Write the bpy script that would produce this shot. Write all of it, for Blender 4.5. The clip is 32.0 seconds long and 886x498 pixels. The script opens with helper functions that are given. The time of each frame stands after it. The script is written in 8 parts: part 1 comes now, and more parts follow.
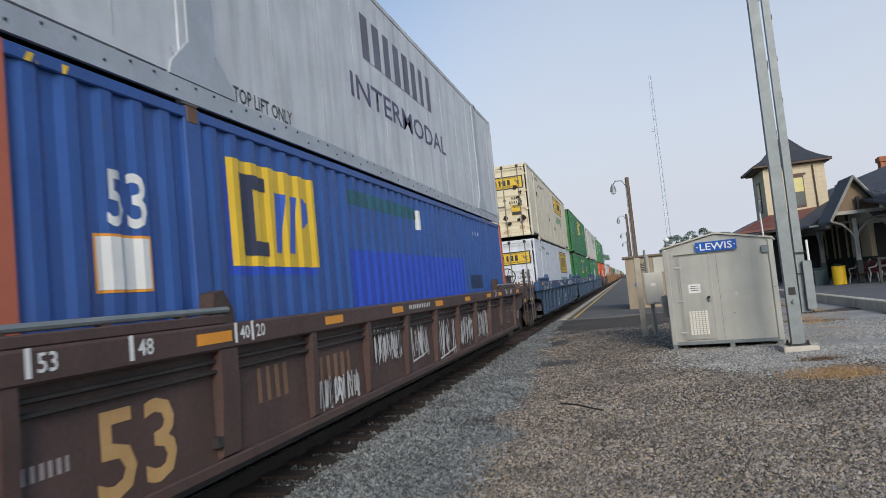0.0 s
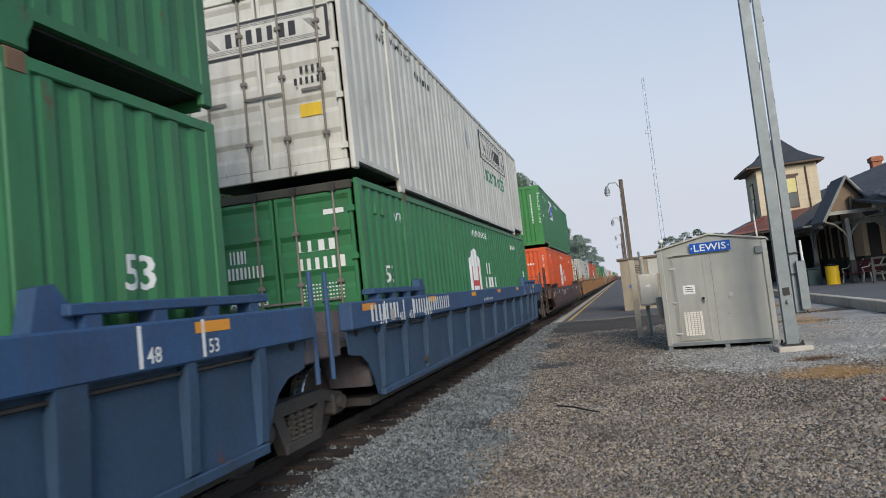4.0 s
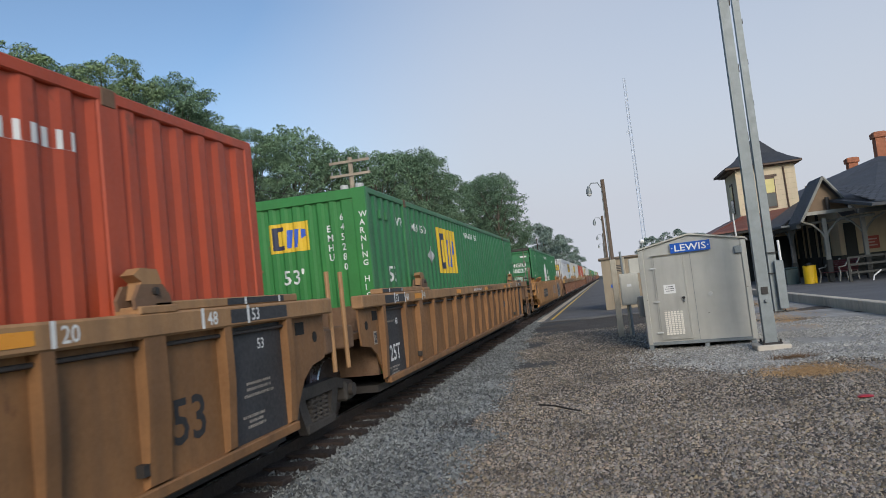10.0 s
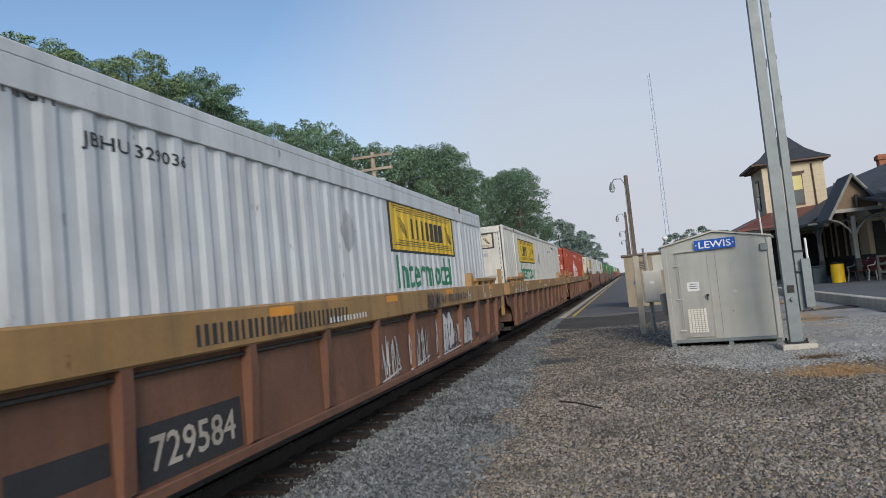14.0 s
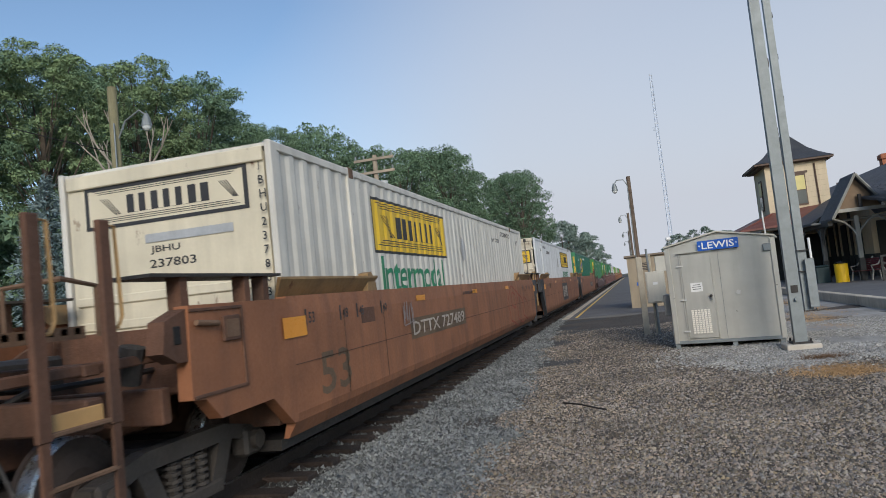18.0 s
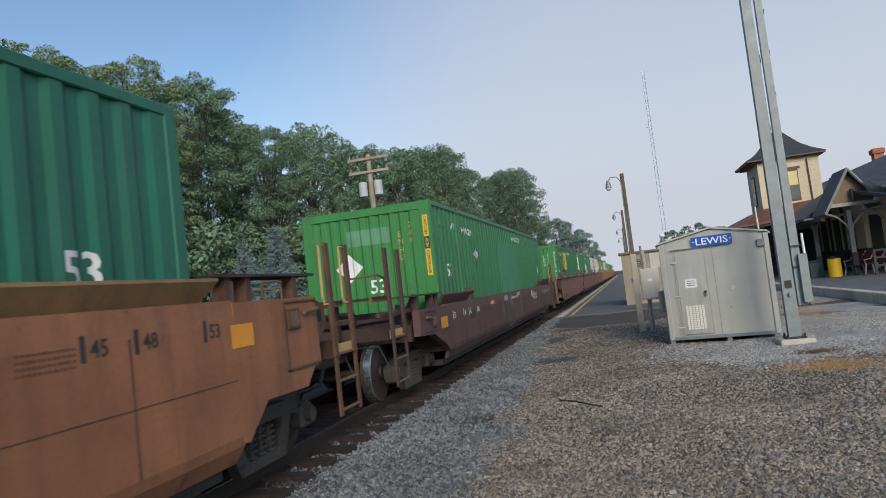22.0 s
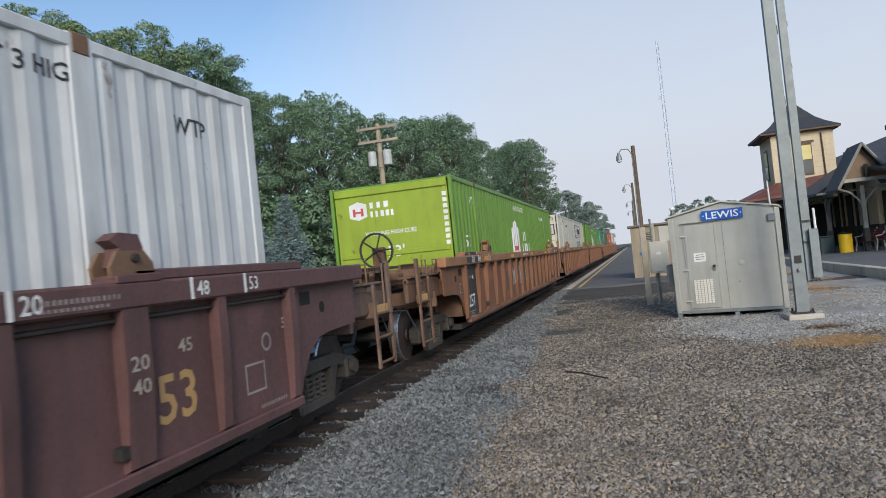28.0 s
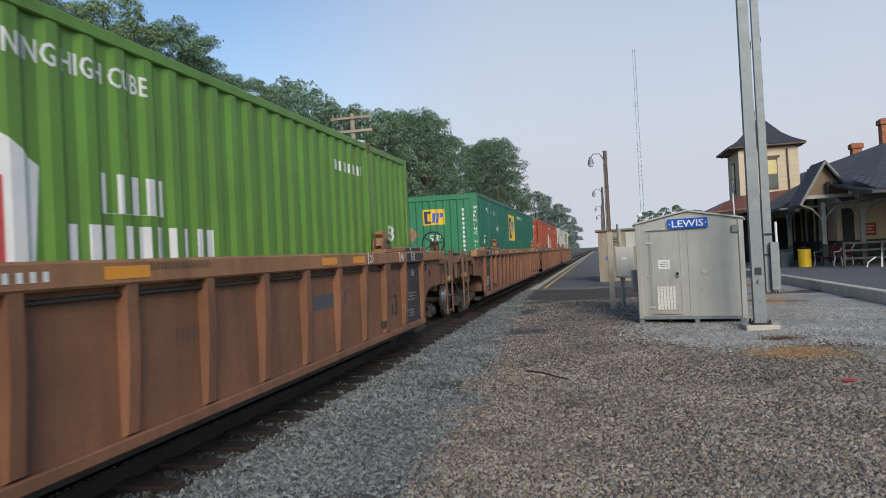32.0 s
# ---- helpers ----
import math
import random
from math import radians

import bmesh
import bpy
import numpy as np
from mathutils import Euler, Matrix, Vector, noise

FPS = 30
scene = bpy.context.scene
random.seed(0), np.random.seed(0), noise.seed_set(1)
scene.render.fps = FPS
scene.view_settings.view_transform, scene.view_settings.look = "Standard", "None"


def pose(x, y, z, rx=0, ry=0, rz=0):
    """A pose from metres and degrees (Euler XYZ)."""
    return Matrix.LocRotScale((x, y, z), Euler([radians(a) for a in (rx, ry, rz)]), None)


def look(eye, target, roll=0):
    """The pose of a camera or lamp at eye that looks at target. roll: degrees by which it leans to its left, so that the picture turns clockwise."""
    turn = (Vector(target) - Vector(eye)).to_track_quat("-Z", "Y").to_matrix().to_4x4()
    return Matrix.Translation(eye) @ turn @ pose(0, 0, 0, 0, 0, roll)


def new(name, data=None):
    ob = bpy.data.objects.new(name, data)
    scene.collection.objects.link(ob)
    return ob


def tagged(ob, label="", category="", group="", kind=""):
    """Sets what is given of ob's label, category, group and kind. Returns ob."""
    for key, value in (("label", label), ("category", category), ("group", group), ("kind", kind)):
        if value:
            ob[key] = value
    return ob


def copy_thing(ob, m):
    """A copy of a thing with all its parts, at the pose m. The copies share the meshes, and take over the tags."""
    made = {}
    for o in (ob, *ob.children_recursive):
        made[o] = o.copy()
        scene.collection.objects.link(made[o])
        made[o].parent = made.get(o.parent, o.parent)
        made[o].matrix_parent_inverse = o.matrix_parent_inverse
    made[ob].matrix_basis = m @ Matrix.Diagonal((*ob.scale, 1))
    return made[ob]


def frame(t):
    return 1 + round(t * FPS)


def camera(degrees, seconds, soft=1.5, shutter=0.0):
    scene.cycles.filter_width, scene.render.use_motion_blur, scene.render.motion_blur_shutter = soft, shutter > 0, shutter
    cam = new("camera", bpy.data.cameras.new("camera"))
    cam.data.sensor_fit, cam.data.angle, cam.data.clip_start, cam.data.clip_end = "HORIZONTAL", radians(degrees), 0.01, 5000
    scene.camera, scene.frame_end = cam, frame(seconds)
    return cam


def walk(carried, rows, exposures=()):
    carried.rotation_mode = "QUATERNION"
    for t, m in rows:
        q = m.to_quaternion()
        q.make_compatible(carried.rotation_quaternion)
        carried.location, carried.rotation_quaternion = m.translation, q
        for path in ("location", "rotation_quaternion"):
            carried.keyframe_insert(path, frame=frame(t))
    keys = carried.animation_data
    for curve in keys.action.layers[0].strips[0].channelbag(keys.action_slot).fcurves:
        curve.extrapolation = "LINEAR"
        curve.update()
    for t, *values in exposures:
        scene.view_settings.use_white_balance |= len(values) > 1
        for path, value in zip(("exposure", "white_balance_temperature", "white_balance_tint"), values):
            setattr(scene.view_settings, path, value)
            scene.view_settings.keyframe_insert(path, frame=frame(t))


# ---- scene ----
cam = camera(65.55, 32.0, soft=0.8, shutter=0.06)
EYE = 1.75
# seconds, yaw, pitch, lean: the camera is held by hand on one spot and only turns
TURNS = [
    (0.0, 14.78, 3.56, -5.64),
    (0.5, 14.81, 3.44, -5.91),
    (1.0, 14.96, 3.31, -5.86),
    (1.5, 14.92, 3.20, -5.89),
    (2.0, 14.83, 3.25, -5.96),
    (2.5, 14.51, 3.38, -5.98),
    (3.0, 14.41, 3.43, -6.13),
    (3.5, 14.36, 3.61, -6.15),
    (5.5, 14.11, 3.97, -5.96),
    (6.0, 13.92, 3.95, -5.93),
    (6.5, 13.72, 3.93, -5.95),
    (7.0, 13.58, 3.89, -5.90),
    (7.5, 13.33, 3.87, -5.98),
    (8.0, 13.20, 3.83, -6.19),
    (8.5, 13.04, 3.70, -6.05),
    (9.0, 12.93, 3.66, -6.13),
    (9.5, 12.92, 3.66, -6.24),
    (10.0, 12.89, 3.60, -6.21),
    (10.5, 12.91, 3.54, -6.12),
    (11.0, 13.38, 3.42, -6.18),
    (11.5, 13.83, 3.36, -5.93),
    (12.0, 14.26, 3.42, -6.24),
    (12.5, 14.40, 3.33, -6.05),
    (13.0, 14.48, 3.45, -6.02),
    (13.5, 14.64, 3.41, -5.84),
    (14.0, 14.71, 3.39, -5.65),
    (14.5, 14.88, 3.44, -5.56),
    (16.5, 14.94, 3.55, -6.08),
    (17.0, 14.94, 3.57, -5.94),
    (17.5, 15.00, 3.56, -6.05),
    (18.0, 14.92, 3.60, -6.02),
    (18.5, 14.82, 3.66, -6.13),
    (19.0, 14.54, 3.65, -6.20),
    (19.5, 14.50, 3.71, -6.24),
    (20.0, 14.41, 3.64, -6.20),
    (20.5, 14.09, 3.63, -6.44),
    (21.0, 14.04, 3.61, -6.40),
    (21.5, 14.29, 3.55, -6.49),
    (22.0, 14.49, 3.45, -6.61),
    (22.5, 14.42, 3.34, -6.51),
    (23.0, 14.40, 3.38, -6.49),
    (23.5, 14.40, 3.35, -6.41),
    (24.0, 14.36, 3.29, -6.18),
    (24.5, 14.49, 2.95, -6.08),
    (25.0, 14.77, 1.67, -5.97),
    (25.5, 14.97, 1.38, -5.98),
    (27.5, 15.40, 1.09, -6.24),
    (28.0, 15.45, 1.10, -5.87),
    (28.5, 15.39, 1.05, -5.89),
    (29.0, 15.60, 1.08, -6.21),
    (29.5, 15.75, 1.05, -6.01),
    (30.0, 15.89, 1.02, -5.59),
    (30.5, 15.00, -0.52, -4.11),
    (31.0, 14.27, -0.87, -3.12),
    (31.5, 12.79, 0.26, -3.22),
    (32.0, 12.88, 0.48, -2.94),
]


def eye_pose(yaw, pitch, lean):
    a, b = radians(yaw), radians(pitch)
    eye = Vector((0, 0, EYE))
    return look(eye, eye + Vector((-math.sin(a) * math.cos(b), math.cos(a) * math.cos(b), math.sin(b))), lean)


# the phone's exposure drifts a little with what fills its picture
EXPOSURES = [(0.0, 0.84), (6.0, 0.84), (7.0, 0.76), (8.0, 0.7), (21.5, 0.7), (23.0, 0.82), (26.0, 0.84), (28.0, 0.88), (30.0, 0.88), (31.0, 0.76), (32.0, 0.76)]
walk(cam, [(t, eye_pose(*turn)) for t, *turn in TURNS], EXPOSURES)
# how far the train has come at these seconds, in metres
TRAVEL = [(0, 0.00), (4, 56.55), (8, 113.27), (12, 169.87), (16, 226.39), (20, 282.99), (24, 339.78), (28, 396.62), (32, 452.93)]

# ---- light ----
SUN_ELEVATION, SUN_AZIMUTH = 27.0, 158.0  # degrees; azimuth clockwise from +y: a low sun in morning mist
world = bpy.data.worlds.new("sky")
scene.world = world
world.use_nodes = True
wn, wl = world.node_tree.nodes, world.node_tree.links
sky = wn.new("ShaderNodeTexSky")
sky.sky_type, sky.sun_disc = "NISHITA", False
sky.sun_elevation, sky.sun_rotation = radians(SUN_ELEVATION), radians(SUN_AZIMUTH)
sky.air_density, sky.dust_density, sky.ozone_density, sky.altitude = 1.1, 0.6, 2.6, 100
wl.new(sky.outputs[0], wn["Background"].inputs[0])
wn["Background"].inputs[1].default_value = 0.092
mist = wn.new("ShaderNodeBackground")
mist.inputs[0].default_value, mist.inputs[1].default_value = (0.84, 0.89, 1.0, 1), 0.425
where = wn.new("ShaderNodeTexCoord").outputs["Generated"]
split, low, far, core, wisps, amount, both = (wn.new(k) for k in ("ShaderNodeSeparateXYZ", "ShaderNodeMapRange", "ShaderNodeVectorMath", "ShaderNodeMapRange", "ShaderNodeTexNoise", "ShaderNodeMath", "ShaderNodeMath"))
wl.new(where, split.inputs[0])
wl.new(split.outputs["Z"], low.inputs["Value"])  # mist lies along the horizon
for k, v in (("From Min", 0.02), ("From Max", 0.4), ("To Min", 0.5), ("To Max", -0.02)):
    low.inputs[k].default_value = v
far.operation = "DISTANCE"  # and is thickest down the line
far.inputs[1].default_value = (0.16, 0.95, 0.2)
wl.new(where, far.inputs[0])
wl.new(far.outputs["Value"], core.inputs["Value"])
for k, v in (("From Min", 0.26), ("From Max", 0.76), ("To Min", 0.46), ("To Max", -0.3)):
    core.inputs[k].default_value = v
core.interpolation_type = "SMOOTHSTEP"
wl.new(where, wisps.inputs["Vector"])
wisps.inputs["Scale"].default_value, wisps.inputs["Detail"].default_value = 1.8, 3.0
both.operation = "ADD"
wl.new(low.outputs[0], both.inputs[0])
wl.new(core.outputs[0], both.inputs[1])
amount.operation, amount.use_clamp = "MULTIPLY_ADD", True
amount.inputs[1].default_value = 0.3
wl.new(wisps.outputs["Fac"], amount.inputs[0])
wl.new(both.outputs[0], amount.inputs[2])
blend = wn.new("ShaderNodeMixShader")
wl.new(amount.outputs[0], blend.inputs[0])
wl.new(wn["Background"].outputs[0], blend.inputs[1])
wl.new(mist.outputs[0], blend.inputs[2])
wl.new(blend.outputs[0], wn["World Output"].inputs[0])
sun = new("sun", bpy.data.lights.new("sun", "SUN"))
sun.data.energy, sun.data.angle, sun.data.color = 1.5, radians(24), (1.0, 0.92, 0.81)
_a, _e = radians(SUN_AZIMUTH), radians(SUN_ELEVATION)
_to = Vector((math.sin(_a) * math.cos(_e), math.cos(_a) * math.cos(_e), math.sin(_e)))
sun.matrix_world = look(_to * 80, (0, 0, 0))


# ---- materials ----
def link(nt, a, b):
    nt.links.new(a, b)


def noise_node(nt, coord, scale, detail=4.0, stretch=None, rough=0.55):
    n = nt.nodes.new("ShaderNodeTexNoise")
    n.inputs["Scale"].default_value, n.inputs["Detail"].default_value, n.inputs["Roughness"].default_value = scale, detail, rough
    if stretch:
        m = nt.nodes.new("ShaderNodeMapping")
        m.inputs["Scale"].default_value = stretch
        link(nt, coord, m.inputs["Vector"])
        coord = m.outputs[0]
    link(nt, coord, n.inputs["Vector"])
    return n.outputs["Fac"]


def ramp_node(nt, fac, lo, hi, to_lo=0.0, to_hi=1.0):
    n = nt.nodes.new("ShaderNodeMapRange")
    n.inputs["From Min"].default_value, n.inputs["From Max"].default_value = lo, hi
    n.inputs["To Min"].default_value, n.inputs["To Max"].default_value = to_lo, to_hi
    link(nt, fac, n.inputs["Value"])
    return n.outputs[0]


def mix_node(nt, fac, a, b, how="MIX"):
    n = nt.nodes.new("ShaderNodeMix")
    n.data_type, n.blend_type = "RGBA", how
    for value, slot in ((fac, 0), (a, 6), (b, 7)):
        if isinstance(value, (int, float)):
            n.inputs[slot].default_value = value
        elif isinstance(value, tuple):
            n.inputs[slot].default_value = (*value, 1)
        else:
            link(nt, value, n.inputs[slot])
    return n.outputs[2]


MATS = {}


def mat(name, base, rough=0.6, metal=0.0, vary=0.25, scale=1.5, fine=30.0, grime=0.0, grime_color=(0.05, 0.04, 0.035), rust=0.0,
        bump=0.15, bump_scale=60.0, jitter=0.0, island=0.0, coord="Object", streak=(3.0, 3.0, 0.35)):
    """A painted or natural surface: two scales of variation, run-down grime, rust spots and fine relief."""
    if name in MATS:
        return MATS[name]
    m = bpy.data.materials.new(name)
    m.use_nodes = True
    nt = m.node_tree
    b = nt.nodes["Principled BSDF"]
    co = nt.nodes.new("ShaderNodeTexCoord").outputs[coord]
    big = noise_node(nt, co, scale)
    small = noise_node(nt, co, fine, 3.0)
    dark = tuple(c * (1 - vary) for c in base)
    light = tuple(min(1.0, c * (1 + vary * 0.8)) for c in base)
    col = mix_node(nt, ramp_node(nt, big, 0.3, 0.7), dark, light)
    col = mix_node(nt, ramp_node(nt, small, 0.3, 0.75, 0.0, 0.35 * min(1, vary * 2)), col, tuple(c * 0.55 for c in base))
    if grime:
        g = noise_node(nt, co, 1.6, 5.0, streak)
        col = mix_node(nt, ramp_node(nt, g, 0.45, 0.75, 0.0, grime), col, grime_color)
    if rust:
        r = noise_node(nt, co, 4.0, 6.0, (1, 1, 0.5), 0.7)
        col = mix_node(nt, ramp_node(nt, r, 0.68 - 0.1 * rust, 0.74 - 0.08 * rust, 0.0, 0.85), col, (0.12, 0.045, 0.02))
    for amount, node, out in ((jitter, "ShaderNodeObjectInfo", "Random"), (island, "ShaderNodeNewGeometry", "Random Per Island")):
        if amount:
            rnd = nt.nodes.new(node).outputs[out]
            hsv = nt.nodes.new("ShaderNodeHueSaturation")
            link(nt, ramp_node(nt, rnd, 0, 1, 1 - amount, 1 + amount), hsv.inputs["Value"])
            if name.startswith("loose"):  # crushed stone of mixed kinds
                for k, slot, lo, hi in ((7.31, "Hue", 0.488, 0.522), (3.77, "Saturation", 0.5, 1.45)):
                    times = nt.nodes.new("ShaderNodeMath")
                    times.operation, times.inputs[1].default_value = "MULTIPLY", k
                    link(nt, rnd, times.inputs[0])
                    part_of = nt.nodes.new("ShaderNodeMath")
                    part_of.operation = "FRACT"
                    link(nt, times.outputs[0], part_of.inputs[0])
                    link(nt, ramp_node(nt, part_of.outputs[0], 0, 1, lo, hi), hsv.inputs[slot])
            link(nt, col, hsv.inputs["Color"])
            col = hsv.outputs[0]
    link(nt, col, b.inputs["Base Color"])
    link(nt, ramp_node(nt, small, 0.25, 0.75, max(0.05, rough - 0.12), min(1, rough + 0.12)), b.inputs["Roughness"])
    b.inputs["Metallic"].default_value = metal
    if bump:
        bn = nt.nodes.new("ShaderNodeBump")
        bn.inputs["Strength"].default_value, bn.inputs["Distance"].default_value = bump, 0.02
        link(nt, noise_node(nt, co, bump_scale, 4.0), bn.inputs["Height"])
        link(nt, bn.outputs[0], b.inputs["Normal"])
    MATS[name] = m
    return m


def leaf_mat(name, base, vary=0.35):
    if name in MATS:
        return MATS[name]
    m = mat(name, base, rough=0.75, vary=0.2, scale=0.25, fine=2.0, bump=0, island=vary)
    m.node_tree.nodes["Principled BSDF"].inputs["Specular IOR Level"].default_value = 0.25
    return m


def paint(name, base, **k):
    return mat(name, base, **{**dict(rough=0.5, vary=0.12, grime=0.25, bump=0.04), **k})


STEEL_DARK = mat("dark greasy steel", (0.026, 0.023, 0.021), rough=0.6, vary=0.35, grime=0.4, rust=0.2, bump=0.25)
TREAD = mat("bright worn steel", (0.45, 0.44, 0.43), rough=0.3, metal=0.9, vary=0.2, bump=0.05)
GALV = mat("galvanised steel", (0.22, 0.245, 0.25), rough=0.55, metal=0.35, vary=0.14, scale=5.0, fine=60, bump=0.05)
SHEDMETAL = mat("brushed aluminium sheet", (0.51, 0.5, 0.45), rough=0.38, metal=0.4, vary=0.12, scale=0.9, fine=6, grime=0.15, bump=0.04)
WHITE = mat("white lettering paint", (0.75, 0.75, 0.73), rough=0.55, vary=0.12, fine=25, grime=0.15, bump=0)
BLACK = mat("black lettering paint", (0.03, 0.03, 0.032), rough=0.55, vary=0.2, bump=0)
YELLOW = mat("yellow sign paint", (0.72, 0.47, 0.03), rough=0.5, vary=0.1, grime=0.12, bump=0)
ORANGE = mat("amber reflector sheet", (0.75, 0.3, 0.03), rough=0.35, vary=0.15, fine=40, bump=0)
LOGOBLUE = mat("logo blue paint", (0.04, 0.11, 0.5), rough=0.5, vary=0.1, bump=0)
LOGONAVY = mat("logo navy paint", (0.03, 0.035, 0.07), rough=0.5, vary=0.1, bump=0)
LOGORED = mat("logo red paint", (0.5, 0.07, 0.07), rough=0.5, vary=0.1, bump=0)
LOGOGREEN = mat("logo green paint", (0.02, 0.2, 0.1), rough=0.5, vary=0.1, bump=0)
GREYDECAL = mat("aluminium placard", (0.5, 0.5, 0.5), rough=0.4, metal=0.4, vary=0.2, grime=0.2, bump=0)
BROWNDECAL = mat("weathered brown placard", (0.32, 0.19, 0.1), rough=0.7, vary=0.3, bump=0)
GRAFFITI = mat("faded white spray paint", (0.55, 0.54, 0.53), rough=0.8, vary=0.3, fine=12, bump=0)
GRAFDARK = mat("dark spray paint", (0.075, 0.08, 0.095), rough=0.8, vary=0.3, fine=12, bump=0)
GRAFRED = mat("red spray paint", (0.27, 0.06, 0.04), rough=0.8, vary=0.3, fine=12, bump=0)
OCHRE = mat("ochre stencil paint", (0.5, 0.3, 0.12), vary=0.2, bump=0)
OCHRE_FAINT = mat("worn ochre stencil paint", (0.2, 0.11, 0.06), vary=0.3, bump=0)
WHITE_FAINT = mat("worn white stencil paint", (0.32, 0.28, 0.27), vary=0.3, bump=0)
BLACK_FAINT = mat("worn black stencil paint", (0.13, 0.085, 0.05), vary=0.3, bump=0)
GRAFFITI_FAINT = mat("worn white spray paint", (0.23, 0.18, 0.17), rough=0.8, vary=0.3, fine=12, bump=0)
GRAFDARK_FAINT = mat("worn dark spray paint", (0.13, 0.09, 0.07), rough=0.8, vary=0.3, fine=12, bump=0)
RUSTPATCH = mat("orange primer patch", (0.36, 0.15, 0.06), vary=0.25, bump=0)
CREAMLBL = mat("dirty cream label", (0.42, 0.37, 0.31), vary=0.25, bump=0)
GRAFBLUE = mat("pale blue spray paint", (0.5, 0.58, 0.66), rough=0.8, vary=0.25, fine=12, bump=0)


# ---- mesh helpers ----
def finish(name, bm, material):
    me = bpy.data.meshes.new(name)
    bm.to_mesh(me)
    bm.free()
    me.materials.append(material)
    return me


def part(name, bm, material, parent, label=""):
    ob = new(name, finish(name, bm, material) if isinstance(bm, bmesh.types.BMesh) else bm)
    ob.parent = parent
    return tagged(ob, label) if label else ob


def thing(name, label, category, group="", kind="", at=None):
    ob = new(name)
    ob.empty_display_size = 0.2
    if at is not None:
        ob.matrix_basis = at
    return tagged(ob, label, category, group, kind)


def bx(bm, x0, x1, y0, y1, z0, z1, bevel=0.0):
    r = bmesh.ops.create_cube(bm, size=1.0)
    vs = r["verts"]
    for v in vs:
        v.co = Vector((x0 + (v.co.x + 0.5) * (x1 - x0), y0 + (v.co.y + 0.5) * (y1 - y0), z0 + (v.co.z + 0.5) * (z1 - z0)))
    if bevel:
        es = list({e for v in vs for e in v.link_edges})
        bmesh.ops.bevel(bm, geom=es, offset=bevel, segments=1, affect="EDGES")
    return bm


def box(*a, bevel=0.0):
    return bx(bmesh.new(), *a, bevel=bevel)


def rod(bm, p, q, r, n=8, r2=None):
    p, q = Vector(p), Vector(q)
    d = q - p
    m = Matrix.Translation((p + q) / 2) @ d.to_track_quat("Z", "Y").to_matrix().to_4x4()
    bmesh.ops.create_cone(bm, cap_ends=True, segments=n, radius1=r, radius2=r if r2 is None else r2, depth=d.length, matrix=m)
    return bm


def tube(bm, points, r, n=8):
    """One bent tube through the points."""
    pts = [Vector(p) for p in points]
    rings = []
    for i, p in enumerate(pts):
        d = (pts[min(i + 1, len(pts) - 1)] - pts[max(i - 1, 0)]).normalized()
        q = d.to_track_quat("Z", "Y")
        rings.append([bm.verts.new(p + q @ Vector((r * math.cos(k * math.tau / n), r * math.sin(k * math.tau / n), 0))) for k in range(n)])
    for a, b in zip(rings, rings[1:]):
        off = min(range(n), key=lambda o: sum((a[k].co - b[(k + o) % n].co).length for k in range(n)))
        for k in range(n):
            bm.faces.new((a[k], a[(k + 1) % n], b[(k + 1 + off) % n], b[(k + off) % n]))
    bm.faces.new(rings[0][::-1]), bm.faces.new(rings[-1])
    bmesh.ops.recalc_face_normals(bm, faces=bm.faces[:])
    return bm


def prism(bm, outline, axis, lo, hi):
    """An outline of (a, b) pairs swept from lo to hi along x, y or z."""
    def at(a, b, c):
        return {"x": (c, a, b), "y": (a, c, b), "z": (a, b, c)}[axis]
    A = [bm.verts.new(at(a, b, lo)) for a, b in outline]
    B = [bm.verts.new(at(a, b, hi)) for a, b in outline]
    n = len(outline)
    for i in range(n):
        bm.faces.new((A[i], A[(i + 1) % n], B[(i + 1) % n], B[i]))
    caps = [bm.faces.new(A[::-1]), bm.faces.new(B)]
    for f in caps:
        f.normal_update()
    bmesh.ops.triangulate(bm, faces=caps)
    bmesh.ops.recalc_face_normals(bm, faces=bm.faces[:])
    return bm


def grid_mesh(name, verts, faces, material, smooth=False):
    """A mesh from numpy arrays; faces are all triangles or all quads."""
    verts, faces = np.asarray(verts, np.float32), np.asarray(faces, np.int32)
    me = bpy.data.meshes.new(name)
    n, k = faces.shape
    me.vertices.add(len(verts))
    me.vertices.foreach_set("co", verts.ravel())
    me.loops.add(n * k)
    me.loops.foreach_set("vertex_index", faces.ravel())
    me.polygons.add(n)
    me.polygons.foreach_set("loop_start", np.arange(0, n * k, k, dtype=np.int32))
    me.update(calc_edges=True)
    me.validate()
    if smooth:
        me.polygons.foreach_set("use_smooth", np.ones(n, bool))
    me.materials.append(material)
    return me

# ---- ground and track ----
TRACK, RAIL = -4.593, 0.2  # the track's centre line and the height of the rail's top
GRAVEL = mat("brown-grey crushed stone", (0.07, 0.058, 0.047), rough=0.9, vary=0.3, scale=0.5, fine=28, bump=1.0, bump_scale=38, coord="Object")
BALLAST = mat("blue-grey track ballast", (0.055, 0.056, 0.054), rough=0.9, vary=0.25, scale=0.8, fine=25, bump=1.0, bump_scale=30)
FINES = mat("pale gravel drive", (0.36, 0.345, 0.315), rough=0.9, vary=0.25, scale=0.9, fine=50, grime=0.45, grime_color=(0.1, 0.09, 0.08), streak=(2.5, 0.25, 1), bump=0.6, bump_scale=70)
EARTH = mat("grassy earth", (0.09, 0.1, 0.05), rough=0.95, vary=0.4, scale=0.3, fine=6, bump=0.6, bump_scale=10)


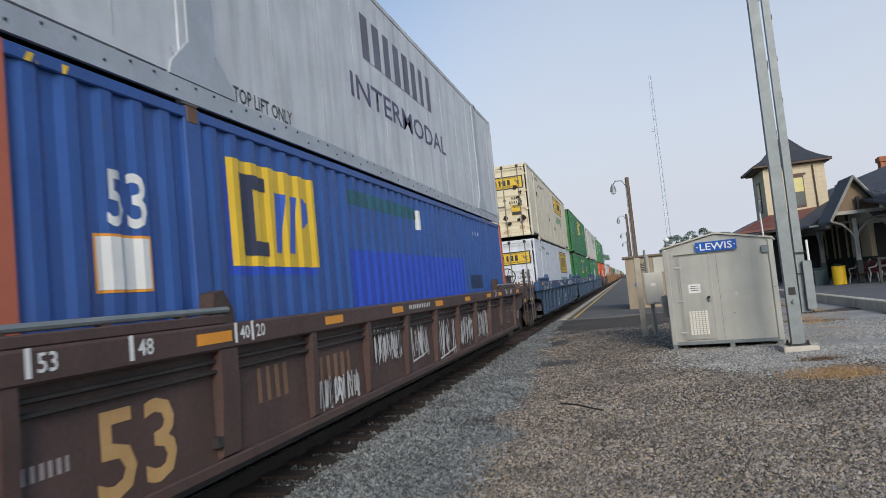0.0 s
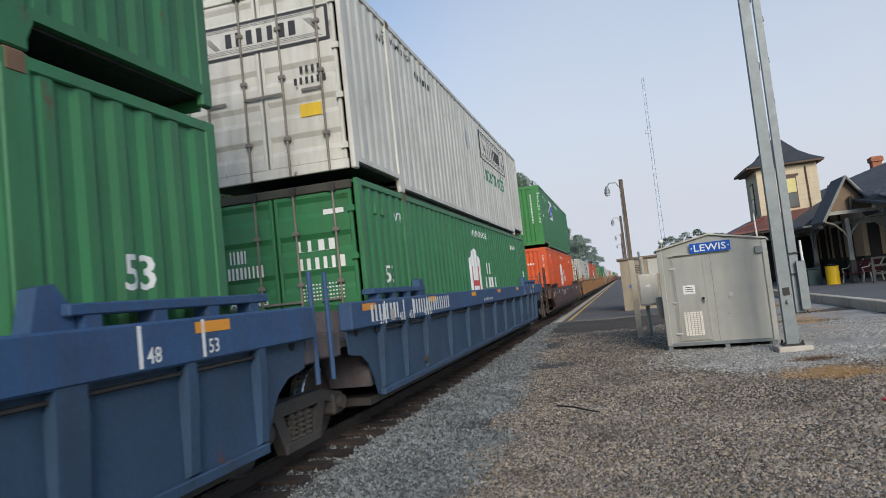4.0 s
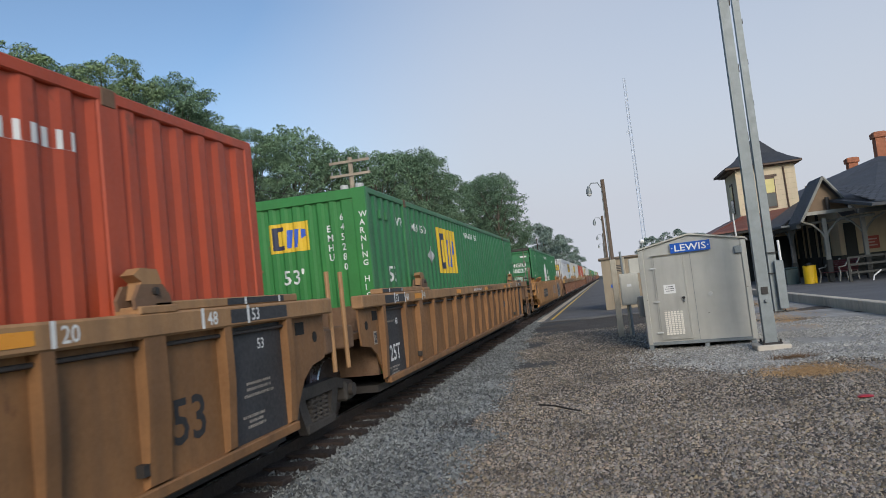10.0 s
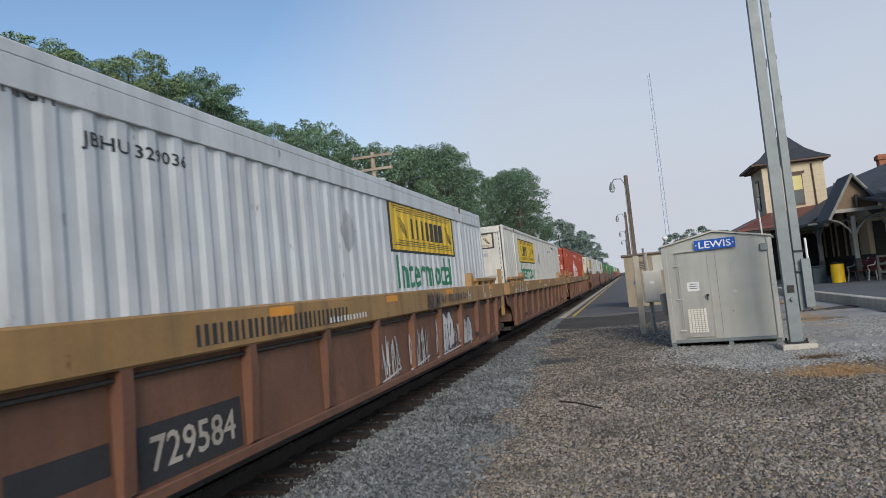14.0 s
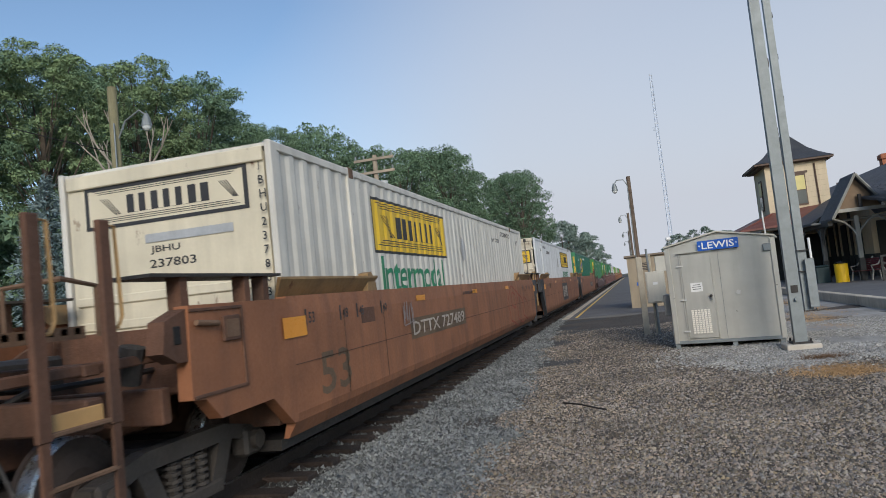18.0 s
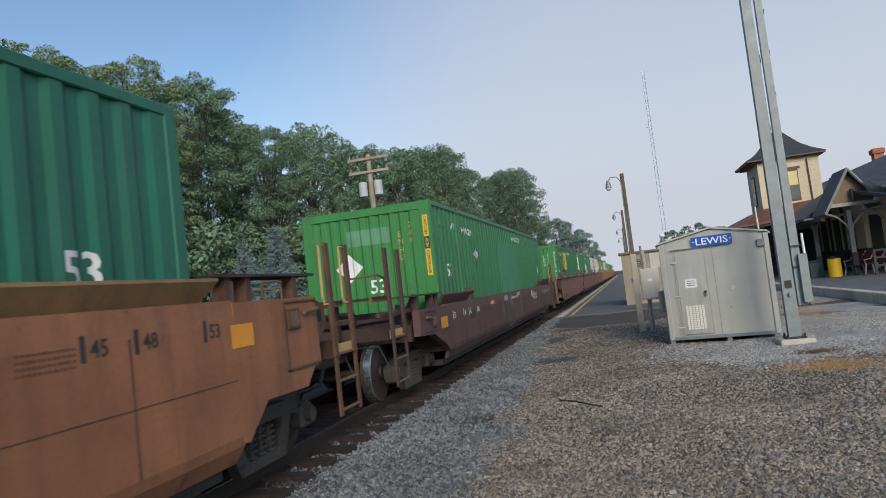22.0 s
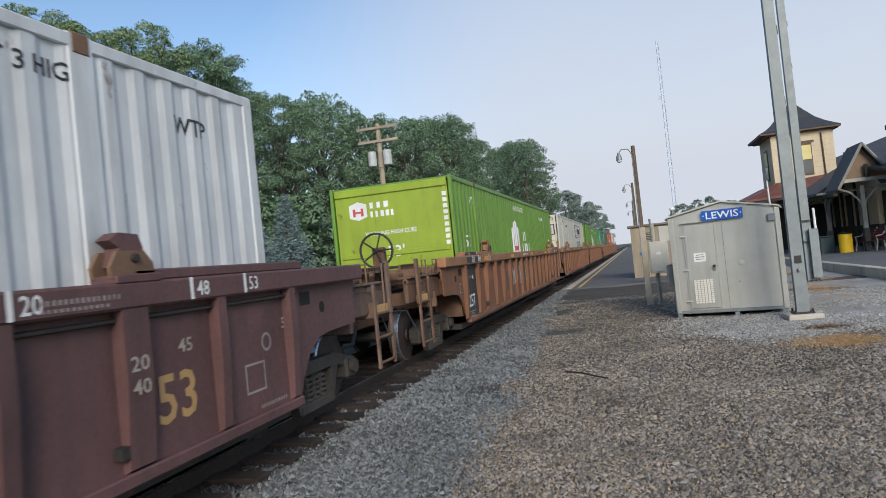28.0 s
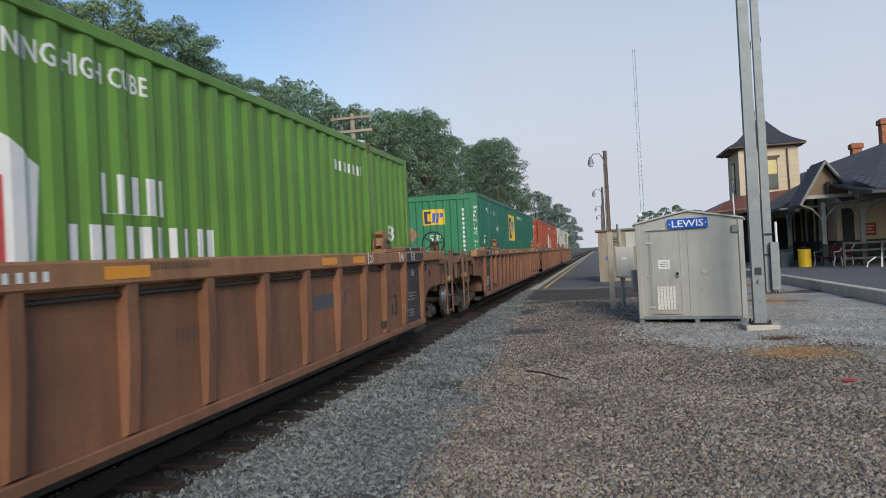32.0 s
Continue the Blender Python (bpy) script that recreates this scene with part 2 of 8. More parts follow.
def sheet(name, x0, x1, y0, y1, z, material, label, nx=1, ny=1, wave=0.0):
    xs, ys = np.linspace(x0, x1, nx + 1), np.linspace(y0, y1, ny + 1)
    vs = [(x, y, z + wave * noise.noise((x * 0.7, y * 0.7, 0))) for y in ys for x in xs]
    fs = [(j * (nx + 1) + i, j * (nx + 1) + i + 1, (j + 1) * (nx + 1) + i + 1, (j + 1) * (nx + 1) + i) for j in range(ny) for i in range(nx)]
    return tagged(new(name, grid_mesh(name, vs, fs, material)), label, "ground", kind="structure")


sheet("ground", -2500, 2500, -2500, 3500, -0.06, EARTH, "wide flat earth reaching the horizon")
sheet("gravel_yard", -2.9, 9.5, -12, 31.5, -0.004, GRAVEL, "brown-grey crushed stone yard beside the track", 40, 120, 0.05)
sheet("gravel_drive", 3.6, 7.6, 9, 140, 0.012, FINES, "pale worn gravel drive beside the station platform", 4, 40, 0.01)


def stones(name, label, material, count, spots, seed, size):
    """Loose crushed stones lying on the ground; spots(rng, n) gives x, y and the height of the ground."""
    rng = np.random.default_rng(seed)
    base = np.array([(1, 0, 0), (-1, 0, 0), (0, 1, 0), (0, -1, 0), (0, 0, 1)], float)
    tri = np.array([(0, 2, 4), (2, 1, 4), (1, 3, 4), (3, 0, 4)])
    x, y, z = spots(rng, count)
    n = len(x)
    s = size * np.minimum(rng.lognormal(0, 0.42, n), 2.2)[:, None, None]
    v = base[None] * rng.uniform(0.6, 1.2, (n, 5, 1)) * np.array([1, 1, 1, 1, 0.85])[None, :, None] + rng.normal(0, 1.0, (n, 5, 3)) * np.array([0.2, 0.2, 0.2, 0.2, 0.36])[None, :, None] * np.array([1, 1, 0.6]) - np.array([(0, 0, 0.45)] * 4 + [(0, 0, 0)])
    a, b = rng.uniform(0, 6.28, n), rng.uniform(-0.35, 0.35, n)
    ca, sa, cb, sb, o, i1 = np.cos(a), np.sin(a), np.cos(b), np.sin(b), np.zeros(n), np.ones(n)
    R = np.stack([np.stack([ca, -sa, o], -1), np.stack([sa, ca, o], -1), np.stack([o, o, i1], -1)], 1) @ \
        np.stack([np.stack([i1, o, o], -1), np.stack([o, cb, -sb], -1), np.stack([o, sb, cb], -1)], 1)
    v = np.einsum("nij,nkj->nki", R, v) * s * np.array([1, 1, 0.7])
    v += np.stack([x, y, z + 0.25 * s[:, 0, 0]], -1)[:, None]
    f = tri[None] + 5 * np.arange(n)[:, None, None]
    return tagged(new(name, grid_mesh(name, v.reshape(-1, 3), f.reshape(-1, 3), material)), label, "gravel", kind="stuff")


def far_spread(rng, n, y0, y1):
    """Depths that crowd towards the near end."""
    return y0 * (y1 / y0) ** rng.uniform(0, 1, n)


def bed_height(x):
    """The ballast bed: level with the ties under the track, falling to the yard beside it."""
    return np.interp(x, [-8.2, -7.0, -6.2, -3.1, -2.35, -1.2], [-0.04, 0.0, 0.04, 0.03, 0.01, 0.0])


def yard_edge(y):
    """Where the brown stone of the yard meets the grey ballast."""
    return np.maximum(-2.9, -1.12 - 0.07 * y + 0.07 * np.sin(y * 1.7) + 0.04 * np.sin(y * 4.1))


def on_yard(rng, n):
    y = far_spread(rng, n, 2.4, 24)
    x = -1.2 - 0.07 * y + rng.uniform(-0.4, 1, n) * (2.2 + y * 0.42)
    behind = rng.uniform(0, 1, n) < 0.2  # the yard goes on beside and behind, more loosely covered
    y = np.where(behind, rng.normal(1.0, 4.0, n), y)
    x = np.where(behind, rng.uniform(-2.0, 6.0, n), x)
    edge = yard_edge(y)
    keep = (x > edge - 0.15) & (x < 5.5)
    x, y = x[keep], y[keep]
    return x, y, np.array([0.05 * noise.noise((a * 0.7, b * 0.7, 0)) for a, b in zip(x, y)])


def on_bed(rng, n):
    y = far_spread(rng, n, 3.0, 36)
    x = rng.uniform(-3.72, -0.9, n)
    y = np.where(rng.uniform(0, 1, n) < 0.14, rng.normal(0.0, 3.5, n), y)
    edge = yard_edge(y) + rng.normal(0, 0.12, n)
    keep = (x < edge) & ((x < -2.6) | (y < 32))
    # between the tie ends the stones lie lower and thinner, and the ties stay bare
    off_tie = np.abs((y + 4 + 0.275) % 0.55 - 0.275) > 0.135
    inner = x < -3.24 + rng.normal(0, 0.03, n)
    keep &= ~inner | (off_tie & (rng.uniform(0, 1, n) < 0.75))
    x, y = x[keep], y[keep]
    return x, y, np.where(x < -3.2, 0.014, bed_height(x))


LOOSE = mat("loose brown-grey stone", (0.272, 0.225, 0.176), rough=0.9, vary=0.3, scale=0.7, fine=60, bump=0.3, island=0.7)
LOOSE_BLUE = mat("loose blue-grey stone", (0.19, 0.2, 0.19), rough=0.9, vary=0.3, scale=0.8, fine=60, bump=0.3, island=0.68)
stones("loose_gravel", "brown-grey crushed stones covering the yard", LOOSE, 345000, on_yard, 3, 0.0136)
stones("track_ballast", "blue-grey crushed stone ballast along the track", LOOSE_BLUE, 165000, on_bed, 5, 0.0195)

def by_shed(rng, n):
    """Finer grey stone spread in front of the shed and towards the drive."""
    y = rng.uniform(11.0, 19.5, n)
    x = 1.2 + (y - 12) * 0.3 + rng.normal(0, 1.0, n) + rng.uniform(-0.5, 3.6, n)
    keep = (x > 0.3 + rng.normal(0, 0.4, n)) & (x < 6.4) & (y > 12.9 - 0.3 * x + 0.5 * np.sin(x * 2.3) + rng.normal(0, 0.3, n))
    x, y = x[keep], y[keep]
    return x, y, np.array([0.012 + 0.05 * noise.noise((a * 0.7, b * 0.7, 0)) for a, b in zip(x, y)])


stones("fine_gravel", "finer pale grey gravel round the shed", mat("loose pale grey stone", (0.37, 0.355, 0.32), rough=0.9, vary=0.25, scale=0.9, fine=60, bump=0.3, island=0.5), 72000, by_shed, 12, 0.015)

bm = bmesh.new()
prism(bm, [(x, float(bed_height(x)) - 0.012) for x in (-1.2, -2.35, -3.1, -6.2, -7.0, -8.2)] + [(-8.2, -0.3), (-1.2, -0.3)], "y", -520, 900)
bed = tagged(new("track_bed", finish("track_bed", bm, BALLAST)), "low bed of grey ballast under the track", "ground", kind="structure")

# oily ground, its colour taken darker still for the shade under the cars
CINDER = mat("oily cinders darkened as train shade", (0.022, 0.018, 0.016), rough=0.95, vary=0.4, scale=1.2, fine=30, bump=1.0, bump_scale=35)
LOOSE_DARK = mat("loose oily stone darkened as train shade", (0.042, 0.036, 0.032), rough=0.9, vary=0.3, scale=3, fine=60, bump=0.3, island=0.5)


def under_cars(rng, n):
    x, y = rng.uniform(-4.6, -3.3, n), far_spread(rng, n, 1.5, 40)
    return x, y, np.full(n, 0.012)


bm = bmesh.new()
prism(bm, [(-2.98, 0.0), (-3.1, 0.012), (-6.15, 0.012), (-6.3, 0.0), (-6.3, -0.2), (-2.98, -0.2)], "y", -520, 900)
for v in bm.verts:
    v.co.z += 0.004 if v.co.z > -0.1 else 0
tagged(new("track_dirt", finish("track_dirt", bm, CINDER)), "oily dirt between and beside the ties, darkened as train shade", "ground", kind="structure")
stones("dark_ballast", "oily stones between the ties, darkened further as train shade", LOOSE_DARK, 30000, under_cars, 8, 0.024)

track = thing("railway_track", "single railway track of steel rails on timber ties", "railway track", kind="structure", at=pose(TRACK, 0, 0))
# rail rust and tie creosote, both deepened in colour for the train's shade
RAILMAT = mat("brown rusted rail steel", (0.045, 0.032, 0.026), rough=0.65, metal=0.3, vary=0.3, bump=0.2)
TIEMAT = mat("creosoted old timber", (0.036, 0.024, 0.019), rough=0.9, vary=0.4, scale=4, fine=30, bump=0.6, bump_scale=40, jitter=0.35)
for side in (-1, 1):
    c = side * 0.7535
    outline = [(-0.07, 0.025), (0.07, 0.025), (0.07, 0.037), (0.01, 0.055), (0.01, 0.15), (0.036, 0.16), (0.036, 0.195), (0.028, RAIL), (-0.028, RAIL),
               (-0.036, 0.195), (-0.036, 0.16), (-0.01, 0.15), (-0.01, 0.055), (-0.07, 0.037)]
    part("rail", prism(bmesh.new(), [(c + a, b) for a, b in outline], "y", -520, 900), RAILMAT, track)
    part("rail_head", box(c - 0.024, c + 0.024, -520, 900, RAIL, RAIL + 0.003), TREAD, track, "polished running surface")
tie = finish("tie", box(-1.3, 1.3, -0.115, 0.115, -0.13, 0.03, bevel=0.012), TIEMAT)
for v in tie.vertices:
    v.co.z += 0.045
rng = random.Random(4)
for i in range(180):
    ob = part("tie", tie, None, track)
    ob.matrix_basis = pose(rng.uniform(-0.04, 0.04), -4 + i * 0.55, rng.uniform(-0.012, 0.004), 0, 0, rng.uniform(-1.2, 1.2))
plate = finish("tie_plate", box(-0.18, 0.18, -0.09, 0.09, 0.026, 0.04), RAILMAT)
for i in range(30):
    part("tie_plate", plate, None, track).matrix_basis = pose(0.7535, -4 + i * 0.55, 0)
bm = bmesh.new()
for i in range(550):
    bx(bm, -1.3, 1.3, 95.0 + i * 0.55 - 0.115, 95.0 + i * 0.55 + 0.115, -0.13, 0.028)
tagged(part("far_ties", bm, TIEMAT, track), kind="stuff")

# ---- freight train ----
LENGTH, WIDTH, HEIGHT = 16.154, 2.59, 2.896  # of every container
FLOOR = 0.36  # of the wells above the rail
MOVING = []  # things that roll with the train, and their places along it


def rolls(ob, s, z, name=None):
    ob.matrix_basis = pose(TRACK, s, z)
    MOVING.append((ob, s, z))
    return ob


# -- lettering and painted marks, laid on flat or corrugated walls --
def text_bm(body, height, width=None, align=0.0):
    """Letters standing on the origin, of the given height."""
    cu = bpy.data.curves.new("letters", "FONT")
    cu.body, cu.resolution_u, cu.offset = body, 2, 0.013
    ob = bpy.data.objects.new("letters", cu)
    me = bpy.data.meshes.new_from_object(ob)
    bm = bmesh.new()
    bm.from_mesh(me)
    bpy.data.objects.remove(ob), bpy.data.meshes.remove(me), bpy.data.curves.remove(cu)
    xs, ys = [v.co.x for v in bm.verts], [v.co.y for v in bm.verts]
    k = height / (max(ys) - min(ys))
    kx = width / (max(xs) - min(xs)) if width else k
    x0, y0 = min(xs), min(ys)
    for v in bm.verts:
        v.co = Vector(((v.co.x - x0) * kx, (v.co.y - y0) * k, 0))
    return bm


def poly_bm(*outlines):
    bm = bmesh.new()
    for o in outlines:
        f = bm.faces.new([bm.verts.new((a, b, 0)) for a, b in o])
        f.normal_update()
        if len(o) > 4:
            bmesh.ops.triangulate(bm, faces=[f])
    return bm


def rect(u0, u1, v0, v1):
    return [(u0, v0), (u1, v0), (u1, v1), (u0, v1)]


def bars_bm(u0, u1, v0, v1, count, gap=0.3, seed=1):
    """A line of unreadable writing: bars of uneven width."""
    r, out, u = random.Random(seed), [], u0
    w = (u1 - u0) / count
    for i in range(count):
        out.append(rect(u0 + i * w, u0 + (i + 1) * w - w * (0.28 + 0.5 * gap) * r.uniform(0.8, 1.3), v0, v1))
    m, t = v0 + 0.0, (v1 - v0) * 0.012  # a hair-thin base line ties the bars into one mark
    bm = poly_bm(*out)
    for a, b in zip(out, out[1:]):
        ring = [(a[1][0], m), (b[0][0], m), (b[0][0], m + t), (a[1][0], m + t)]
        bm.faces.new([bm.verts.new((x, y, 0)) for x, y in ring])
    bmesh.ops.remove_doubles(bm, verts=bm.verts[:], dist=1e-5)
    return bm


def ribbon_bm(points, width):
    """A painted stroke along points."""
    bm, last = bmesh.new(), None
    for i, p in enumerate(points):
        a, b = Vector(points[max(0, i - 1)]), Vector(points[min(len(points) - 1, i + 1)])
        d = (b - a).normalized() if (b - a).length > 1e-6 else Vector((1, 0))
        n = Vector((-d.y, d.x)) * width / 2
        pair = (bm.verts.new((p[0] + n.x, p[1] + n.y, 0)), bm.verts.new((p[0] - n.x, p[1] - n.y, 0)))
        if last:
            bm.faces.new((last[0], last[1], pair[1], pair[0]))
        last = pair
    return bm


def scrawl_bm(u0, u1, v0, v1, seed, width=0.035, strokes=5):
    """Quick angular spray-painted strokes that spell nothing."""
    r, bm = random.Random(seed), bmesh.new()
    w, h, layer = (u1 - u0) / strokes, v1 - v0, 0
    for i in range(strokes):
        c = u0 + (i + 0.5) * w
        lines = [[(c - w * r.uniform(0.3, 0.5), v0 + h * r.uniform(0.0, 0.3)), (c - w * r.uniform(0.1, 0.35), v0 + h * r.uniform(0.75, 1.0))]]
        p = [(c + w * r.uniform(-0.5, 0.5), v0 + h * (0.08 + 0.84 * ((j + i) % 2) + r.uniform(-0.12, 0.12))) for j in range(r.choice((3, 4, 5)))]
        lines.append(p)
        if r.random() < 0.5:
            a0, rr = r.uniform(0, 6.28), r.uniform(0.2, 0.4)
            lines.append([(c + w * rr * math.cos(a0 + k * 0.6), v0 + h * (0.5 + 0.9 * rr * math.sin(a0 + k * 0.6))) for k in range(8)])
        for line in lines:
            pts, q = [], [line[0], *line, line[-1]]
            for p0, p1, p2, p3 in zip(q, q[1:], q[2:], q[3:]):  # the hand rounds every corner
                for k in range(6):
                    t = k / 6
                    pts.append(tuple(0.5 * (2 * p1[j] + (p2[j] - p0[j]) * t + (2 * p0[j] - 5 * p1[j] + 4 * p2[j] - p3[j]) * t * t + (3 * p1[j] - p0[j] - 3 * p2[j] + p3[j]) * t ** 3) for j in (0, 1)))
            layer += 1
            s = ribbon_bm(pts + [line[-1]], width * r.uniform(0.55, 1.0))
            for v in s.verts:
                v.co.z = layer * 0.0003
            me = bpy.data.meshes.new("stroke")
            s.to_mesh(me), s.free()
            bm.from_mesh(me)
            bpy.data.meshes.remove(me)
    if r.random() < 0.6:
        s = ribbon_bm([(u0, v0), ((u0 + u1) / 2, v0 + 0.06 * h), (u1, v0 + 0.16 * h)], width * 0.7)
        for v in s.verts:
            v.co.z = (layer + 1) * 0.0003
        me = bpy.data.meshes.new("stroke")
        s.to_mesh(me), s.free()
        bm.from_mesh(me)
        bpy.data.meshes.remove(me)
    return bm


class Wall:
    """An upright wall to paint on: u runs to the viewer's right, v up; breaks are (u, depth) of its corrugation."""

    def __init__(self, parent, face, breaks, side):
        self.parent, self.face, self.breaks, self.side = parent, face, breaks, side

    def depth(self, u):
        return float(np.interp(u, [b[0] for b in self.breaks], [b[1] for b in self.breaks])) if self.breaks else 0.0

    def paint(self, name, bm, material, u=0.0, v=0.0, lift=0.004, label=""):
        for vert in bm.verts:
            vert.co.x += u
            vert.co.y += v
        if self.breaks:
            lo, hi = min(x.co.x for x in bm.verts), max(x.co.x for x in bm.verts)
            for b, _ in self.breaks:
                if lo < b < hi:
                    bmesh.ops.bisect_plane(bm, geom=bm.verts[:] + bm.edges[:] + bm.faces[:], plane_co=(b, 0, 0), plane_no=(1, 0, 0), dist=1e-5)
        for vert in bm.verts:
            a, b = vert.co.x, vert.co.y
            d = self.face - self.depth(a) + lift + vert.co.z
            vert.co = Vector((d, a, b)) if self.side == "x" else Vector((a, -d, b))
        bmesh.ops.recalc_face_normals(bm, faces=bm.faces[:])
        return part(name, bm, material, self.parent, label)


def corrugation(u0, u1, pitch, depth):
    out, u = [(u0, 0.0)], u0 + 0.06
    while u + pitch < u1 - 0.02:
        a = pitch
        out += [(u, 0.0), (u + 0.19 * a, depth), (u + 0.5 * a, depth), (u + 0.69 * a, 0.0)]
        u += a
    return out + [(u1, 0.0)]


def wall_bm(breaks, face, v0, v1, side, raised=0.0):
    """A folded sheet; raised: how far its foot is lifted over the shallow ends of a long container."""
    bm = bmesh.new()
    pts = []
    for u, d in breaks:
        c = face - d
        foot = v0 + (raised if u < 2.0 or u > LENGTH - 2.0 else 0.0)
        pts.append([bm.verts.new((c, u, v) if side == "x" else (u, -c, v)) for v in (foot, v1)])
    for a, b in zip(pts, pts[1:]):
        bm.faces.new((a[0], b[0], b[1], a[1]))
    bmesh.ops.recalc_face_normals(bm, faces=bm.faces[:])
    return bm


def container(color, name, label, end="wall", smooth=False, lit_end_color=None, posts=None, cap=0.0, deep=0.03):
    """A 53-foot container: the end that faces the train's head is a corrugated wall, a panelled wall or a pair of doors."""
    ob = thing("shipping_container", label, "shipping container", "containers on the train")
    body = paint(name + " container paint", color, grime=0.3, rust=0.35 if not smooth else 0.1)
    trim = paint(name + " container post paint", posts, rust=0.5) if posts else body
    hw = WIDTH / 2
    breaks = [(0.14, 0.0), (1.99, 0.0), (2.01, 0.0), (LENGTH - 2.01, 0.0), (LENGTH - 1.99, 0.0), (LENGTH - 0.14, 0.0)] if smooth else corrugation(0.14, LENGTH - 0.14, 0.315, deep)
    face = hw - 0.012
    part("side_wall", wall_bm(breaks, face, 0.15, HEIGHT - 0.09, "x", LIFT), body, ob)
    back = wall_bm(breaks, face, 0.15, HEIGHT - 0.09, "x", LIFT)
    for v in back.verts:
        v.co.x = -v.co.x
    bmesh.ops.reverse_faces(back, faces=back.faces[:])
    part("side_wall", back, body, ob)
    part("roof", box(-hw + 0.03, hw - 0.03, 0.05, LENGTH - 0.05, HEIGHT - 0.05, HEIGHT - 0.012), body, ob)
    bm = box(-hw + 0.06, hw - 0.06, 2.0, LENGTH - 2.0, 0.06, 0.14)
    for y in (0.06, LENGTH - 2.0):
        bx(bm, -hw + 0.06, hw - 0.06, y, y + 1.94, 0.06 + LIFT, 0.14 + LIFT)
    part("floor", bm, STEEL_DARK, ob)
    if cap:
        part("top_cap", box(hw - 0.04, hw + 0.004, 0.12, LENGTH - 0.12, HEIGHT - cap, HEIGHT - 0.1, bevel=0.006), body, ob, "smooth riveted upper band")
    for s in (-1, 1):
        a, b = sorted((s * (hw - 0.07), s * hw))
        pw = 0.3 if posts and not smooth else 0.15
        part("top_rail", box(a, b, 0.1, LENGTH - 0.1, HEIGHT - 0.1, HEIGHT - 0.006, bevel=0.01), trim if smooth else body, ob)
        lo, hi, e = 0.085, 0.165, LENGTH - 0.1
        o = [(0.1, lo + LIFT), (1.9, lo + LIFT), (1.96, lo), (LENGTH - 1.96, lo), (LENGTH - 1.9, lo + LIFT), (e, lo + LIFT), (e, hi + LIFT), (LENGTH - 1.94, hi + LIFT), (LENGTH - 2.0, hi), (2.0, hi), (1.94, hi + LIFT), (0.1, hi + LIFT)]
        part("bottom_rail", prism(bmesh.new(), o, "x", a, b), body, ob)
        # set-in rail, coloured near black to deepen the shaded gap between containers
        part("under_rail", box(*sorted((s * (hw - 0.2), s * (hw - 0.1))), 2.0, LENGTH - 2.0, 0.004, 0.09), STEEL_DARK, ob)
        for y in (0.0, LENGTH - pw):
            part("corner_post", box(a, b + 0.002 * s if s > 0 else b, y, y + pw, LIFT - 0.02, HEIGHT, bevel=0.015), trim, ob)
        for y in (1.95, LENGTH - 2.17):
            part("stacking_post", box(a, b, y, y + 0.22, 0.0, HEIGHT + 0.004, bevel=0.012), body, ob)
            part("lifting_casting", box(*sorted((s * (hw - 0.12), s * (hw + 0.006))), y + 0.03, y + 0.19, HEIGHT - 0.14, HEIGHT + 0.012, bevel=0.015), STEEL_DARK if smooth else BODYRUST, ob)
    if "green" in name or "teal" in name or "red" in name:  # small hooded vents high on the side
        for u in (0.62, 0.93):
            part("vent", box(hw - 0.05, hw + 0.002, u, u + 0.07, HEIGHT - 0.45, HEIGHT - 0.31, bevel=0.012), body, ob)
    if smooth:
        for i in range(13):
            part("side_seam", box(hw - 0.014, hw - 0.008, 1.2 + i * 1.18, 1.216 + i * 1.18, 0.16, HEIGHT - 0.1), GREYDECAL, ob)
    side = Wall(ob, face, None if smooth else breaks, "x")
    # a separate end colour paints in the sunlight that the sides miss
    ebody = paint(name + " container lit end paint", lit_end_color, grime=0.2, rust=0.5) if lit_end_color else body
    if end == "wall":
        eb = corrugation(-hw + 0.2, hw - 0.2, 0.2, 0.03)
        for s in (-1, 1):
            part("end_post", box(*sorted((s * (hw - 0.22), s * (hw - 0.012))), -0.004, 0.06, LIFT - 0.02, HEIGHT - 0.003, bevel=0.008), ebody, ob)
        part("end_header", box(-hw + 0.1, hw - 0.1, -0.003, 0.06, HEIGHT - 0.16, HEIGHT - 0.008, bevel=0.01), ebody, ob)
        part("end_sill", box(-hw + 0.1, hw - 0.1, -0.003, 0.06, LIFT - 0.01, LIFT + 0.14, bevel=0.01), ebody, ob)
        part("end_wall", wall_bm(eb, -0.012, LIFT + 0.12, HEIGHT - 0.12, "y"), ebody, ob)
        front = Wall(ob, -0.012, [(-hw, -0.018), (-hw + 0.1999, -0.018)] + eb + [(hw - 0.1999, -0.018), (hw, -0.018)], "y")
    elif end == "panel":
        part("end_wall", box(-hw + 0.1, hw - 0.1, 0.035, 0.08, LIFT, HEIGHT - 0.1), ebody, ob)
        for i in range(5):
            part("end_rib", box(-hw + 0.14, hw - 0.14, 0.012, 0.04, 0.35 + i * 0.27, 0.45 + i * 0.27, bevel=0.012), ebody, ob)
        part("end_frame", box(-hw + 0.1, hw - 0.1, 0.0, 0.05, HEIGHT - 0.2, HEIGHT - 0.05, bevel=0.01), ebody, ob)
        front = Wall(ob, -0.034, None, "y")
    else:
        for s in (-1, 1):
            a, b = sorted((s * 0.015, s * (hw - 0.12)))
            fold = [(0.024, LIFT + 0.14)]  # a pressed leaf: flat bands and hollows by turns
            for i in range(5):
                z = LIFT + 0.3 + i * 0.5
                fold += [(0.024, z), (0.058, z + 0.07), (0.058, z + 0.21), (0.024, z + 0.28)]
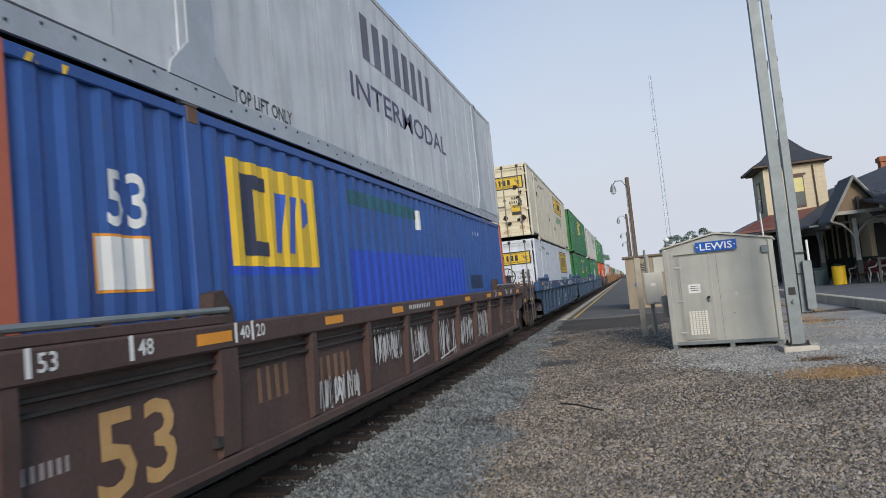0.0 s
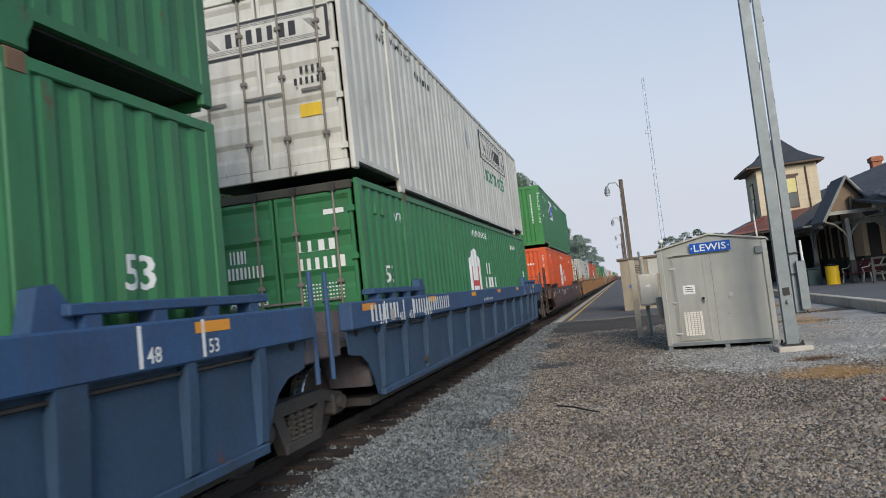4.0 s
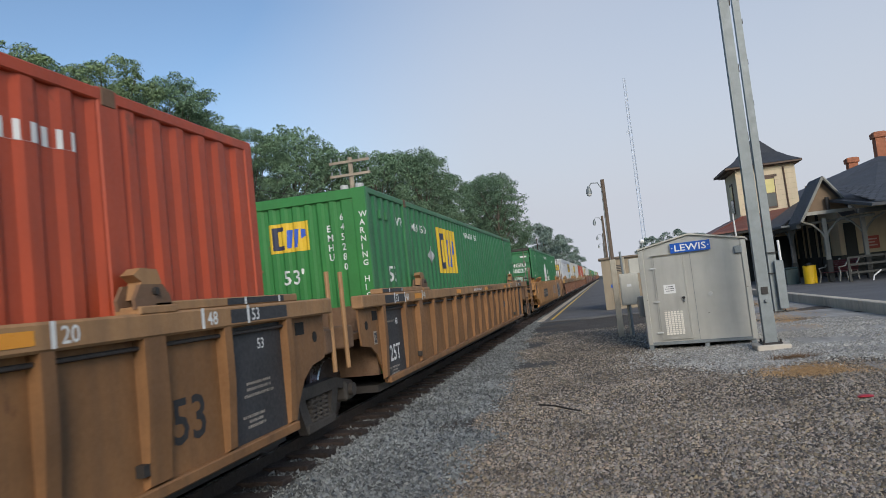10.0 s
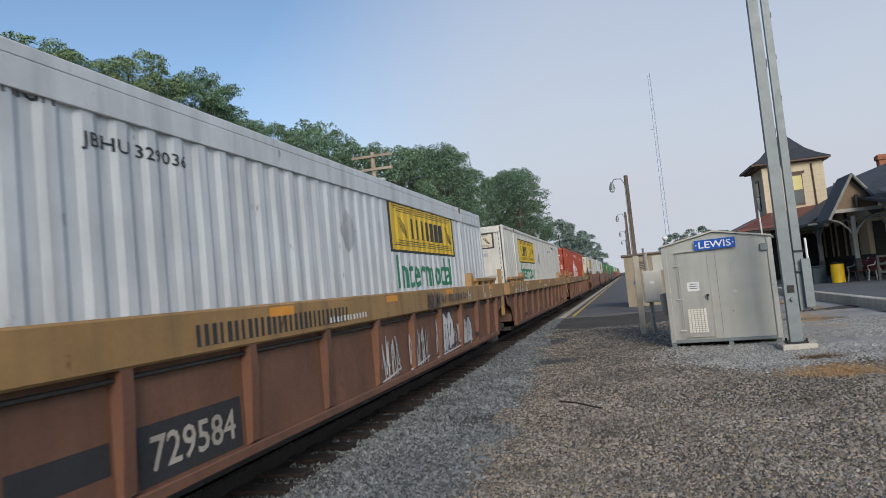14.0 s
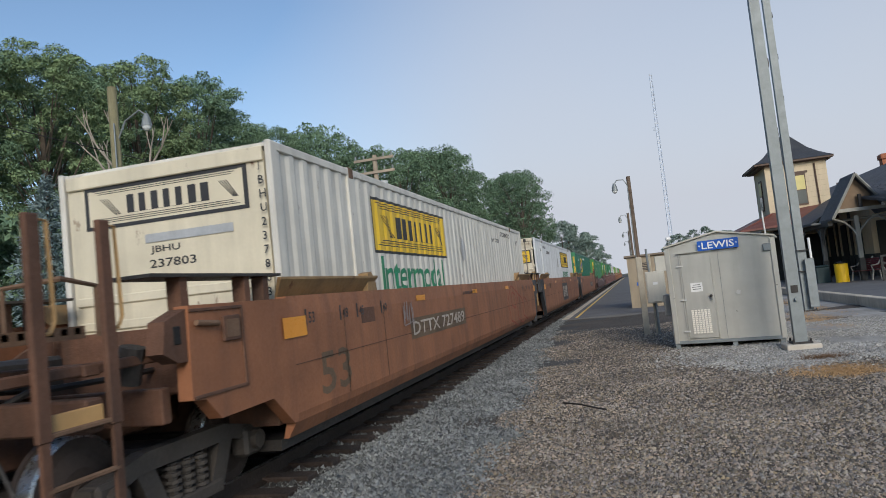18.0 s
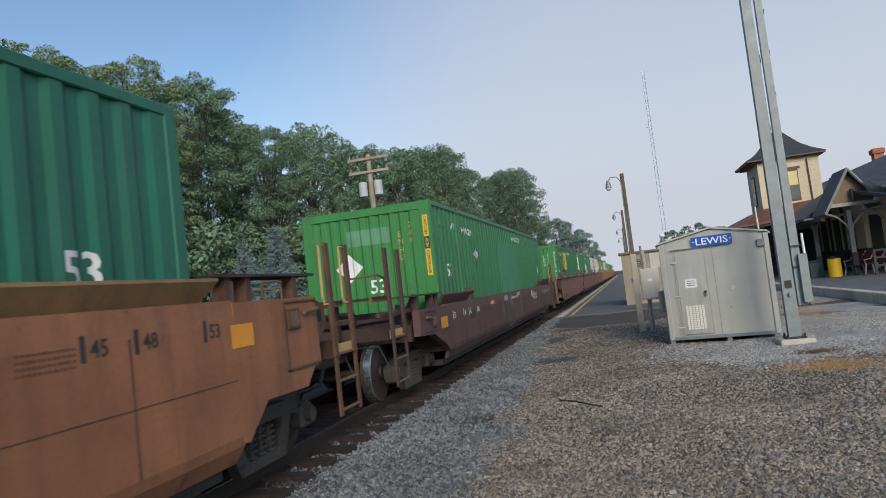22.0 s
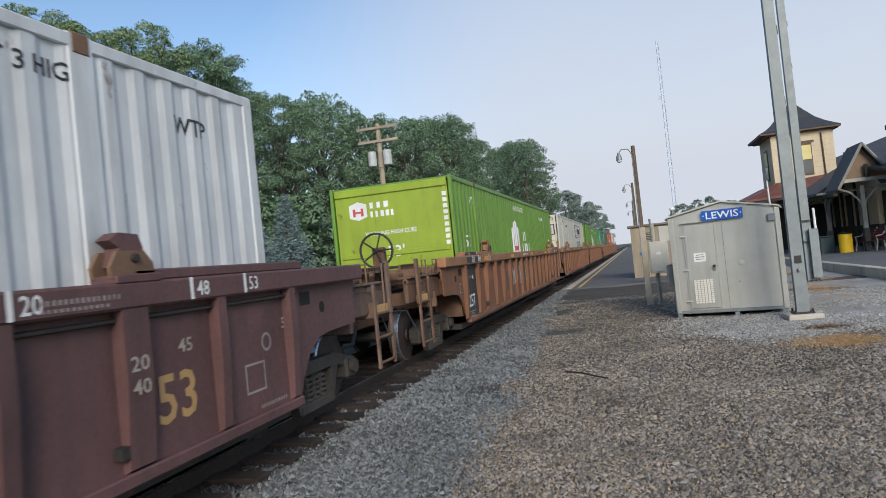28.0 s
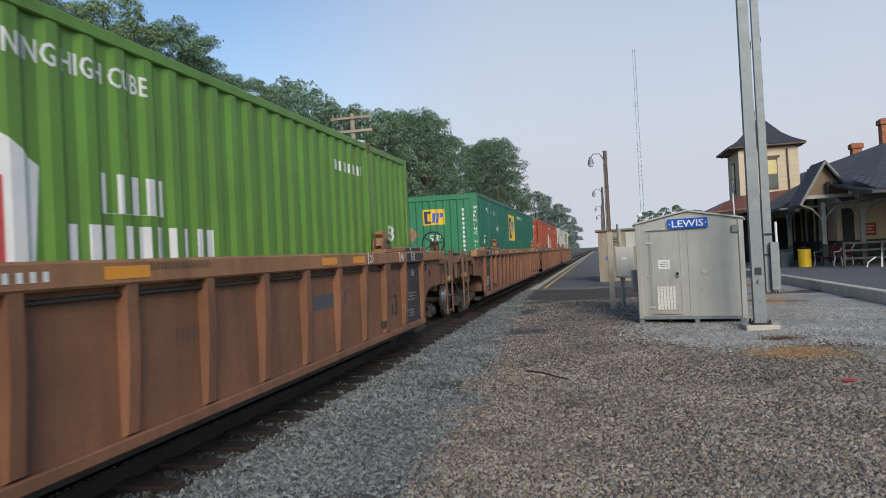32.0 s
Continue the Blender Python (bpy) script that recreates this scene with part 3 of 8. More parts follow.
            bm = prism(bmesh.new(), fold + [(0.024, HEIGHT - 0.14), (0.085, HEIGHT - 0.14), (0.085, LIFT + 0.14)], "x", a + 0.05, b - 0.05)
            door = part("door", bm, ebody, ob, "container door leaf with pressed hollows")
            for c in (a, b - 0.05):
                part("door_stile", box(c, c + 0.05, 0.018, 0.08, LIFT + 0.13, HEIGHT - 0.13, bevel=0.01), ebody, door)
            for k in (0.27, 0.78):
                u = a + k * (b - a)
                part("lock_rod", rod(bmesh.new(), (u, 0.0, LIFT), (u, 0.0, HEIGHT - 0.08), 0.018), RODMAT, door, "dull steel door lock rod")
                part("rod_cap", box(u - 0.05, u + 0.05, -0.03, 0.04, HEIGHT - 0.14, HEIGHT - 0.03), STEEL_DARK, door)
                for z in (0.62, 1.5, 2.2):
                    part("rod_guide", box(u - 0.05, u + 0.05, -0.024, 0.03, z, z + 0.06, bevel=0.01), RODMAT, door)
                part("rod_handle", box(*sorted((u, u - s * 0.3)), -0.03, -0.012, 1.28, 1.31), RODMAT, door)
            for z in (0.4, 1.1, 1.8, 2.45):
                part("hinge", box(s * (hw - 0.13) - 0.05, s * (hw - 0.13) + 0.05, -0.01, 0.04, z, z + 0.08), ebody, door)
        part("end_header", box(-hw + 0.1, hw - 0.1, 0.0, 0.06, HEIGHT - 0.13, HEIGHT - 0.01, bevel=0.01), HEADER if "green" in name else ebody, ob)
        part("end_sill", box(-hw + 0.1, hw - 0.1, 0.0, 0.06, LIFT - 0.01, LIFT + 0.13, bevel=0.01), ebody, ob)
        front = Wall(ob, -0.02, None, "y")
    part("rear_wall", box(-hw + 0.1, hw - 0.1, LENGTH - 0.08, LENGTH - 0.03, 0.1, HEIGHT - 0.1), body, ob)
    return ob, side, front


LIFT = 0.13  # the ends outside the stacking posts ride this much higher
BODYRUST = mat("rusty brown fitting", (0.17, 0.1, 0.06), rough=0.8, vary=0.35, rust=0.6, bump=0.3)
RODMAT = mat("dull brown-grey rod steel", (0.2, 0.18, 0.155), rough=0.6, metal=0.3, vary=0.3, rust=0.5, bump=0.1)
HEADER = mat("rust-darkened header", (0.05, 0.048, 0.036), rough=0.75, vary=0.4, rust=0.6, bump=0.2)


# -- painted devices: plain shapes in each owner's colours --
def square_logo(w, u0, u1, v0, v1, field=YELLOW, name="painted_logo"):
    w.paint(name, poly_bm(rect(u0, u1, v0, v1)), field, label="square painted company device")
    a, h = u1 - u0, v1 - v0
    w.paint("logo_block", poly_bm(rect(u0 + 0.09 * a, u0 + 0.22 * a, v0 + 0.1 * h, v0 + 0.88 * h), rect(u0 + 0.22 * a, u0 + 0.38 * a, v0 + 0.1 * h, v0 + 0.24 * h),
            rect(u0 + 0.22 * a, u0 + 0.38 * a, v0 + 0.74 * h, v0 + 0.88 * h)), LOGONAVY, lift=0.007)
    w.paint("logo_block", poly_bm([(u0 + 0.44 * a, v0 + 0.14 * h), (u0 + 0.53 * a, v0 + 0.14 * h), (u0 + 0.6 * a, v0 + 0.76 * h), (u0 + 0.46 * a, v0 + 0.76 * h)],
            [(u0 + 0.6 * a, v0 + 0.14 * h), (u0 + 0.7 * a, v0 + 0.14 * h), (u0 + 0.76 * a, v0 + 0.76 * h), (u0 + 0.66 * a, v0 + 0.76 * h)],
            [(u0 + 0.79 * a, v0 + 0.42 * h), (u0 + 0.91 * a, v0 + 0.5 * h), (u0 + 0.91 * a, v0 + 0.72 * h), (u0 + 0.8 * a, v0 + 0.76 * h)]), LOGOBLUE, lift=0.007)


def scroll_logo(w, u0, u1, v0, v1, field=YELLOW):
    w.paint("logo_border", poly_bm(rect(u0, u1, v0, v1)), BLACK, label="black border of a painted company panel")
    w.paint("painted_logo", poly_bm(rect(u0 + 0.05, u1 - 0.05, v0 + 0.04, v1 - 0.04)), field, lift=0.006, label="painted company panel")
    a, h = u1 - u0, v1 - v0
    w.paint("logo_block", bars_bm(u0 + 0.27 * a, u1 - 0.2 * a, v0 + 0.3 * h, v0 + 0.72 * h, 7, 0.32, 3), BLACK, lift=0.009)
    w.paint("logo_block", poly_bm(*[rect(u0 + (0.05 + 0.02 * i) * a, u0 + 0.95 * a - 0.02 * i * a, v0 + (0.14 + 0.045 * i) * h, v0 + (0.155 + 0.045 * i) * h) for i in range(3)],
            *[rect(u0 + (0.05 + 0.02 * i) * a, u0 + (0.95 - 0.02 * i) * a, v0 + (0.9 - 0.045 * i) * h, v0 + (0.915 - 0.045 * i) * h) for i in range(3)],
            *[[(u0 + (0.1 + 0.015 * i) * a, v0 + 0.7 * h), (u0 + (0.105 + 0.015 * i) * a, v0 + 0.7 * h), (u0 + (0.2 + 0.01 * i) * a, v0 + 0.3 * h), (u0 + (0.193 + 0.01 * i) * a, v0 + 0.3 * h)] for i in range(4)],
            *[[(u0 + (0.83 + 0.015 * i) * a, v0 + 0.7 * h), (u0 + (0.836 + 0.015 * i) * a, v0 + 0.7 * h), (u0 + (0.92 + 0.008 * i) * a, v0 + 0.3 * h), (u0 + (0.913 + 0.008 * i) * a, v0 + 0.3 * h)] for i in range(4)]), BLACK, lift=0.009)


def house_logo(w, u0, u1, v0, v1, ink=LOGORED, hexagon=False):
    m, a = (u0 + u1) / 2, u1 - u0
    h = v1 - v0
    if hexagon:
        o = [(m, v0), (u1, v0 + 0.16 * h), (u1, v1 - 0.16 * h), (m, v1), (u0, v1 - 0.16 * h), (u0, v0 + 0.16 * h)]
    else:
        o = [(u0 + 0.06 * a, v0), (u1 - 0.06 * a, v0), (u1, v1 - 0.3 * h), (m + 0.25 * a, v1 - 0.14 * h), (m, v1), (m - 0.25 * a, v1 - 0.14 * h), (u0, v1 - 0.3 * h)]
    w.paint("painted_logo", poly_bm(o), WHITE, label="white painted house-shaped device")
    t = v1 - 0.36 * h
    lo = v0 + (0.02 * h if not hexagon else 0.22 * h)
    w.paint("logo_block", poly_bm(rect(u0 + 0.2 * a, u0 + 0.34 * a, lo, t), rect(u1 - 0.34 * a, u1 - 0.2 * a, lo, t), rect(u0 + 0.34 * a, u1 - 0.34 * a, (lo + t) / 2 - 0.05 * h, (lo + t) / 2 + 0.05 * h)), ink, lift=0.007)


def name_bars(w, u0, u1, v0, v1, ink=WHITE):
    """Two lines of a company's name as plain bars."""
    a, h = u1 - u0, v1 - v0
    w.paint("name_bar", bars_bm(u0 + 0.18 * a, u0 + 0.62 * a, v0 + 0.55 * h, v1, 5, 0.45, 2), ink)
    w.paint("name_bar", bars_bm(u0, u1, v0, v0 + 0.42 * h, 10, 0.45, 4), ink)


def placard(w, u, v, r, material=GREYDECAL):
    w.paint("placard", poly_bm([(u, v - r), (u + r, v), (u, v + r), (u - r, v)]), material, lift=0.012, label="diamond placard holder")


def caution_strip(w, u, v0, v1):
    """A yellow strip with black words that run downwards."""
    w.paint("caution_strip", poly_bm(rect(u - 0.05, u + 0.05, v0, v1)), YELLOW, lift=0.004, label="yellow caution strip with black words")
    h = v1 - v0
    w.paint("strip_band", poly_bm(rect(u - 0.05, u + 0.05, v0 + 0.44 * h, v0 + 0.64 * h)), BLACK, lift=0.006)
    for word, a, b, ink in (("CAUTION", 0.68, 0.98, BLACK), ("HIGH", 0.47, 0.61, YELLOW), ("CONTAINER", 0.03, 0.41, BLACK)):
        bm = text_bm(word, 0.06, (b - a) * h)
        for v in bm.verts:
            v.co = Vector((u - 0.03 + v.co.y, v0 + b * h - v.co.x, 0))
        w.paint("strip_word", bm, ink, lift=0.008)


def id_column(w, u, v0, v1, ink):
    """An unreadable mark of stacked characters, as short bars."""
    n = 11
    for i in range(n):
        v = v1 - (i + 1) * (v1 - v0) / n
        w.paint("mark", poly_bm(rect(u - 0.035, u + 0.035, v + 0.02, v + 0.105)), ink)


def rust_blot(w, u, v, r, seed, material=None):
    rr = random.Random(seed)
    pts = [(u + r * rr.uniform(0.45, 1.1) * math.cos(i * 0.449), v + r * rr.uniform(0.45, 1.1) * math.sin(i * 0.449)) for i in range(14)]
    w.paint("rust_blot", poly_bm(pts), material or mat("black-brown rust hole", (0.03, 0.018, 0.012), rough=0.95, vary=0.4, bump=0.4), lift=0.014, label="dark rust blot")


def column(w, text, u, v_top, h, ink=None):
    """Letters stacked downwards."""
    step = h / max(1, len(text))
    for i, ch in enumerate(text):
        if ch != " ":
            w.paint("letter", text_bm(ch, step * 0.72), ink or WHITE, u, v_top - (i + 1) * step)


GREEN_A, GREEN_B, TEAL, LIME, BRIGHT = (0.034, 0.175, 0.066), (0.034, 0.16, 0.064), (0.014, 0.14, 0.085), (0.2, 0.33, 0.035), (0.06, 0.24, 0.05)
REDS, ORANGES, CREAM, CHALK, BLUE = (0.44, 0.068, 0.024), (0.64, 0.092, 0.02), (0.58, 0.53, 0.42), (0.62, 0.64, 0.65), (0.025, 0.085, 0.3)


def common_marks(side, front, s53=True, ink=WHITE, number="", spots=(2.4,)):
    side.paint("mark", text_bm("WTP", 0.15), ink, 1.45, 2.4)
    for u in spots:
        if number:
            side.paint("mark", text_bm(number, 0.15, 1.13), ink, u, 2.37)
        else:
            side.paint("mark", bars_bm(u, u + 1.1, 2.38, 2.51, 10, 0.5, 5), ink)
    if s53:
        side.paint("mark", text_bm("53", 0.26), ink, 0.9, 1.45)
        side.paint("mark", text_bm("53", 0.26), ink, 14.9, 1.45)


def emp(label, color=GREEN_A, u=4.4, name="green", field=YELLOW, end="wall", endmark=True, lit_end_color=(0.035, 0.2, 0.045), plac=3.7, posts=None, number=""):
    ob, side, front = container(color, name, label, end, lit_end_color=lit_end_color, posts=posts)
    if u < 14:
        square_logo(side, u, u + 1.7, 1.6, 2.58, field)
    else:
        side.paint("worn_patch", poly_bm(rect(6.5, 9.7, 0.95, 2.34)), mat("faded side green", (0.05, 0.19, 0.1), vary=0.15, fine=20, bump=0), label="faded paler patch where a device was painted out")
    if posts:  # repaired blue container: large size mark, pale label and a fresh patch of paint
        side.paint("mark", text_bm("53", 0.4, 0.39), WHITE, 1.04, 1.85)
        side.paint("label_edge", poly_bm(rect(0.92, 1.45, 1.4, 1.8)), ORANGE)
        side.paint("pale_label", poly_bm(rect(0.94, 1.43, 1.42, 1.78)), WHITE, lift=0.007)
        side.paint("fresh_paint", poly_bm(rect(5.15, 11.4, 0.6, 1.84)), mat("fresh blue paint", (0.02, 0.065, 0.44), rough=0.55, vary=0.08, bump=0), label="patch of brighter blue paint")
        side.paint("fresh_paint", poly_bm(rect(2.5, 4.2, 1.52, 2.5)), mat("fresh blue paint", (0.02, 0.06, 0.5)), lift=0.002)
        side.paint("pale_label", poly_bm(rect(8.05, 8.4, 2.27, 2.6)), WHITE)
        side.paint("worn_patch", poly_bm(rect(5.3, 8.2, 2.42, 2.62)), mat("old teal paint", (0.02, 0.1, 0.14), vary=0.3, bump=0))
        side.paint("worn_patch", poly_bm(rect(11.9, 13.2, 1.2, 1.5)), mat("dark navy paint", (0.012, 0.03, 0.08), vary=0.3, bump=0))
        side.paint("mark", bars_bm(12.6, 13.2, 2.42, 2.5, 6, 0.4, 6), WHITE)
        for i in range(5):
            side.paint("hazard_bar", poly_bm([(0.33 + i * 0.09, 2.8), (0.38 + i * 0.09, 2.8), (0.41 + i * 0.09, 2.86), (0.36 + i * 0.09, 2.86)]), YELLOW, lift=0.018)
    else:
        common_marks(side, front, number=number)
        side.paint("mark", text_bm("WARNING HIGH CUBE", 0.14, 1.7), WHITE, 7.3 if u < 6 else 9.4, 2.5)
        placard(side, plac, 1.95, 0.22)
    if end == "wall":
        if endmark:
            column(front, "WARNING HIGH", 1.16, 2.56, 1.45)
        else:
            caution_strip(front, 1.18, 1.5, 2.62)
        if number:
            ink = OCHRE if not endmark else WHITE
            column(front, number.split()[0], 0.62, 2.42, 0.58, ink)
            column(front, number.split()[1], 0.84, 2.58, 0.15 * len(number.split()[1]), ink)
        else:
            id_column(front, 0.86, 1.1, 2.5, OCHRE if not endmark else WHITE)
        if not endmark:
            placard(front, -0.4, 1.8, 0.27, WHITE)
            front.paint("mark", text_bm("53", 0.26), WHITE, -0.02, 1.28)
            front.paint("worn_patch", poly_bm(rect(-0.4, 0.45, 2.2, 2.5)), mat("pale faded green", (0.1, 0.26, 0.14), vary=0.2, bump=0))
        if endmark:
            square_logo(front, -0.33, 0.33, 2.05, 2.5, field)
            front.paint("mark", text_bm("53'", 0.23), WHITE, -0.15, 1.55)
            placard(front, -0.68, 1.8, 0.22, BROWNDECAL)
    return ob


def hub(label, color, name, end="panel", hexagon=False, ink=LOGORED, lit_end_color=None, u=6.5, number=""):
    ob, side, front = container(color, name, label, end, lit_end_color=lit_end_color)
    house_logo(side, u, u + 1.4, 0.95, 2.25, ink, hexagon)
    name_bars(side, u + 1.6, u + 3.4, 1.25, 1.88)
    common_marks(side, front, s53=end != "wall", number=number, spots=(12.73,))
    side.paint("mark", text_bm("WARNING HIGH CUBE", 0.15, 1.7), WHITE, 7.25, 2.5)
    if end == "doors":
        if number:
            front.paint("mark", text_bm(number.split()[0], 0.19, 0.7), WHITE, 0.28, 2.0)
            front.paint("mark", text_bm(number.split()[1], 0.19, 0.86), WHITE, 0.28, 1.73)
        else:
            front.paint("mark", bars_bm(0.32, 0.95, 1.97, 2.12, 4, 0.5, 2), WHITE)
            front.paint("mark", bars_bm(0.32, 1.06, 1.72, 1.88, 6, 0.5, 3), WHITE)
        for i in range(5):
            front.paint("mark", bars_bm(0.3, 0.98, 1.5 - i * 0.05, 1.52 - i * 0.05, 14, 0.4, i), WHITE)
        front.paint("mark", text_bm("WARNING", 0.13, 0.75), WHITE, -0.95, 1.3)
        front.paint("mark", text_bm("HIGH CUBE", 0.13, 0.85), WHITE, -1.0, 1.08)
        front.paint("mark", poly_bm(rect(0.75, 1.05, 2.45, 2.52)), WHITE)
        name_bars(front, -0.85, -0.2, 1.7, 2.1)
    elif end == "wall":
        house_logo(front, -0.55, -0.1, 2.0, 2.45, color and LOGORED, True)
        front.paint("name_bar", bars_bm(0.0, 0.75, 2.12, 2.2, 6, 0.25, 2), WHITE)
        front.paint("name_bar", bars_bm(0.0, 0.35, 2.26, 2.36, 3, 0.25, 2), WHITE)
        column(front, "WARNING HIGH CUBE", 1.1, 2.55, 1.35)
        front.paint("mark", text_bm("53", 0.24), WHITE, -0.2, 1.35)
    else:
        house_logo(front, -0.9, -0.52, 2.2, 2.58, LOGORED, True)
        front.paint("name_bar", bars_bm(-0.45, 0.0, 2.42, 2.54, 3, 0.25, 2), WHITE)
        front.paint("name_bar", bars_bm(-0.45, 0.1, 2.24, 2.36, 5, 0.25, 2), WHITE)
        front.paint("mark", text_bm("WARNING HIGH CUBE", 0.09, 1.1), WHITE, -0.6, 1.86)
        front.paint("mark", text_bm("53'", 0.24), WHITE, -0.15, 1.4)
        for i in range(9):
            front.paint("mark", poly_bm(rect(1.08, 1.17, 2.5 - 0.12 * i, 2.58 - 0.12 * i)), WHITE)
    return ob


RUSTSPOTS = ((4.88, 2.29, 0.05), (4.81, 1.77, 0.06), (4.56, 1.56, 0.13), (5.0, 1.56, 0.06), (4.57, 1.36, 0.08), (5.07, 1.42, 0.07), (4.62, 1.28, 0.07), (6.52, 1.71, 0.04))
CREAMPANEL = mat("cream panel paint", (0.62, 0.56, 0.42), vary=0.08, bump=0)
TANINK = mat("tan letter paint", (0.42, 0.25, 0.17), vary=0.2, bump=0)


def jbh(label, name="chalk white", color=CHALK, end="doors", u=9.5, field=YELLOW, smooth=False, lit_end_color=None, word=LOGOGREEN, plac=7.9, cap=0.0, number=""):
    ob, side, front = container(color, name, label, end, smooth, lit_end_color, cap=cap, deep=0.021)
    if smooth:
        scroll_logo(side, u, u + 3.9, 1.58, 2.68, field)
    else:
        scroll_logo(side, u, u + 3.85, 1.83, 2.62, field)
    side.paint("word", text_bm("Intermodal", 0.52, 3.25), word, u + 0.22, 1.27 if not smooth else 1.0)
    if plac:
        placard(side, plac, 2.05, 0.27)
    if "closed doors" in label:
        for i, (a, b, r) in enumerate(RUSTSPOTS):
            rust_blot(side, a, b, r, 60 + i)
    at = 3.55 if u > 5 else 11.18
    if number:
        side.paint("mark", text_bm(number, 0.13, 1.12), BLACK, at, 2.33)
    else:
        side.paint("mark", bars_bm(at, at + 1.15, 2.36, 2.48, 10, 0.35, 3), BLACK)
    side.paint("mark", text_bm("WTP", 0.14), BLACK, 1.5 if u > 5 else 15.0, 2.4)
    side.paint("mark", text_bm("STACK LIMIT 3 HIGH", 0.12, 1.5), BLACK, 12.6 if u < 5 else 1.85, 2.56)
    if end == "doors":
        scroll_logo(front, -1.1, 1.1, 1.95, 2.45, field)
        if number:
            front.paint("mark", text_bm(number.split()[0], 0.1, 0.36), BLACK, 0.6, 1.55)
            front.paint("mark", text_bm(number.split()[1], 0.1, 0.5), BLACK, 0.52, 1.39)
        else:
            front.paint("mark", bars_bm(0.6, 0.95, 1.55, 1.64, 4, 0.45, 3), BLACK)
            front.paint("mark", bars_bm(0.5, 1.02, 1.38, 1.48, 6, 0.45, 3), BLACK)
        if "rusty" in name:
            for i, (a, b, r) in enumerate(((0.78, 2.0, 0.11), (0.95, 1.78, 0.1), (0.86, 1.62, 0.06), (0.9, 1.33, 0.1), (0.3, 0.86, 0.13), (0.42, 0.6, 0.11), (0.98, 0.8, 0.13), (0.8, 0.74, 0.1))):
                rust_blot(front, a, b, r, i)
            for i, (a, b, r) in enumerate(((-0.5, 0.28, 0.16), (0.3, 0.3, 0.14), (0.9, 0.45, 0.12))):
                rust_blot(front, a, b, r, 20 + i, mat("orange rust bloom", (0.52, 0.36, 0.19), vary=0.3, bump=0))
            placard(front, -0.78, 1.75, 0.21, WHITE), placard(front, -0.78, 0.95, 0.21, WHITE)
            front.paint("placard", poly_bm(rect(-1.02, -0.55, 1.32, 1.5)), BROWNDECAL, lift=0.012, label="weathered brown board")
            front.paint("caution_label", poly_bm(rect(0.56, 0.94, 0.92, 1.33)), YELLOW, lift=0.012, label="yellow and black caution label")
            front.paint("label_band", poly_bm(rect(0.57, 0.93, 0.93, 1.06)), BLACK, lift=0.016)
            front.paint("label_word", text_bm("CAUTION", 0.07, 0.32), BLACK, 0.6, 1.2, lift=0.016)
            for i, (a, b, r) in enumerate(((6.2, 1.35, 0.12), (6.6, 1.2, 0.14), (8.9, 0.9, 0.18), (2.6, 1.95, 0.14), (3.0, 2.3, 0.1), (5.2, 2.5, 0.1), (12.2, 1.1, 0.1))):
                rust_blot(side, a, b, r, 40 + i)
        else:
            front.paint("caution_label", poly_bm(rect(0.56, 0.88, 0.92, 1.1)), YELLOW, lift=0.012, label="small yellow caution label")
    else:
        scroll_logo(front, -0.98, 1.0, 2.24, 2.7, CREAMPANEL)
        if number:
            front.paint("mark", text_bm(number.split()[0], 0.09, 0.36), BLACK, -0.2, 1.9)
            front.paint("mark", text_bm(number.split()[1], 0.09, 0.56), BLACK, -0.22, 1.76)
        else:
            front.paint("mark", bars_bm(-0.2, 0.2, 1.9, 1.98, 4, 0.45, 3), BLACK)
            front.paint("mark", bars_bm(-0.22, 0.35, 1.76, 1.85, 6, 0.45, 4), BLACK)
        front.paint("placard", poly_bm(rect(-0.25, 0.8, 2.03, 2.12)), GREYDECAL, lift=0.01, label="dull metal plate")
        for i, ch in enumerate(number.replace(" ", "") or "I" * 10):
            front.paint("mark", text_bm(ch, 0.085), BLACK, 1.14, 2.6 - 0.14 * i, lift=0.04)
    return ob


# -- well cars --
# solid black pieces in this colour stand for the darkness inside holes
DARKHOLE = mat("black hole-shade fill", (0.01, 0.01, 0.01), rough=0.9, vary=0.1, bump=0)


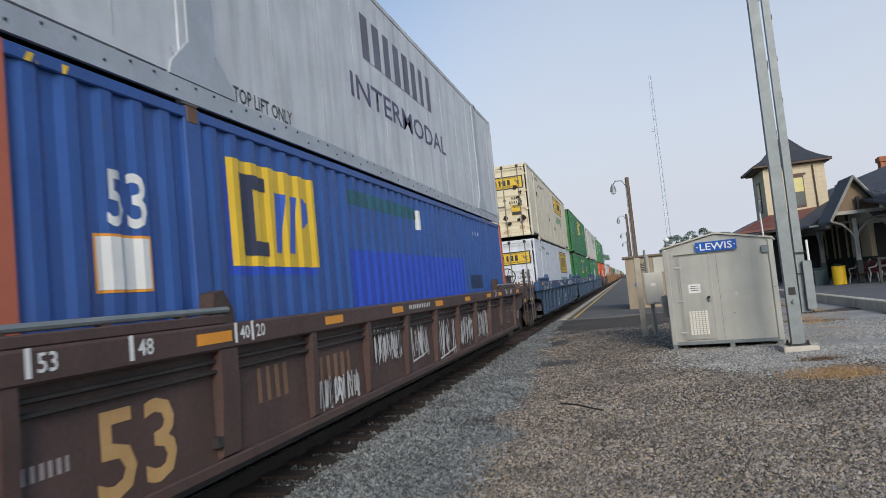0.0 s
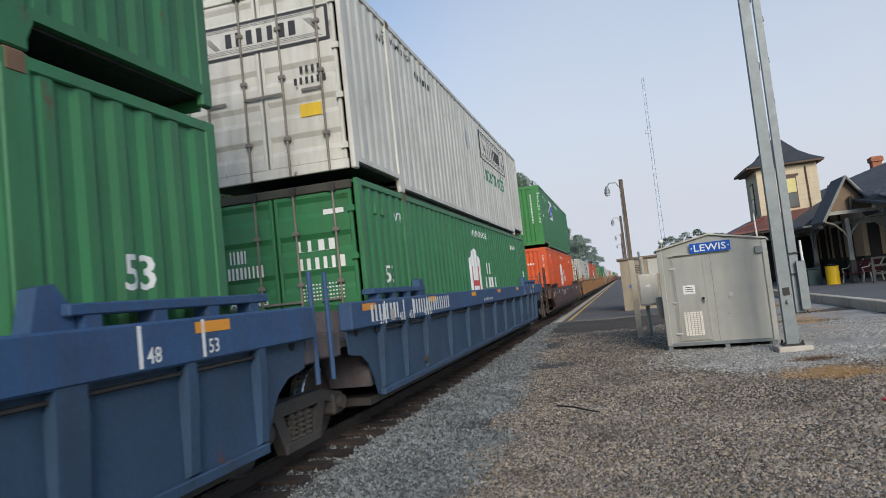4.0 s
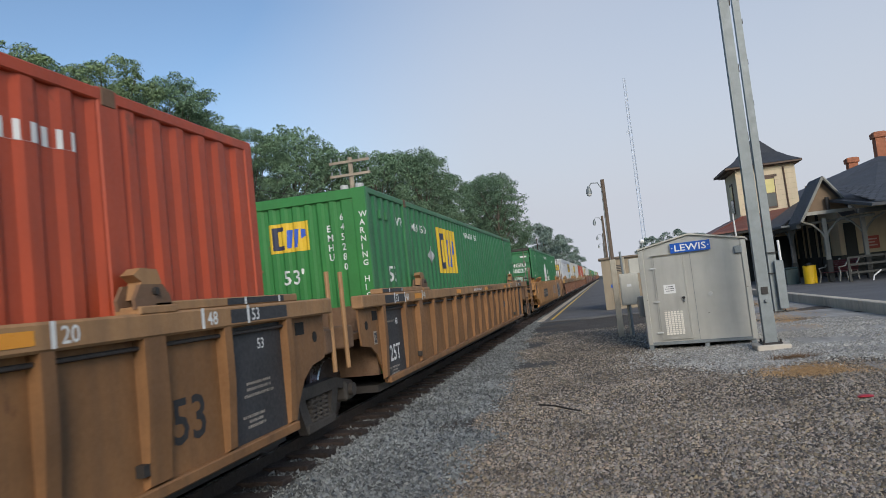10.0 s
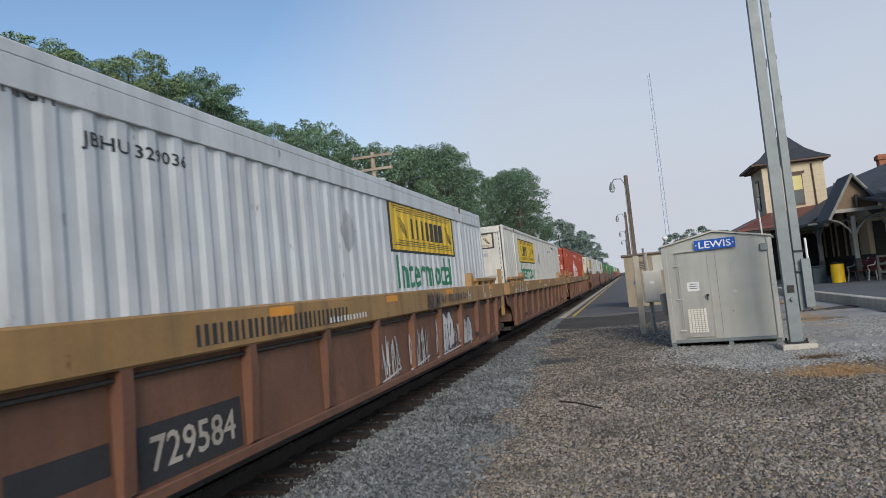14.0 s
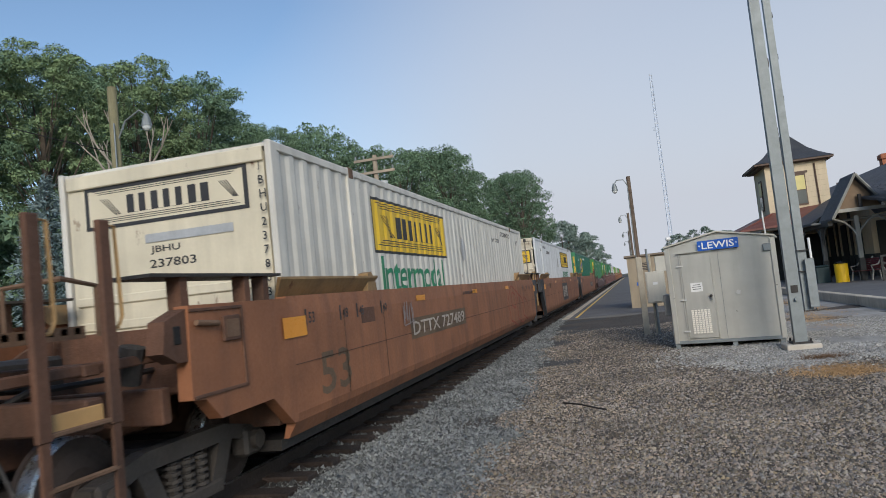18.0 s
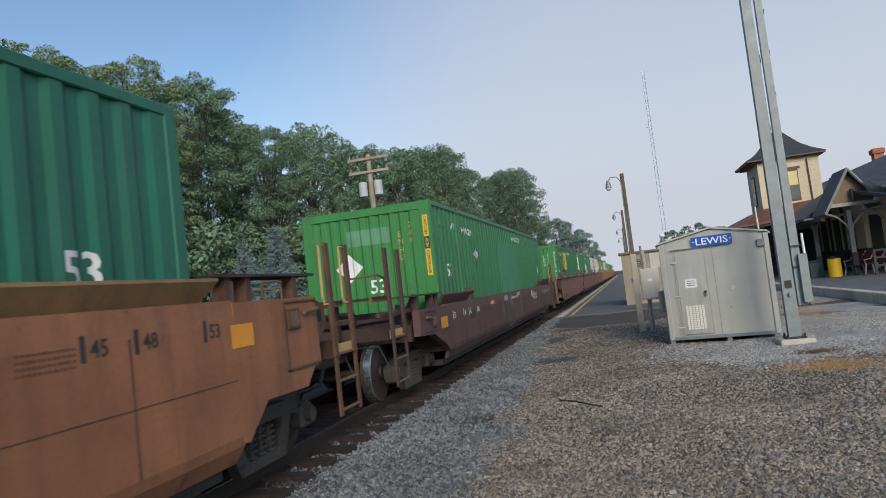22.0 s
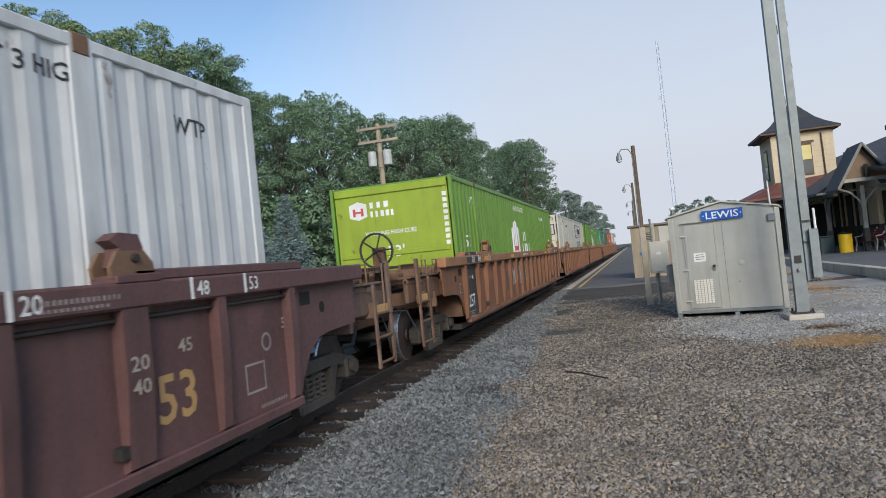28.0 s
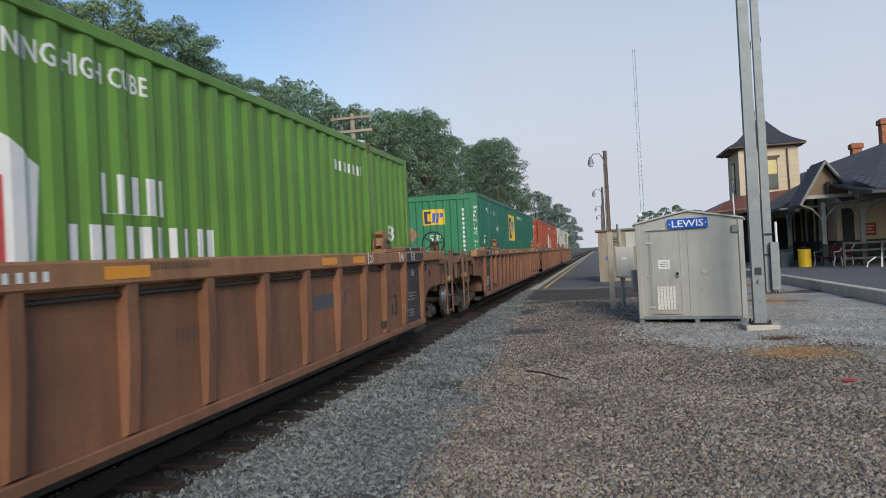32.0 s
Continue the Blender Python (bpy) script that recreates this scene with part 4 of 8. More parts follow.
def truck_meshes():
    out = {}
    bm = bmesh.new()
    # a cast side frame: a bowed top member, two struts and a bottom member, with bearing boxes at both ends
    prism(bm, [(-1.05, 0.36), (-1.05, 0.5), (-0.5, 0.62), (0.5, 0.62), (1.05, 0.5), (1.05, 0.36), (0.55, 0.48), (-0.55, 0.48)], "x", 0.93, 1.06)
    prism(bm, [(-0.62, 0.5), (-0.42, 0.5), (-0.25, 0.14), (-0.42, 0.1)], "x", 0.94, 1.05)
    prism(bm, [(0.62, 0.5), (0.42, 0.5), (0.25, 0.14), (0.42, 0.1)], "x", 0.94, 1.05)
    bx(bm, 0.93, 1.07, -0.42, 0.42, 0.07, 0.19, bevel=0.02)
    for y in (-0.89, 0.89):
        bx(bm, 0.92, 1.1, y - 0.14, y + 0.14, 0.26, 0.52, bevel=0.03)
        rod(bm, (1.08, y, 0.4), (1.16, y, 0.4), 0.085, 12)
    out["side_frame"] = finish("side_frame", bm, TRUCKMAT)
    bm = bmesh.new()
    for y in (-0.17, 0.0, 0.17):
        for i in range(5):
            bmesh.ops.create_cone(bm, cap_ends=True, segments=10, radius1=0.075, radius2=0.075, depth=0.028, matrix=Matrix.Translation((1.0, y, 0.21 + i * 0.055)))
        rod(bm, (1.0, y, 0.19), (1.0, y, 0.46), 0.045, 8)
    out["spring_nest"] = finish("spring_nest", bm, TRUCKMAT)
    bm = bmesh.new()
    turn = Matrix.Rotation(math.pi / 2, 4, "Y")
    for r, d, x in ((0.42, 0.12, 0.755), (0.447, 0.03, 0.688)):  # tyre, and the flange inside the rail
        bmesh.ops.create_cone(bm, cap_ends=True, segments=36, radius1=r, radius2=r - 0.006, depth=d, matrix=Matrix.Translation((x, 0, 0)) @ turn)
    bmesh.ops.create_cone(bm, cap_ends=True, segments=28, radius1=0.34, radius2=0.2, depth=0.03, matrix=Matrix.Translation((0.825, 0, 0)) @ turn)
    bmesh.ops.create_cone(bm, cap_ends=True, segments=16, radius1=0.12, radius2=0.1, depth=0.1, matrix=Matrix.Translation((0.82, 0, 0)) @ turn)
    out["wheel"] = finish("wheel", bm, WHEELMAT)
    bm = bmesh.new()
    bmesh.ops.create_cone(bm, cap_ends=False, segments=36, radius1=0.425, radius2=0.423, depth=0.105, matrix=Matrix.Translation((0.758, 0, 0)) @ turn)
    bmesh.ops.create_cone(bm, cap_ends=False, segments=36, radius1=0.423, radius2=0.4, depth=0.012, matrix=Matrix.Translation((0.8165, 0, 0)) @ turn)
    out["tread"] = finish("tread", bm, TREAD)
    out["axle"] = finish("axle", rod(bmesh.new(), (-0.7, 0, 0), (0.7, 0, 0), 0.08, 10), STEEL_DARK)
    bm = bmesh.new()
    bx(bm, -1.0, 1.0, -0.2, 0.2, 0.36, 0.58, bevel=0.03)
    out["bolster"] = finish("bolster", bm, STEEL_DARK)
    return out


WHEELMAT = mat("brown wheel steel", (0.05, 0.036, 0.03), rough=0.6, metal=0.3, vary=0.35, grime=0.3, bump=0.15)
TRUCKMAT = mat("dusty truck casting", (0.055, 0.047, 0.04), rough=0.7, vary=0.35, grime=0.4, rust=0.3, bump=0.25)
TRUCK = truck_meshes()


def truck(car, y):
    t = part("truck", TRUCK["bolster"], None, car, "dark steel two-axle truck")
    t.matrix_basis = pose(0, y, 0)
    for turned in (0, 180):
        for name in ("side_frame", "spring_nest"):
            part(name, TRUCK[name], None, t).matrix_basis = pose(0, 0, 0, 0, 0, turned)
        for wy in (-0.89, 0.89):
            part("wheel", TRUCK["wheel"], None, t).matrix_basis = pose(0, wy, 0.423, 0, 0, turned)
            part("wheel_tread", TRUCK["tread"], None, t).matrix_basis = pose(0, wy, 0.423, 0, 0, turned)
    for wy in (-0.89, 0.89):
        part("axle", TRUCK["axle"], None, t).matrix_basis = pose(0, wy, 0.423)


def latch_on(car, s, y, z, paint_of):
    """The rusty casting that locks a container's foot: two cheeks, a hooked block between them and a pin."""
    def xs(a, b):
        return sorted((s * a, s * b))
    latch = part("container_latch", box(*xs(1.31, 1.52), y - 0.13, y + 0.3, z - 0.01, z + 0.05, bevel=0.01), paint_of, car, "rusty container latch casting")
    for a in (1.33, 1.47):
        o = [(y - 0.14, z + 0.03), (y + 0.26, z + 0.03), (y + 0.24, z + 0.12), (y + 0.16, z + 0.2), (y - 0.08, z + 0.2), (y - 0.15, z + 0.1)]
        part("cheek", prism(bmesh.new(), o, "x", *xs(a, a + 0.03)), BODYRUST, latch)
    o = [(y - 0.06, z + 0.1), (y + 0.16, z + 0.1), (y + 0.2, z + 0.22), (y + 0.16, z + 0.31), (y - 0.02, z + 0.32), (y - 0.1, z + 0.27), (y - 0.02, z + 0.22)]
    part("hook", prism(bmesh.new(), o, "x", *xs(1.355, 1.465)), paint_of, latch)
    part("pin", rod(bmesh.new(), (s * 1.31, y + 0.06, z + 0.15), (s * 1.53, y + 0.06, z + 0.15), 0.028, 8), STEEL_DARK, latch)


def well_car(label, name, color, ribbed=True, chord=None, panel=None, front="couple", rear="joint", pitch=0.96, low=1.44, tall=1.65):
    """One well of a stack car. front and rear: 'couple' for an end with a coupler, 'joint' for a shared articulated end."""
    ob = thing("well_car", label, "well car", "well cars of the freight train")
    body = paint(name + " car paint", color, rough=0.65, vary=0.24, grime=0.55, grime_color=tuple(c * 0.35 + 0.015 for c in color), rust=0.35, bump=0.12)
    top = paint(name + " chord paint", chord, rough=0.65, vary=0.22, grime=0.4, rust=0.3, bump=0.1) if chord else body
    black = mat("black car paint", (0.035, 0.037, 0.042), rough=0.6, vary=0.3, grime=0.2, bump=0.1)
    kind = "B" if name == "brown" else "L" if low < 1.3 else "T"  # three makes of ribbed car
    X, Z0, Z1 = 1.5, 0.38, ({"B": 1.47, "L": 1.58, "T": 1.63}[kind] if ribbed else tall - 0.03)
    low = {"B": 1.27, "L": 1.25, "T": 1.455}[kind]
    RIBS = {"B": [0.0] + [2.0 + i * 1.519 for i in range(9)] + [16.15], "L": [-0.1, 0.9] + [2.04 + i * 1.51 for i in range(9)] + [15.25, 16.25],
            "T": [-0.3, 0.8] + [1.7 + i * 0.955 for i in range(14)] + [15.07, 16.2]}[kind]
    mixed = 0.8 if name == "yellow" else 0.3 if name == "orange brown" else 0.45
    dirt = tuple(mixed * c + (1 - mixed) * d for c, d in zip(color, (0.25, 0.178, 0.125) if name == "maroon" else (0.15, 0.1, 0.07) if ribbed and name != "brown" else (0.05, 0.033, 0.026)))
    rusty = BODYRUST if name == "yellow" else None
    dirty = paint(name + " soiled end paint", dirt, rough=0.8, vary=0.35, scale=2.5, grime=0.6, grime_color=(0.022, 0.018, 0.015), rust=0.6, bump=0.3)
    A, B = -0.25, LENGTH + 0.2
    far = {"couple": 1.55, "joint": 0.95}
    FA, FB = far[front], far[rear]
    for s in (1, -1):
        def xs(a, b):
            return sorted((s * a, s * b))
        if ribbed:
            o = [(A, Z0), (B, Z0), (B + 0.1, 0.58), (B + 0.28, 0.8), (B + 0.5, 0.92), (B + 0.75, 0.95), (B + FB - 0.1, 0.97), (B + FB - 0.05, low),
                 (A - FA + 0.05, low), (A - FA + 0.1, 0.97), (A - 0.75, 0.95), (A - 0.5, 0.92), (A - 0.28, 0.8), (A - 0.1, 0.58)]
            if kind == "B":  # its ends are cut in one straight slope
                o = [(A + 0.2, Z0), (B - 0.22, Z0), (B + 0.46, 0.81), (B + FB - 0.05, 0.88), (B + FB - 0.08, low), (A - FA + 0.08, low), (A - FA + 0.05, 0.88), (A - 0.46, 0.81)]
            part("side_sheet", prism(bmesh.new(), o, "x", *xs(X - 0.11, X - 0.085)), body, ob)
            part("top_chord", box(*xs(X - 0.15, X + 0.02), A - FA, B + FB, low, Z1, bevel=0.018), top, ob)
            part("bottom_chord", box(*xs(X - 0.12, X - 0.02), A + 0.05, B - 0.05, Z0 - 0.03, Z0 + 0.06, bevel=0.012), body, ob)
            for y in RIBS:
                half = 0.12 if 1.65 < y < 2.1 or 14 < y < 14.2 else 0.055
                bm = bmesh.new()
                prism(bm, [(X - 0.09, Z0 + 0.05), (X - 0.03, Z0 + 0.08), (X + 0.008, 1.0), (X + 0.008, low + 0.01), (X - 0.09, low + 0.01)], "y", y - half, y + half)
                if s < 0:
                    for v in bm.verts:
                        v.co.x = -v.co.x
                    bmesh.ops.reverse_faces(bm, faces=bm.faces[:])
                part("side_rib", bm, body, ob)
                if s > 0 and half > 0.1:
                    part("rib_foot", box(X - 0.09, X - 0.02, y - half - 0.07, y - half - 0.005, Z0 + 0.16, Z0 + 0.24), STEEL_DARK, ob)
            for z in () if s < 0 else (low - 0.08, low - 0.16) if kind == "B" else (low - 0.06,):
                part("brake_pipe", rod(bmesh.new(), (s * (X - 0.05), A, z), (s * (X - 0.05), B, z), 0.018, 6), STEEL_DARK, ob)
        else:
            o = [(X - 0.11, Z0 - 0.02), (X - 0.02, Z0 + 0.12), (X, Z0 + 0.2), (X, tall - 0.2), (X - 0.02, tall), (X - 0.13, tall), (X - 0.13, tall - 0.2), (X - 0.1, Z0 + 0.2), (X - 0.16, Z0 - 0.02)]
            bm = prism(bmesh.new(), [(s * a, b) for a, b in o], "y", A - 0.05, B + 0.05)
            part("side_sheet", bm, body, ob)
            for e0, e1 in ((A - 0.05, -1), (B + 0.05, 1)):
                kind = front if e1 < 0 else rear
                hi = tall - 0.02
                if kind != "couple":
                    o = [(0.0, Z0 - 0.08), (0.6, hi - 0.46), (0.85, hi - 0.44), (0.85, hi), (0.0, hi)]
                elif tall < 1.5:
                    o = [(-0.02, Z0 + 0.14), (0.1, Z0 + 0.13), (0.3, 0.63), (1.0, 0.87), (1.76, 0.9), (1.72, hi), (-0.02, hi)]
                else:
                    o = [(-0.02, Z0 + 0.14), (0.06, Z0 + 0.13), (0.4, 0.79), (1.18, 0.78), (1.36, 0.95), (1.52, 0.97), (1.5, hi), (-0.02, hi)]
                bm = prism(bmesh.new(), [(e0 + a * e1, b) for a, b in o], "x", *xs(X - 0.12, X - 0.001))
                part("end_sheet", bm, body if kind == "couple" else black if name == "orange brown" else body, ob)
                if kind == "couple":
                    def ends(a, b):
                        return sorted((e0 + a * e1, e0 + b * e1))
                    zb = 0.97 if tall > 1.5 else 0.92
                    part("fold_flange", box(*xs(X - 0.01, X + 0.014), *ends(0.8, 0.825), zb, hi - 0.04, bevel=0.004), dirty, ob)
                    part("fold_flange", box(*xs(X - 0.01, X + 0.014), *ends(0.8, 1.5), zb, zb + 0.025, bevel=0.004), dirty, ob)
                    part("fold_flange", box(*xs(X - 0.01, X + 0.014), *ends(0.8, 1.5), hi - 0.05, hi - 0.025, bevel=0.004), dirty, ob)
                    if name != "yellow":
                        part("tag_frame", box(*xs(X - 0.005, X + 0.025), *ends(0.86, 1.1), hi - 0.3, hi - 0.1, bevel=0.008), dirty, ob)
                    if name != "yellow":
                        part("tag", box(*xs(X + 0.022, X + 0.028), *ends(0.89, 1.07), hi - 0.27, hi - 0.13), BODYRUST, ob)
                    part("latch_bar", rod(bmesh.new(), (s * (X + 0.03), e0 + 1.46 * e1, hi - 0.13), (s * (X + 0.03), e0 + 1.18 * e1, hi - 0.15), 0.022, 8), BODYRUST, ob)
                    for d in (-1.24, -2.5):
                        part("weld_seam", box(*xs(X - 0.01, X + 0.004), *ends(d, d - 0.018), Z0 + 0.2, hi - 0.18), dirty, ob)
                    if tall > 1.5:
                        bm = prism(bmesh.new(), [(e0 + a * e1, b) for a, b in ((1.5, hi - 0.02), (1.74, hi - 0.1), (1.78, hi - 0.32), (1.62, hi - 0.4), (1.5, hi - 0.4))], "x", *xs(X - 0.16, X - 0.02))
                        part("corner_bracket", bm, dirty, ob)
                        part("bracket_hole", box(*xs(X - 0.03, X - 0.014), *ends(1.58, 1.66), hi - 0.27, hi - 0.14, bevel=0.006), DARKHOLE, ob)
                elif s > 0 and name == "orange brown":
                    Wall(ob, X - 0.006, None, "x").paint("stencil", text_bm("125T", 0.15, 0.56), WHITE, e0 + 0.72 * e1 - (0.56 if e1 > 0 else 0) if e1 < 0 else e0 + 0.14, hi - 0.26)
                # a thin striker plate on brackets over the end, level with the guides
                part("striker_plate", box(*xs(1.0, 1.4), *sorted((e0 - 0.1 * e1, e0 + 1.75 * e1)), tall + 0.2, tall + 0.225), STEEL_DARK, ob)
                for d in (0.1, 0.42, 1.3):
                    part("plate_bracket", box(*xs(1.25, 1.37), *sorted((e0 + d * e1, e0 + (d + 0.09) * e1)), hi - 0.06, tall + 0.2), dirty, ob)
            part("sheet_seam", box(*xs(X - 0.01, X + 0.004), A, B, 1.02, 1.028), dirty, ob) if s > 0 else None
        # corner guides beside the container, and the castings that hold it
        for y0 in (0.1, LENGTH - 2.0):
            if ribbed:
                ya, yb, up = (y0 - 0.4, y0 + 1.9, 0.075 if kind == "L" else 0.0) if y0 < 5 else (y0, y0 + 2.3, 0.075 if kind == "L" else 0.0)
                part("guide_rail", box(*xs(1.32, 1.5), ya, yb, Z1 + up, Z1 + up + 0.075, bevel=0.01), top, ob)
                if up and s > 0:
                    for q in (0.12, 0.75, 1.38, 2.0):
                        part("rail_bracket", box(1.36, 1.49, ya + q, ya + q + 0.14, Z1 - 0.01, Z1 + up + 0.01), top, ob)
            else:
                o = [(1.315, Z1), (1.335, Z1), (1.475, Z1 + 0.19), (1.475, Z1 + 0.215), (1.44, Z1 + 0.215)]
                bm = prism(bmesh.new(), [(s * a, b) for a, b in o], "y", y0 - 0.45, y0 + 2.1)
                for v in bm.verts:  # its ends splay
                    if v.co.z < Z1 + 0.1:
                        v.co.y += 0.14 if v.co.y < y0 else -0.14
                part("guide_rail", bm, top, ob, "flared guide plate along the well's top")
        for y0 in (2.06, LENGTH - 2.06):
            bm = prism(bmesh.new(), [(y0 - 0.16, Z1), (y0 + 0.16, Z1), (y0 + 0.15, Z1 + 0.12), (y0 + 0.02, Z1 + 0.27), (y0 - 0.1, Z1 + 0.25)], "x", *xs(1.31, 1.44))
            if ribbed and kind == "T":
                bm.free()
                latch_on(ob, s, y0, Z1, top)
            else:
                part("corner_guide", bm, (dirty if kind == "B" else top) if ribbed else top, ob)
        if ribbed and kind == "B":
            for y0, y1 in ((-0.4, 2.12), (LENGTH - 2.12, LENGTH + 0.4)):
                part("guide_bar", rod(bmesh.new(), (s * 1.44, y0, Z1 + 0.11), (s * 1.44, y1, Z1 + 0.11), 0.026, 8), GALV, ob, "worn steel guide bar")
                for y2 in (0.15, 0.45, 0.75):
                    y3 = y0 + (y1 - y0) * y2
                    part("bar_bracket", box(*xs(1.4, 1.46), y3, y3 + 0.07, Z1 - 0.01, Z1 + 0.1), dirty, ob)
    part("well_floor", box(-1.28, 1.28, A, B, 0.24, 0.34), STEEL_DARK, ob)
    for k, end in ((-1, front), (1, rear)):
        e = A if k < 0 else B
        reach = 2.7 if end == "couple" else 1.1
        def ys(a, b):
            return sorted((e + k * a, e + k * b))
        part("end_bulkhead", box(-1.36, 1.36, *ys(0.06, 0.14), 0.5, min(1.5, Z1 - 0.08)), dirty, ob)
        part("end_deck", box(-1.3, 1.3, *ys(0.14, 1.2), 1.06, 1.14), dirty, ob)
        for s in (1, -1):
            if ribbed:
                part("lightening_hole", rod(bmesh.new(), (s * (X - 0.1), e + k * 0.62, 1.22), (s * (X - 0.082 if ribbed else X + 0.002), e + k * 0.62, 1.22), 0.06, 14), DARKHOLE, ob)
            part("end_pocket", box(*sorted((s * (X - 0.12), s * (X - 0.08 if ribbed else X + 0.003))), *ys(0.15, 0.36), 1.27, 1.4), DARKHOLE, ob) if ribbed else None
        part("center_sill", box(-0.3, 0.3, *ys(0.1, reach), 0.62, 1.02, bevel=0.02), dirty, ob)
        part("end_sill", box(-1.37, 1.37, *ys(1.0, 1.22), 0.98, 1.27, bevel=0.02), dirty, ob)
        if end == "couple":
            for i in range(7):
                part("platform_bar", box(-1.2, 1.2, *ys(2.24 + i * 0.105, 2.29 + i * 0.105), 1.53, 1.57), STEEL_DARK, ob)
            part("platform_edge", box(1.16, 1.2, *ys(2.2, 2.96), 1.5, 1.58), BODYRUST, ob)
            part("platform_edge", box(-1.2, -1.16, *ys(2.2, 2.96), 1.5, 1.58), BODYRUST, ob)
            part("lower_beam", box(-1.3, 1.3, *ys(2.2, 2.34), 1.26, 1.34, bevel=0.01), dirty, ob)
            part("lower_beam", box(1.22, 1.28, *ys(1.3, 2.95), 1.27, 1.34, bevel=0.01), dirty, ob)
            part("platform_strut", box(-0.5, -0.4, *ys(2.5, 2.6), 1.0, 1.53), dirty, ob)
            part("platform_strut", box(0.4, 0.5, *ys(2.5, 2.6), 1.0, 1.53), dirty, ob)
            part("platform_sill", box(-1.35, 1.35, *ys(2.25, 2.4), 0.92, 1.13, bevel=0.015), dirty, ob)
            part("end_board", box(1.34, 1.37, *ys(2.28, 2.78), 0.97, 1.09, bevel=0.006), OCHRE, ob, "soiled ochre board on the end ladder")
            part("drain_cock", rod(bmesh.new(), (1.15, e + k * 1.8, 1.15), (1.22, e + k * 1.8, 1.4), 0.09, 10), STEEL_DARK, ob)
            bm = bmesh.new()
            bx(bm, -0.12, 0.12, *ys(reach, reach + 0.75), 0.66, 0.86, bevel=0.03)
            bx(bm, -0.2, 0.2, *ys(reach + 0.55, reach + 0.86), 0.62, 0.92, bevel=0.05)
            part("coupler", bm, STEEL_DARK, ob)
            tube(bm := bmesh.new(), [(0.3, e + k * reach, 0.75), (0.34, e + k * (reach + 0.35), 0.45), (0.2, e + k * (reach + 0.8), 0.42)], 0.03)
            part("air_hose", bm, STEEL_DARK, ob)
            # hand brake, its stand and chain box, pipes and the uncoupling lever
            if k < 0 and name in ("rusty orange", "tan", "blue"):
                bm = bmesh.new()
                hub = Matrix.Translation((0.55, e + k * 2.2, 1.85)) @ Matrix.Rotation(math.pi / 2, 4, "X")
                tube(bm, [hub @ Vector((0.28 * math.cos(i * math.tau / 20), 0.28 * math.sin(i * math.tau / 20), 0)) for i in range(21)], 0.02, 6)
                wheel = part("brake_wheel", bm, STEEL_DARK, ob, "dark spoked hand brake wheel")
                for i in range(5):
                    a = i * math.tau / 5
                    part("spoke", rod(bmesh.new(), hub @ Vector((0, 0, 0)), hub @ Vector((0.28 * math.cos(a), 0.28 * math.sin(a), 0)), 0.014, 5), STEEL_DARK, wheel)
                part("brake_stand", box(0.45, 0.65, *ys(2.0, 2.16), 1.1, 1.9, bevel=0.02), dirty, ob)
                part("chain_box", box(0.2, 0.75, *ys(1.55, 1.85), 1.13, 1.45, bevel=0.02), dirty, ob)
                part("air_reservoir", rod(bmesh.new(), (-0.9, e + k * 1.8, 1.3), (0.05, e + k * 1.8, 1.3), 0.16, 14), dirty, ob)
            else:
                part("valve_box", box(-0.2, 0.35, *ys(1.5, 1.8), 1.13, 1.38, bevel=0.03), STEEL_DARK, ob)
            part("brake_pipe", tube(bmesh.new(), [(0.9, e + k * 0.2, 1.2), (0.9, e + k * 1.6, 1.18), (0.6, e + k * 2.1, 1.17), (0.35, e + k * 2.5, 0.95)], 0.025, 6), STEEL_DARK, ob)
            part("uncoupling_lever", tube(bmesh.new(), [(1.3, e + k * 2.85, 0.62), (1.2, e + k * 2.88, 0.88), (0.2, e + k * 2.9, 0.9), (0.1, e + k * 2.95, 0.8)], 0.014, 6), STEEL_DARK, ob)
            part("cross_beam", box(-1.3, 1.3, *ys(1.55, 1.65), 0.82, 1.08, bevel=0.01), dirty, ob)
            for s in (1, -1):
                part("gusset", prism(bmesh.new(), [(e + k * 0.3, 1.14), (e + k * 1.2, 1.14), (e + k * 0.3, 1.56)], "x", *sorted((s * 0.95, s * 0.99))), dirty, ob)
                part("jacking_pad", box(*sorted((s * 1.18, s * 1.4)), *ys(0.2, 0.55), 0.9, 1.06, bevel=0.02), STEEL_DARK, ob)
            for s in (1, -1):
                x = s * 1.38
                hoop = 2.21 if not ribbed else 1.62 if kind == "T" else 2.0
                for d in (2.2, 2.75) if not ribbed else (2.75,):
                    y = e + k * d
                    part("grab_post", box(x - 0.022, x + 0.022, y - 0.05, y + 0.05, 0.95, hoop + 0.03, bevel=0.008), rusty or dirty, ob)
                    part("ladder_stile", box(x - 0.015, x + 0.015, y - 0.03, y + 0.03, 0.3, 0.95), rusty or dirty, ob)
                    part("hand_hoop", tube(bmesh.new(), [(x, y, hoop), (x - s * 0.02, y - k * 0.13, hoop), (x - s * 0.02, y - k * 0.15, hoop - 0.59), (x - s * 0.02, y - k * 0.11, hoop - 0.66), (x, y, hoop - 0.66)], 0.014, 6), OCHRE if not ribbed else dirty, ob)
                for z in (0.36, 0.68, 0.98):
                    part("ladder_rung", rod(bmesh.new(), (x, e + k * 2.2, z), (x, e + k * 2.75, z), 0.018, 6), BODYRUST, ob)
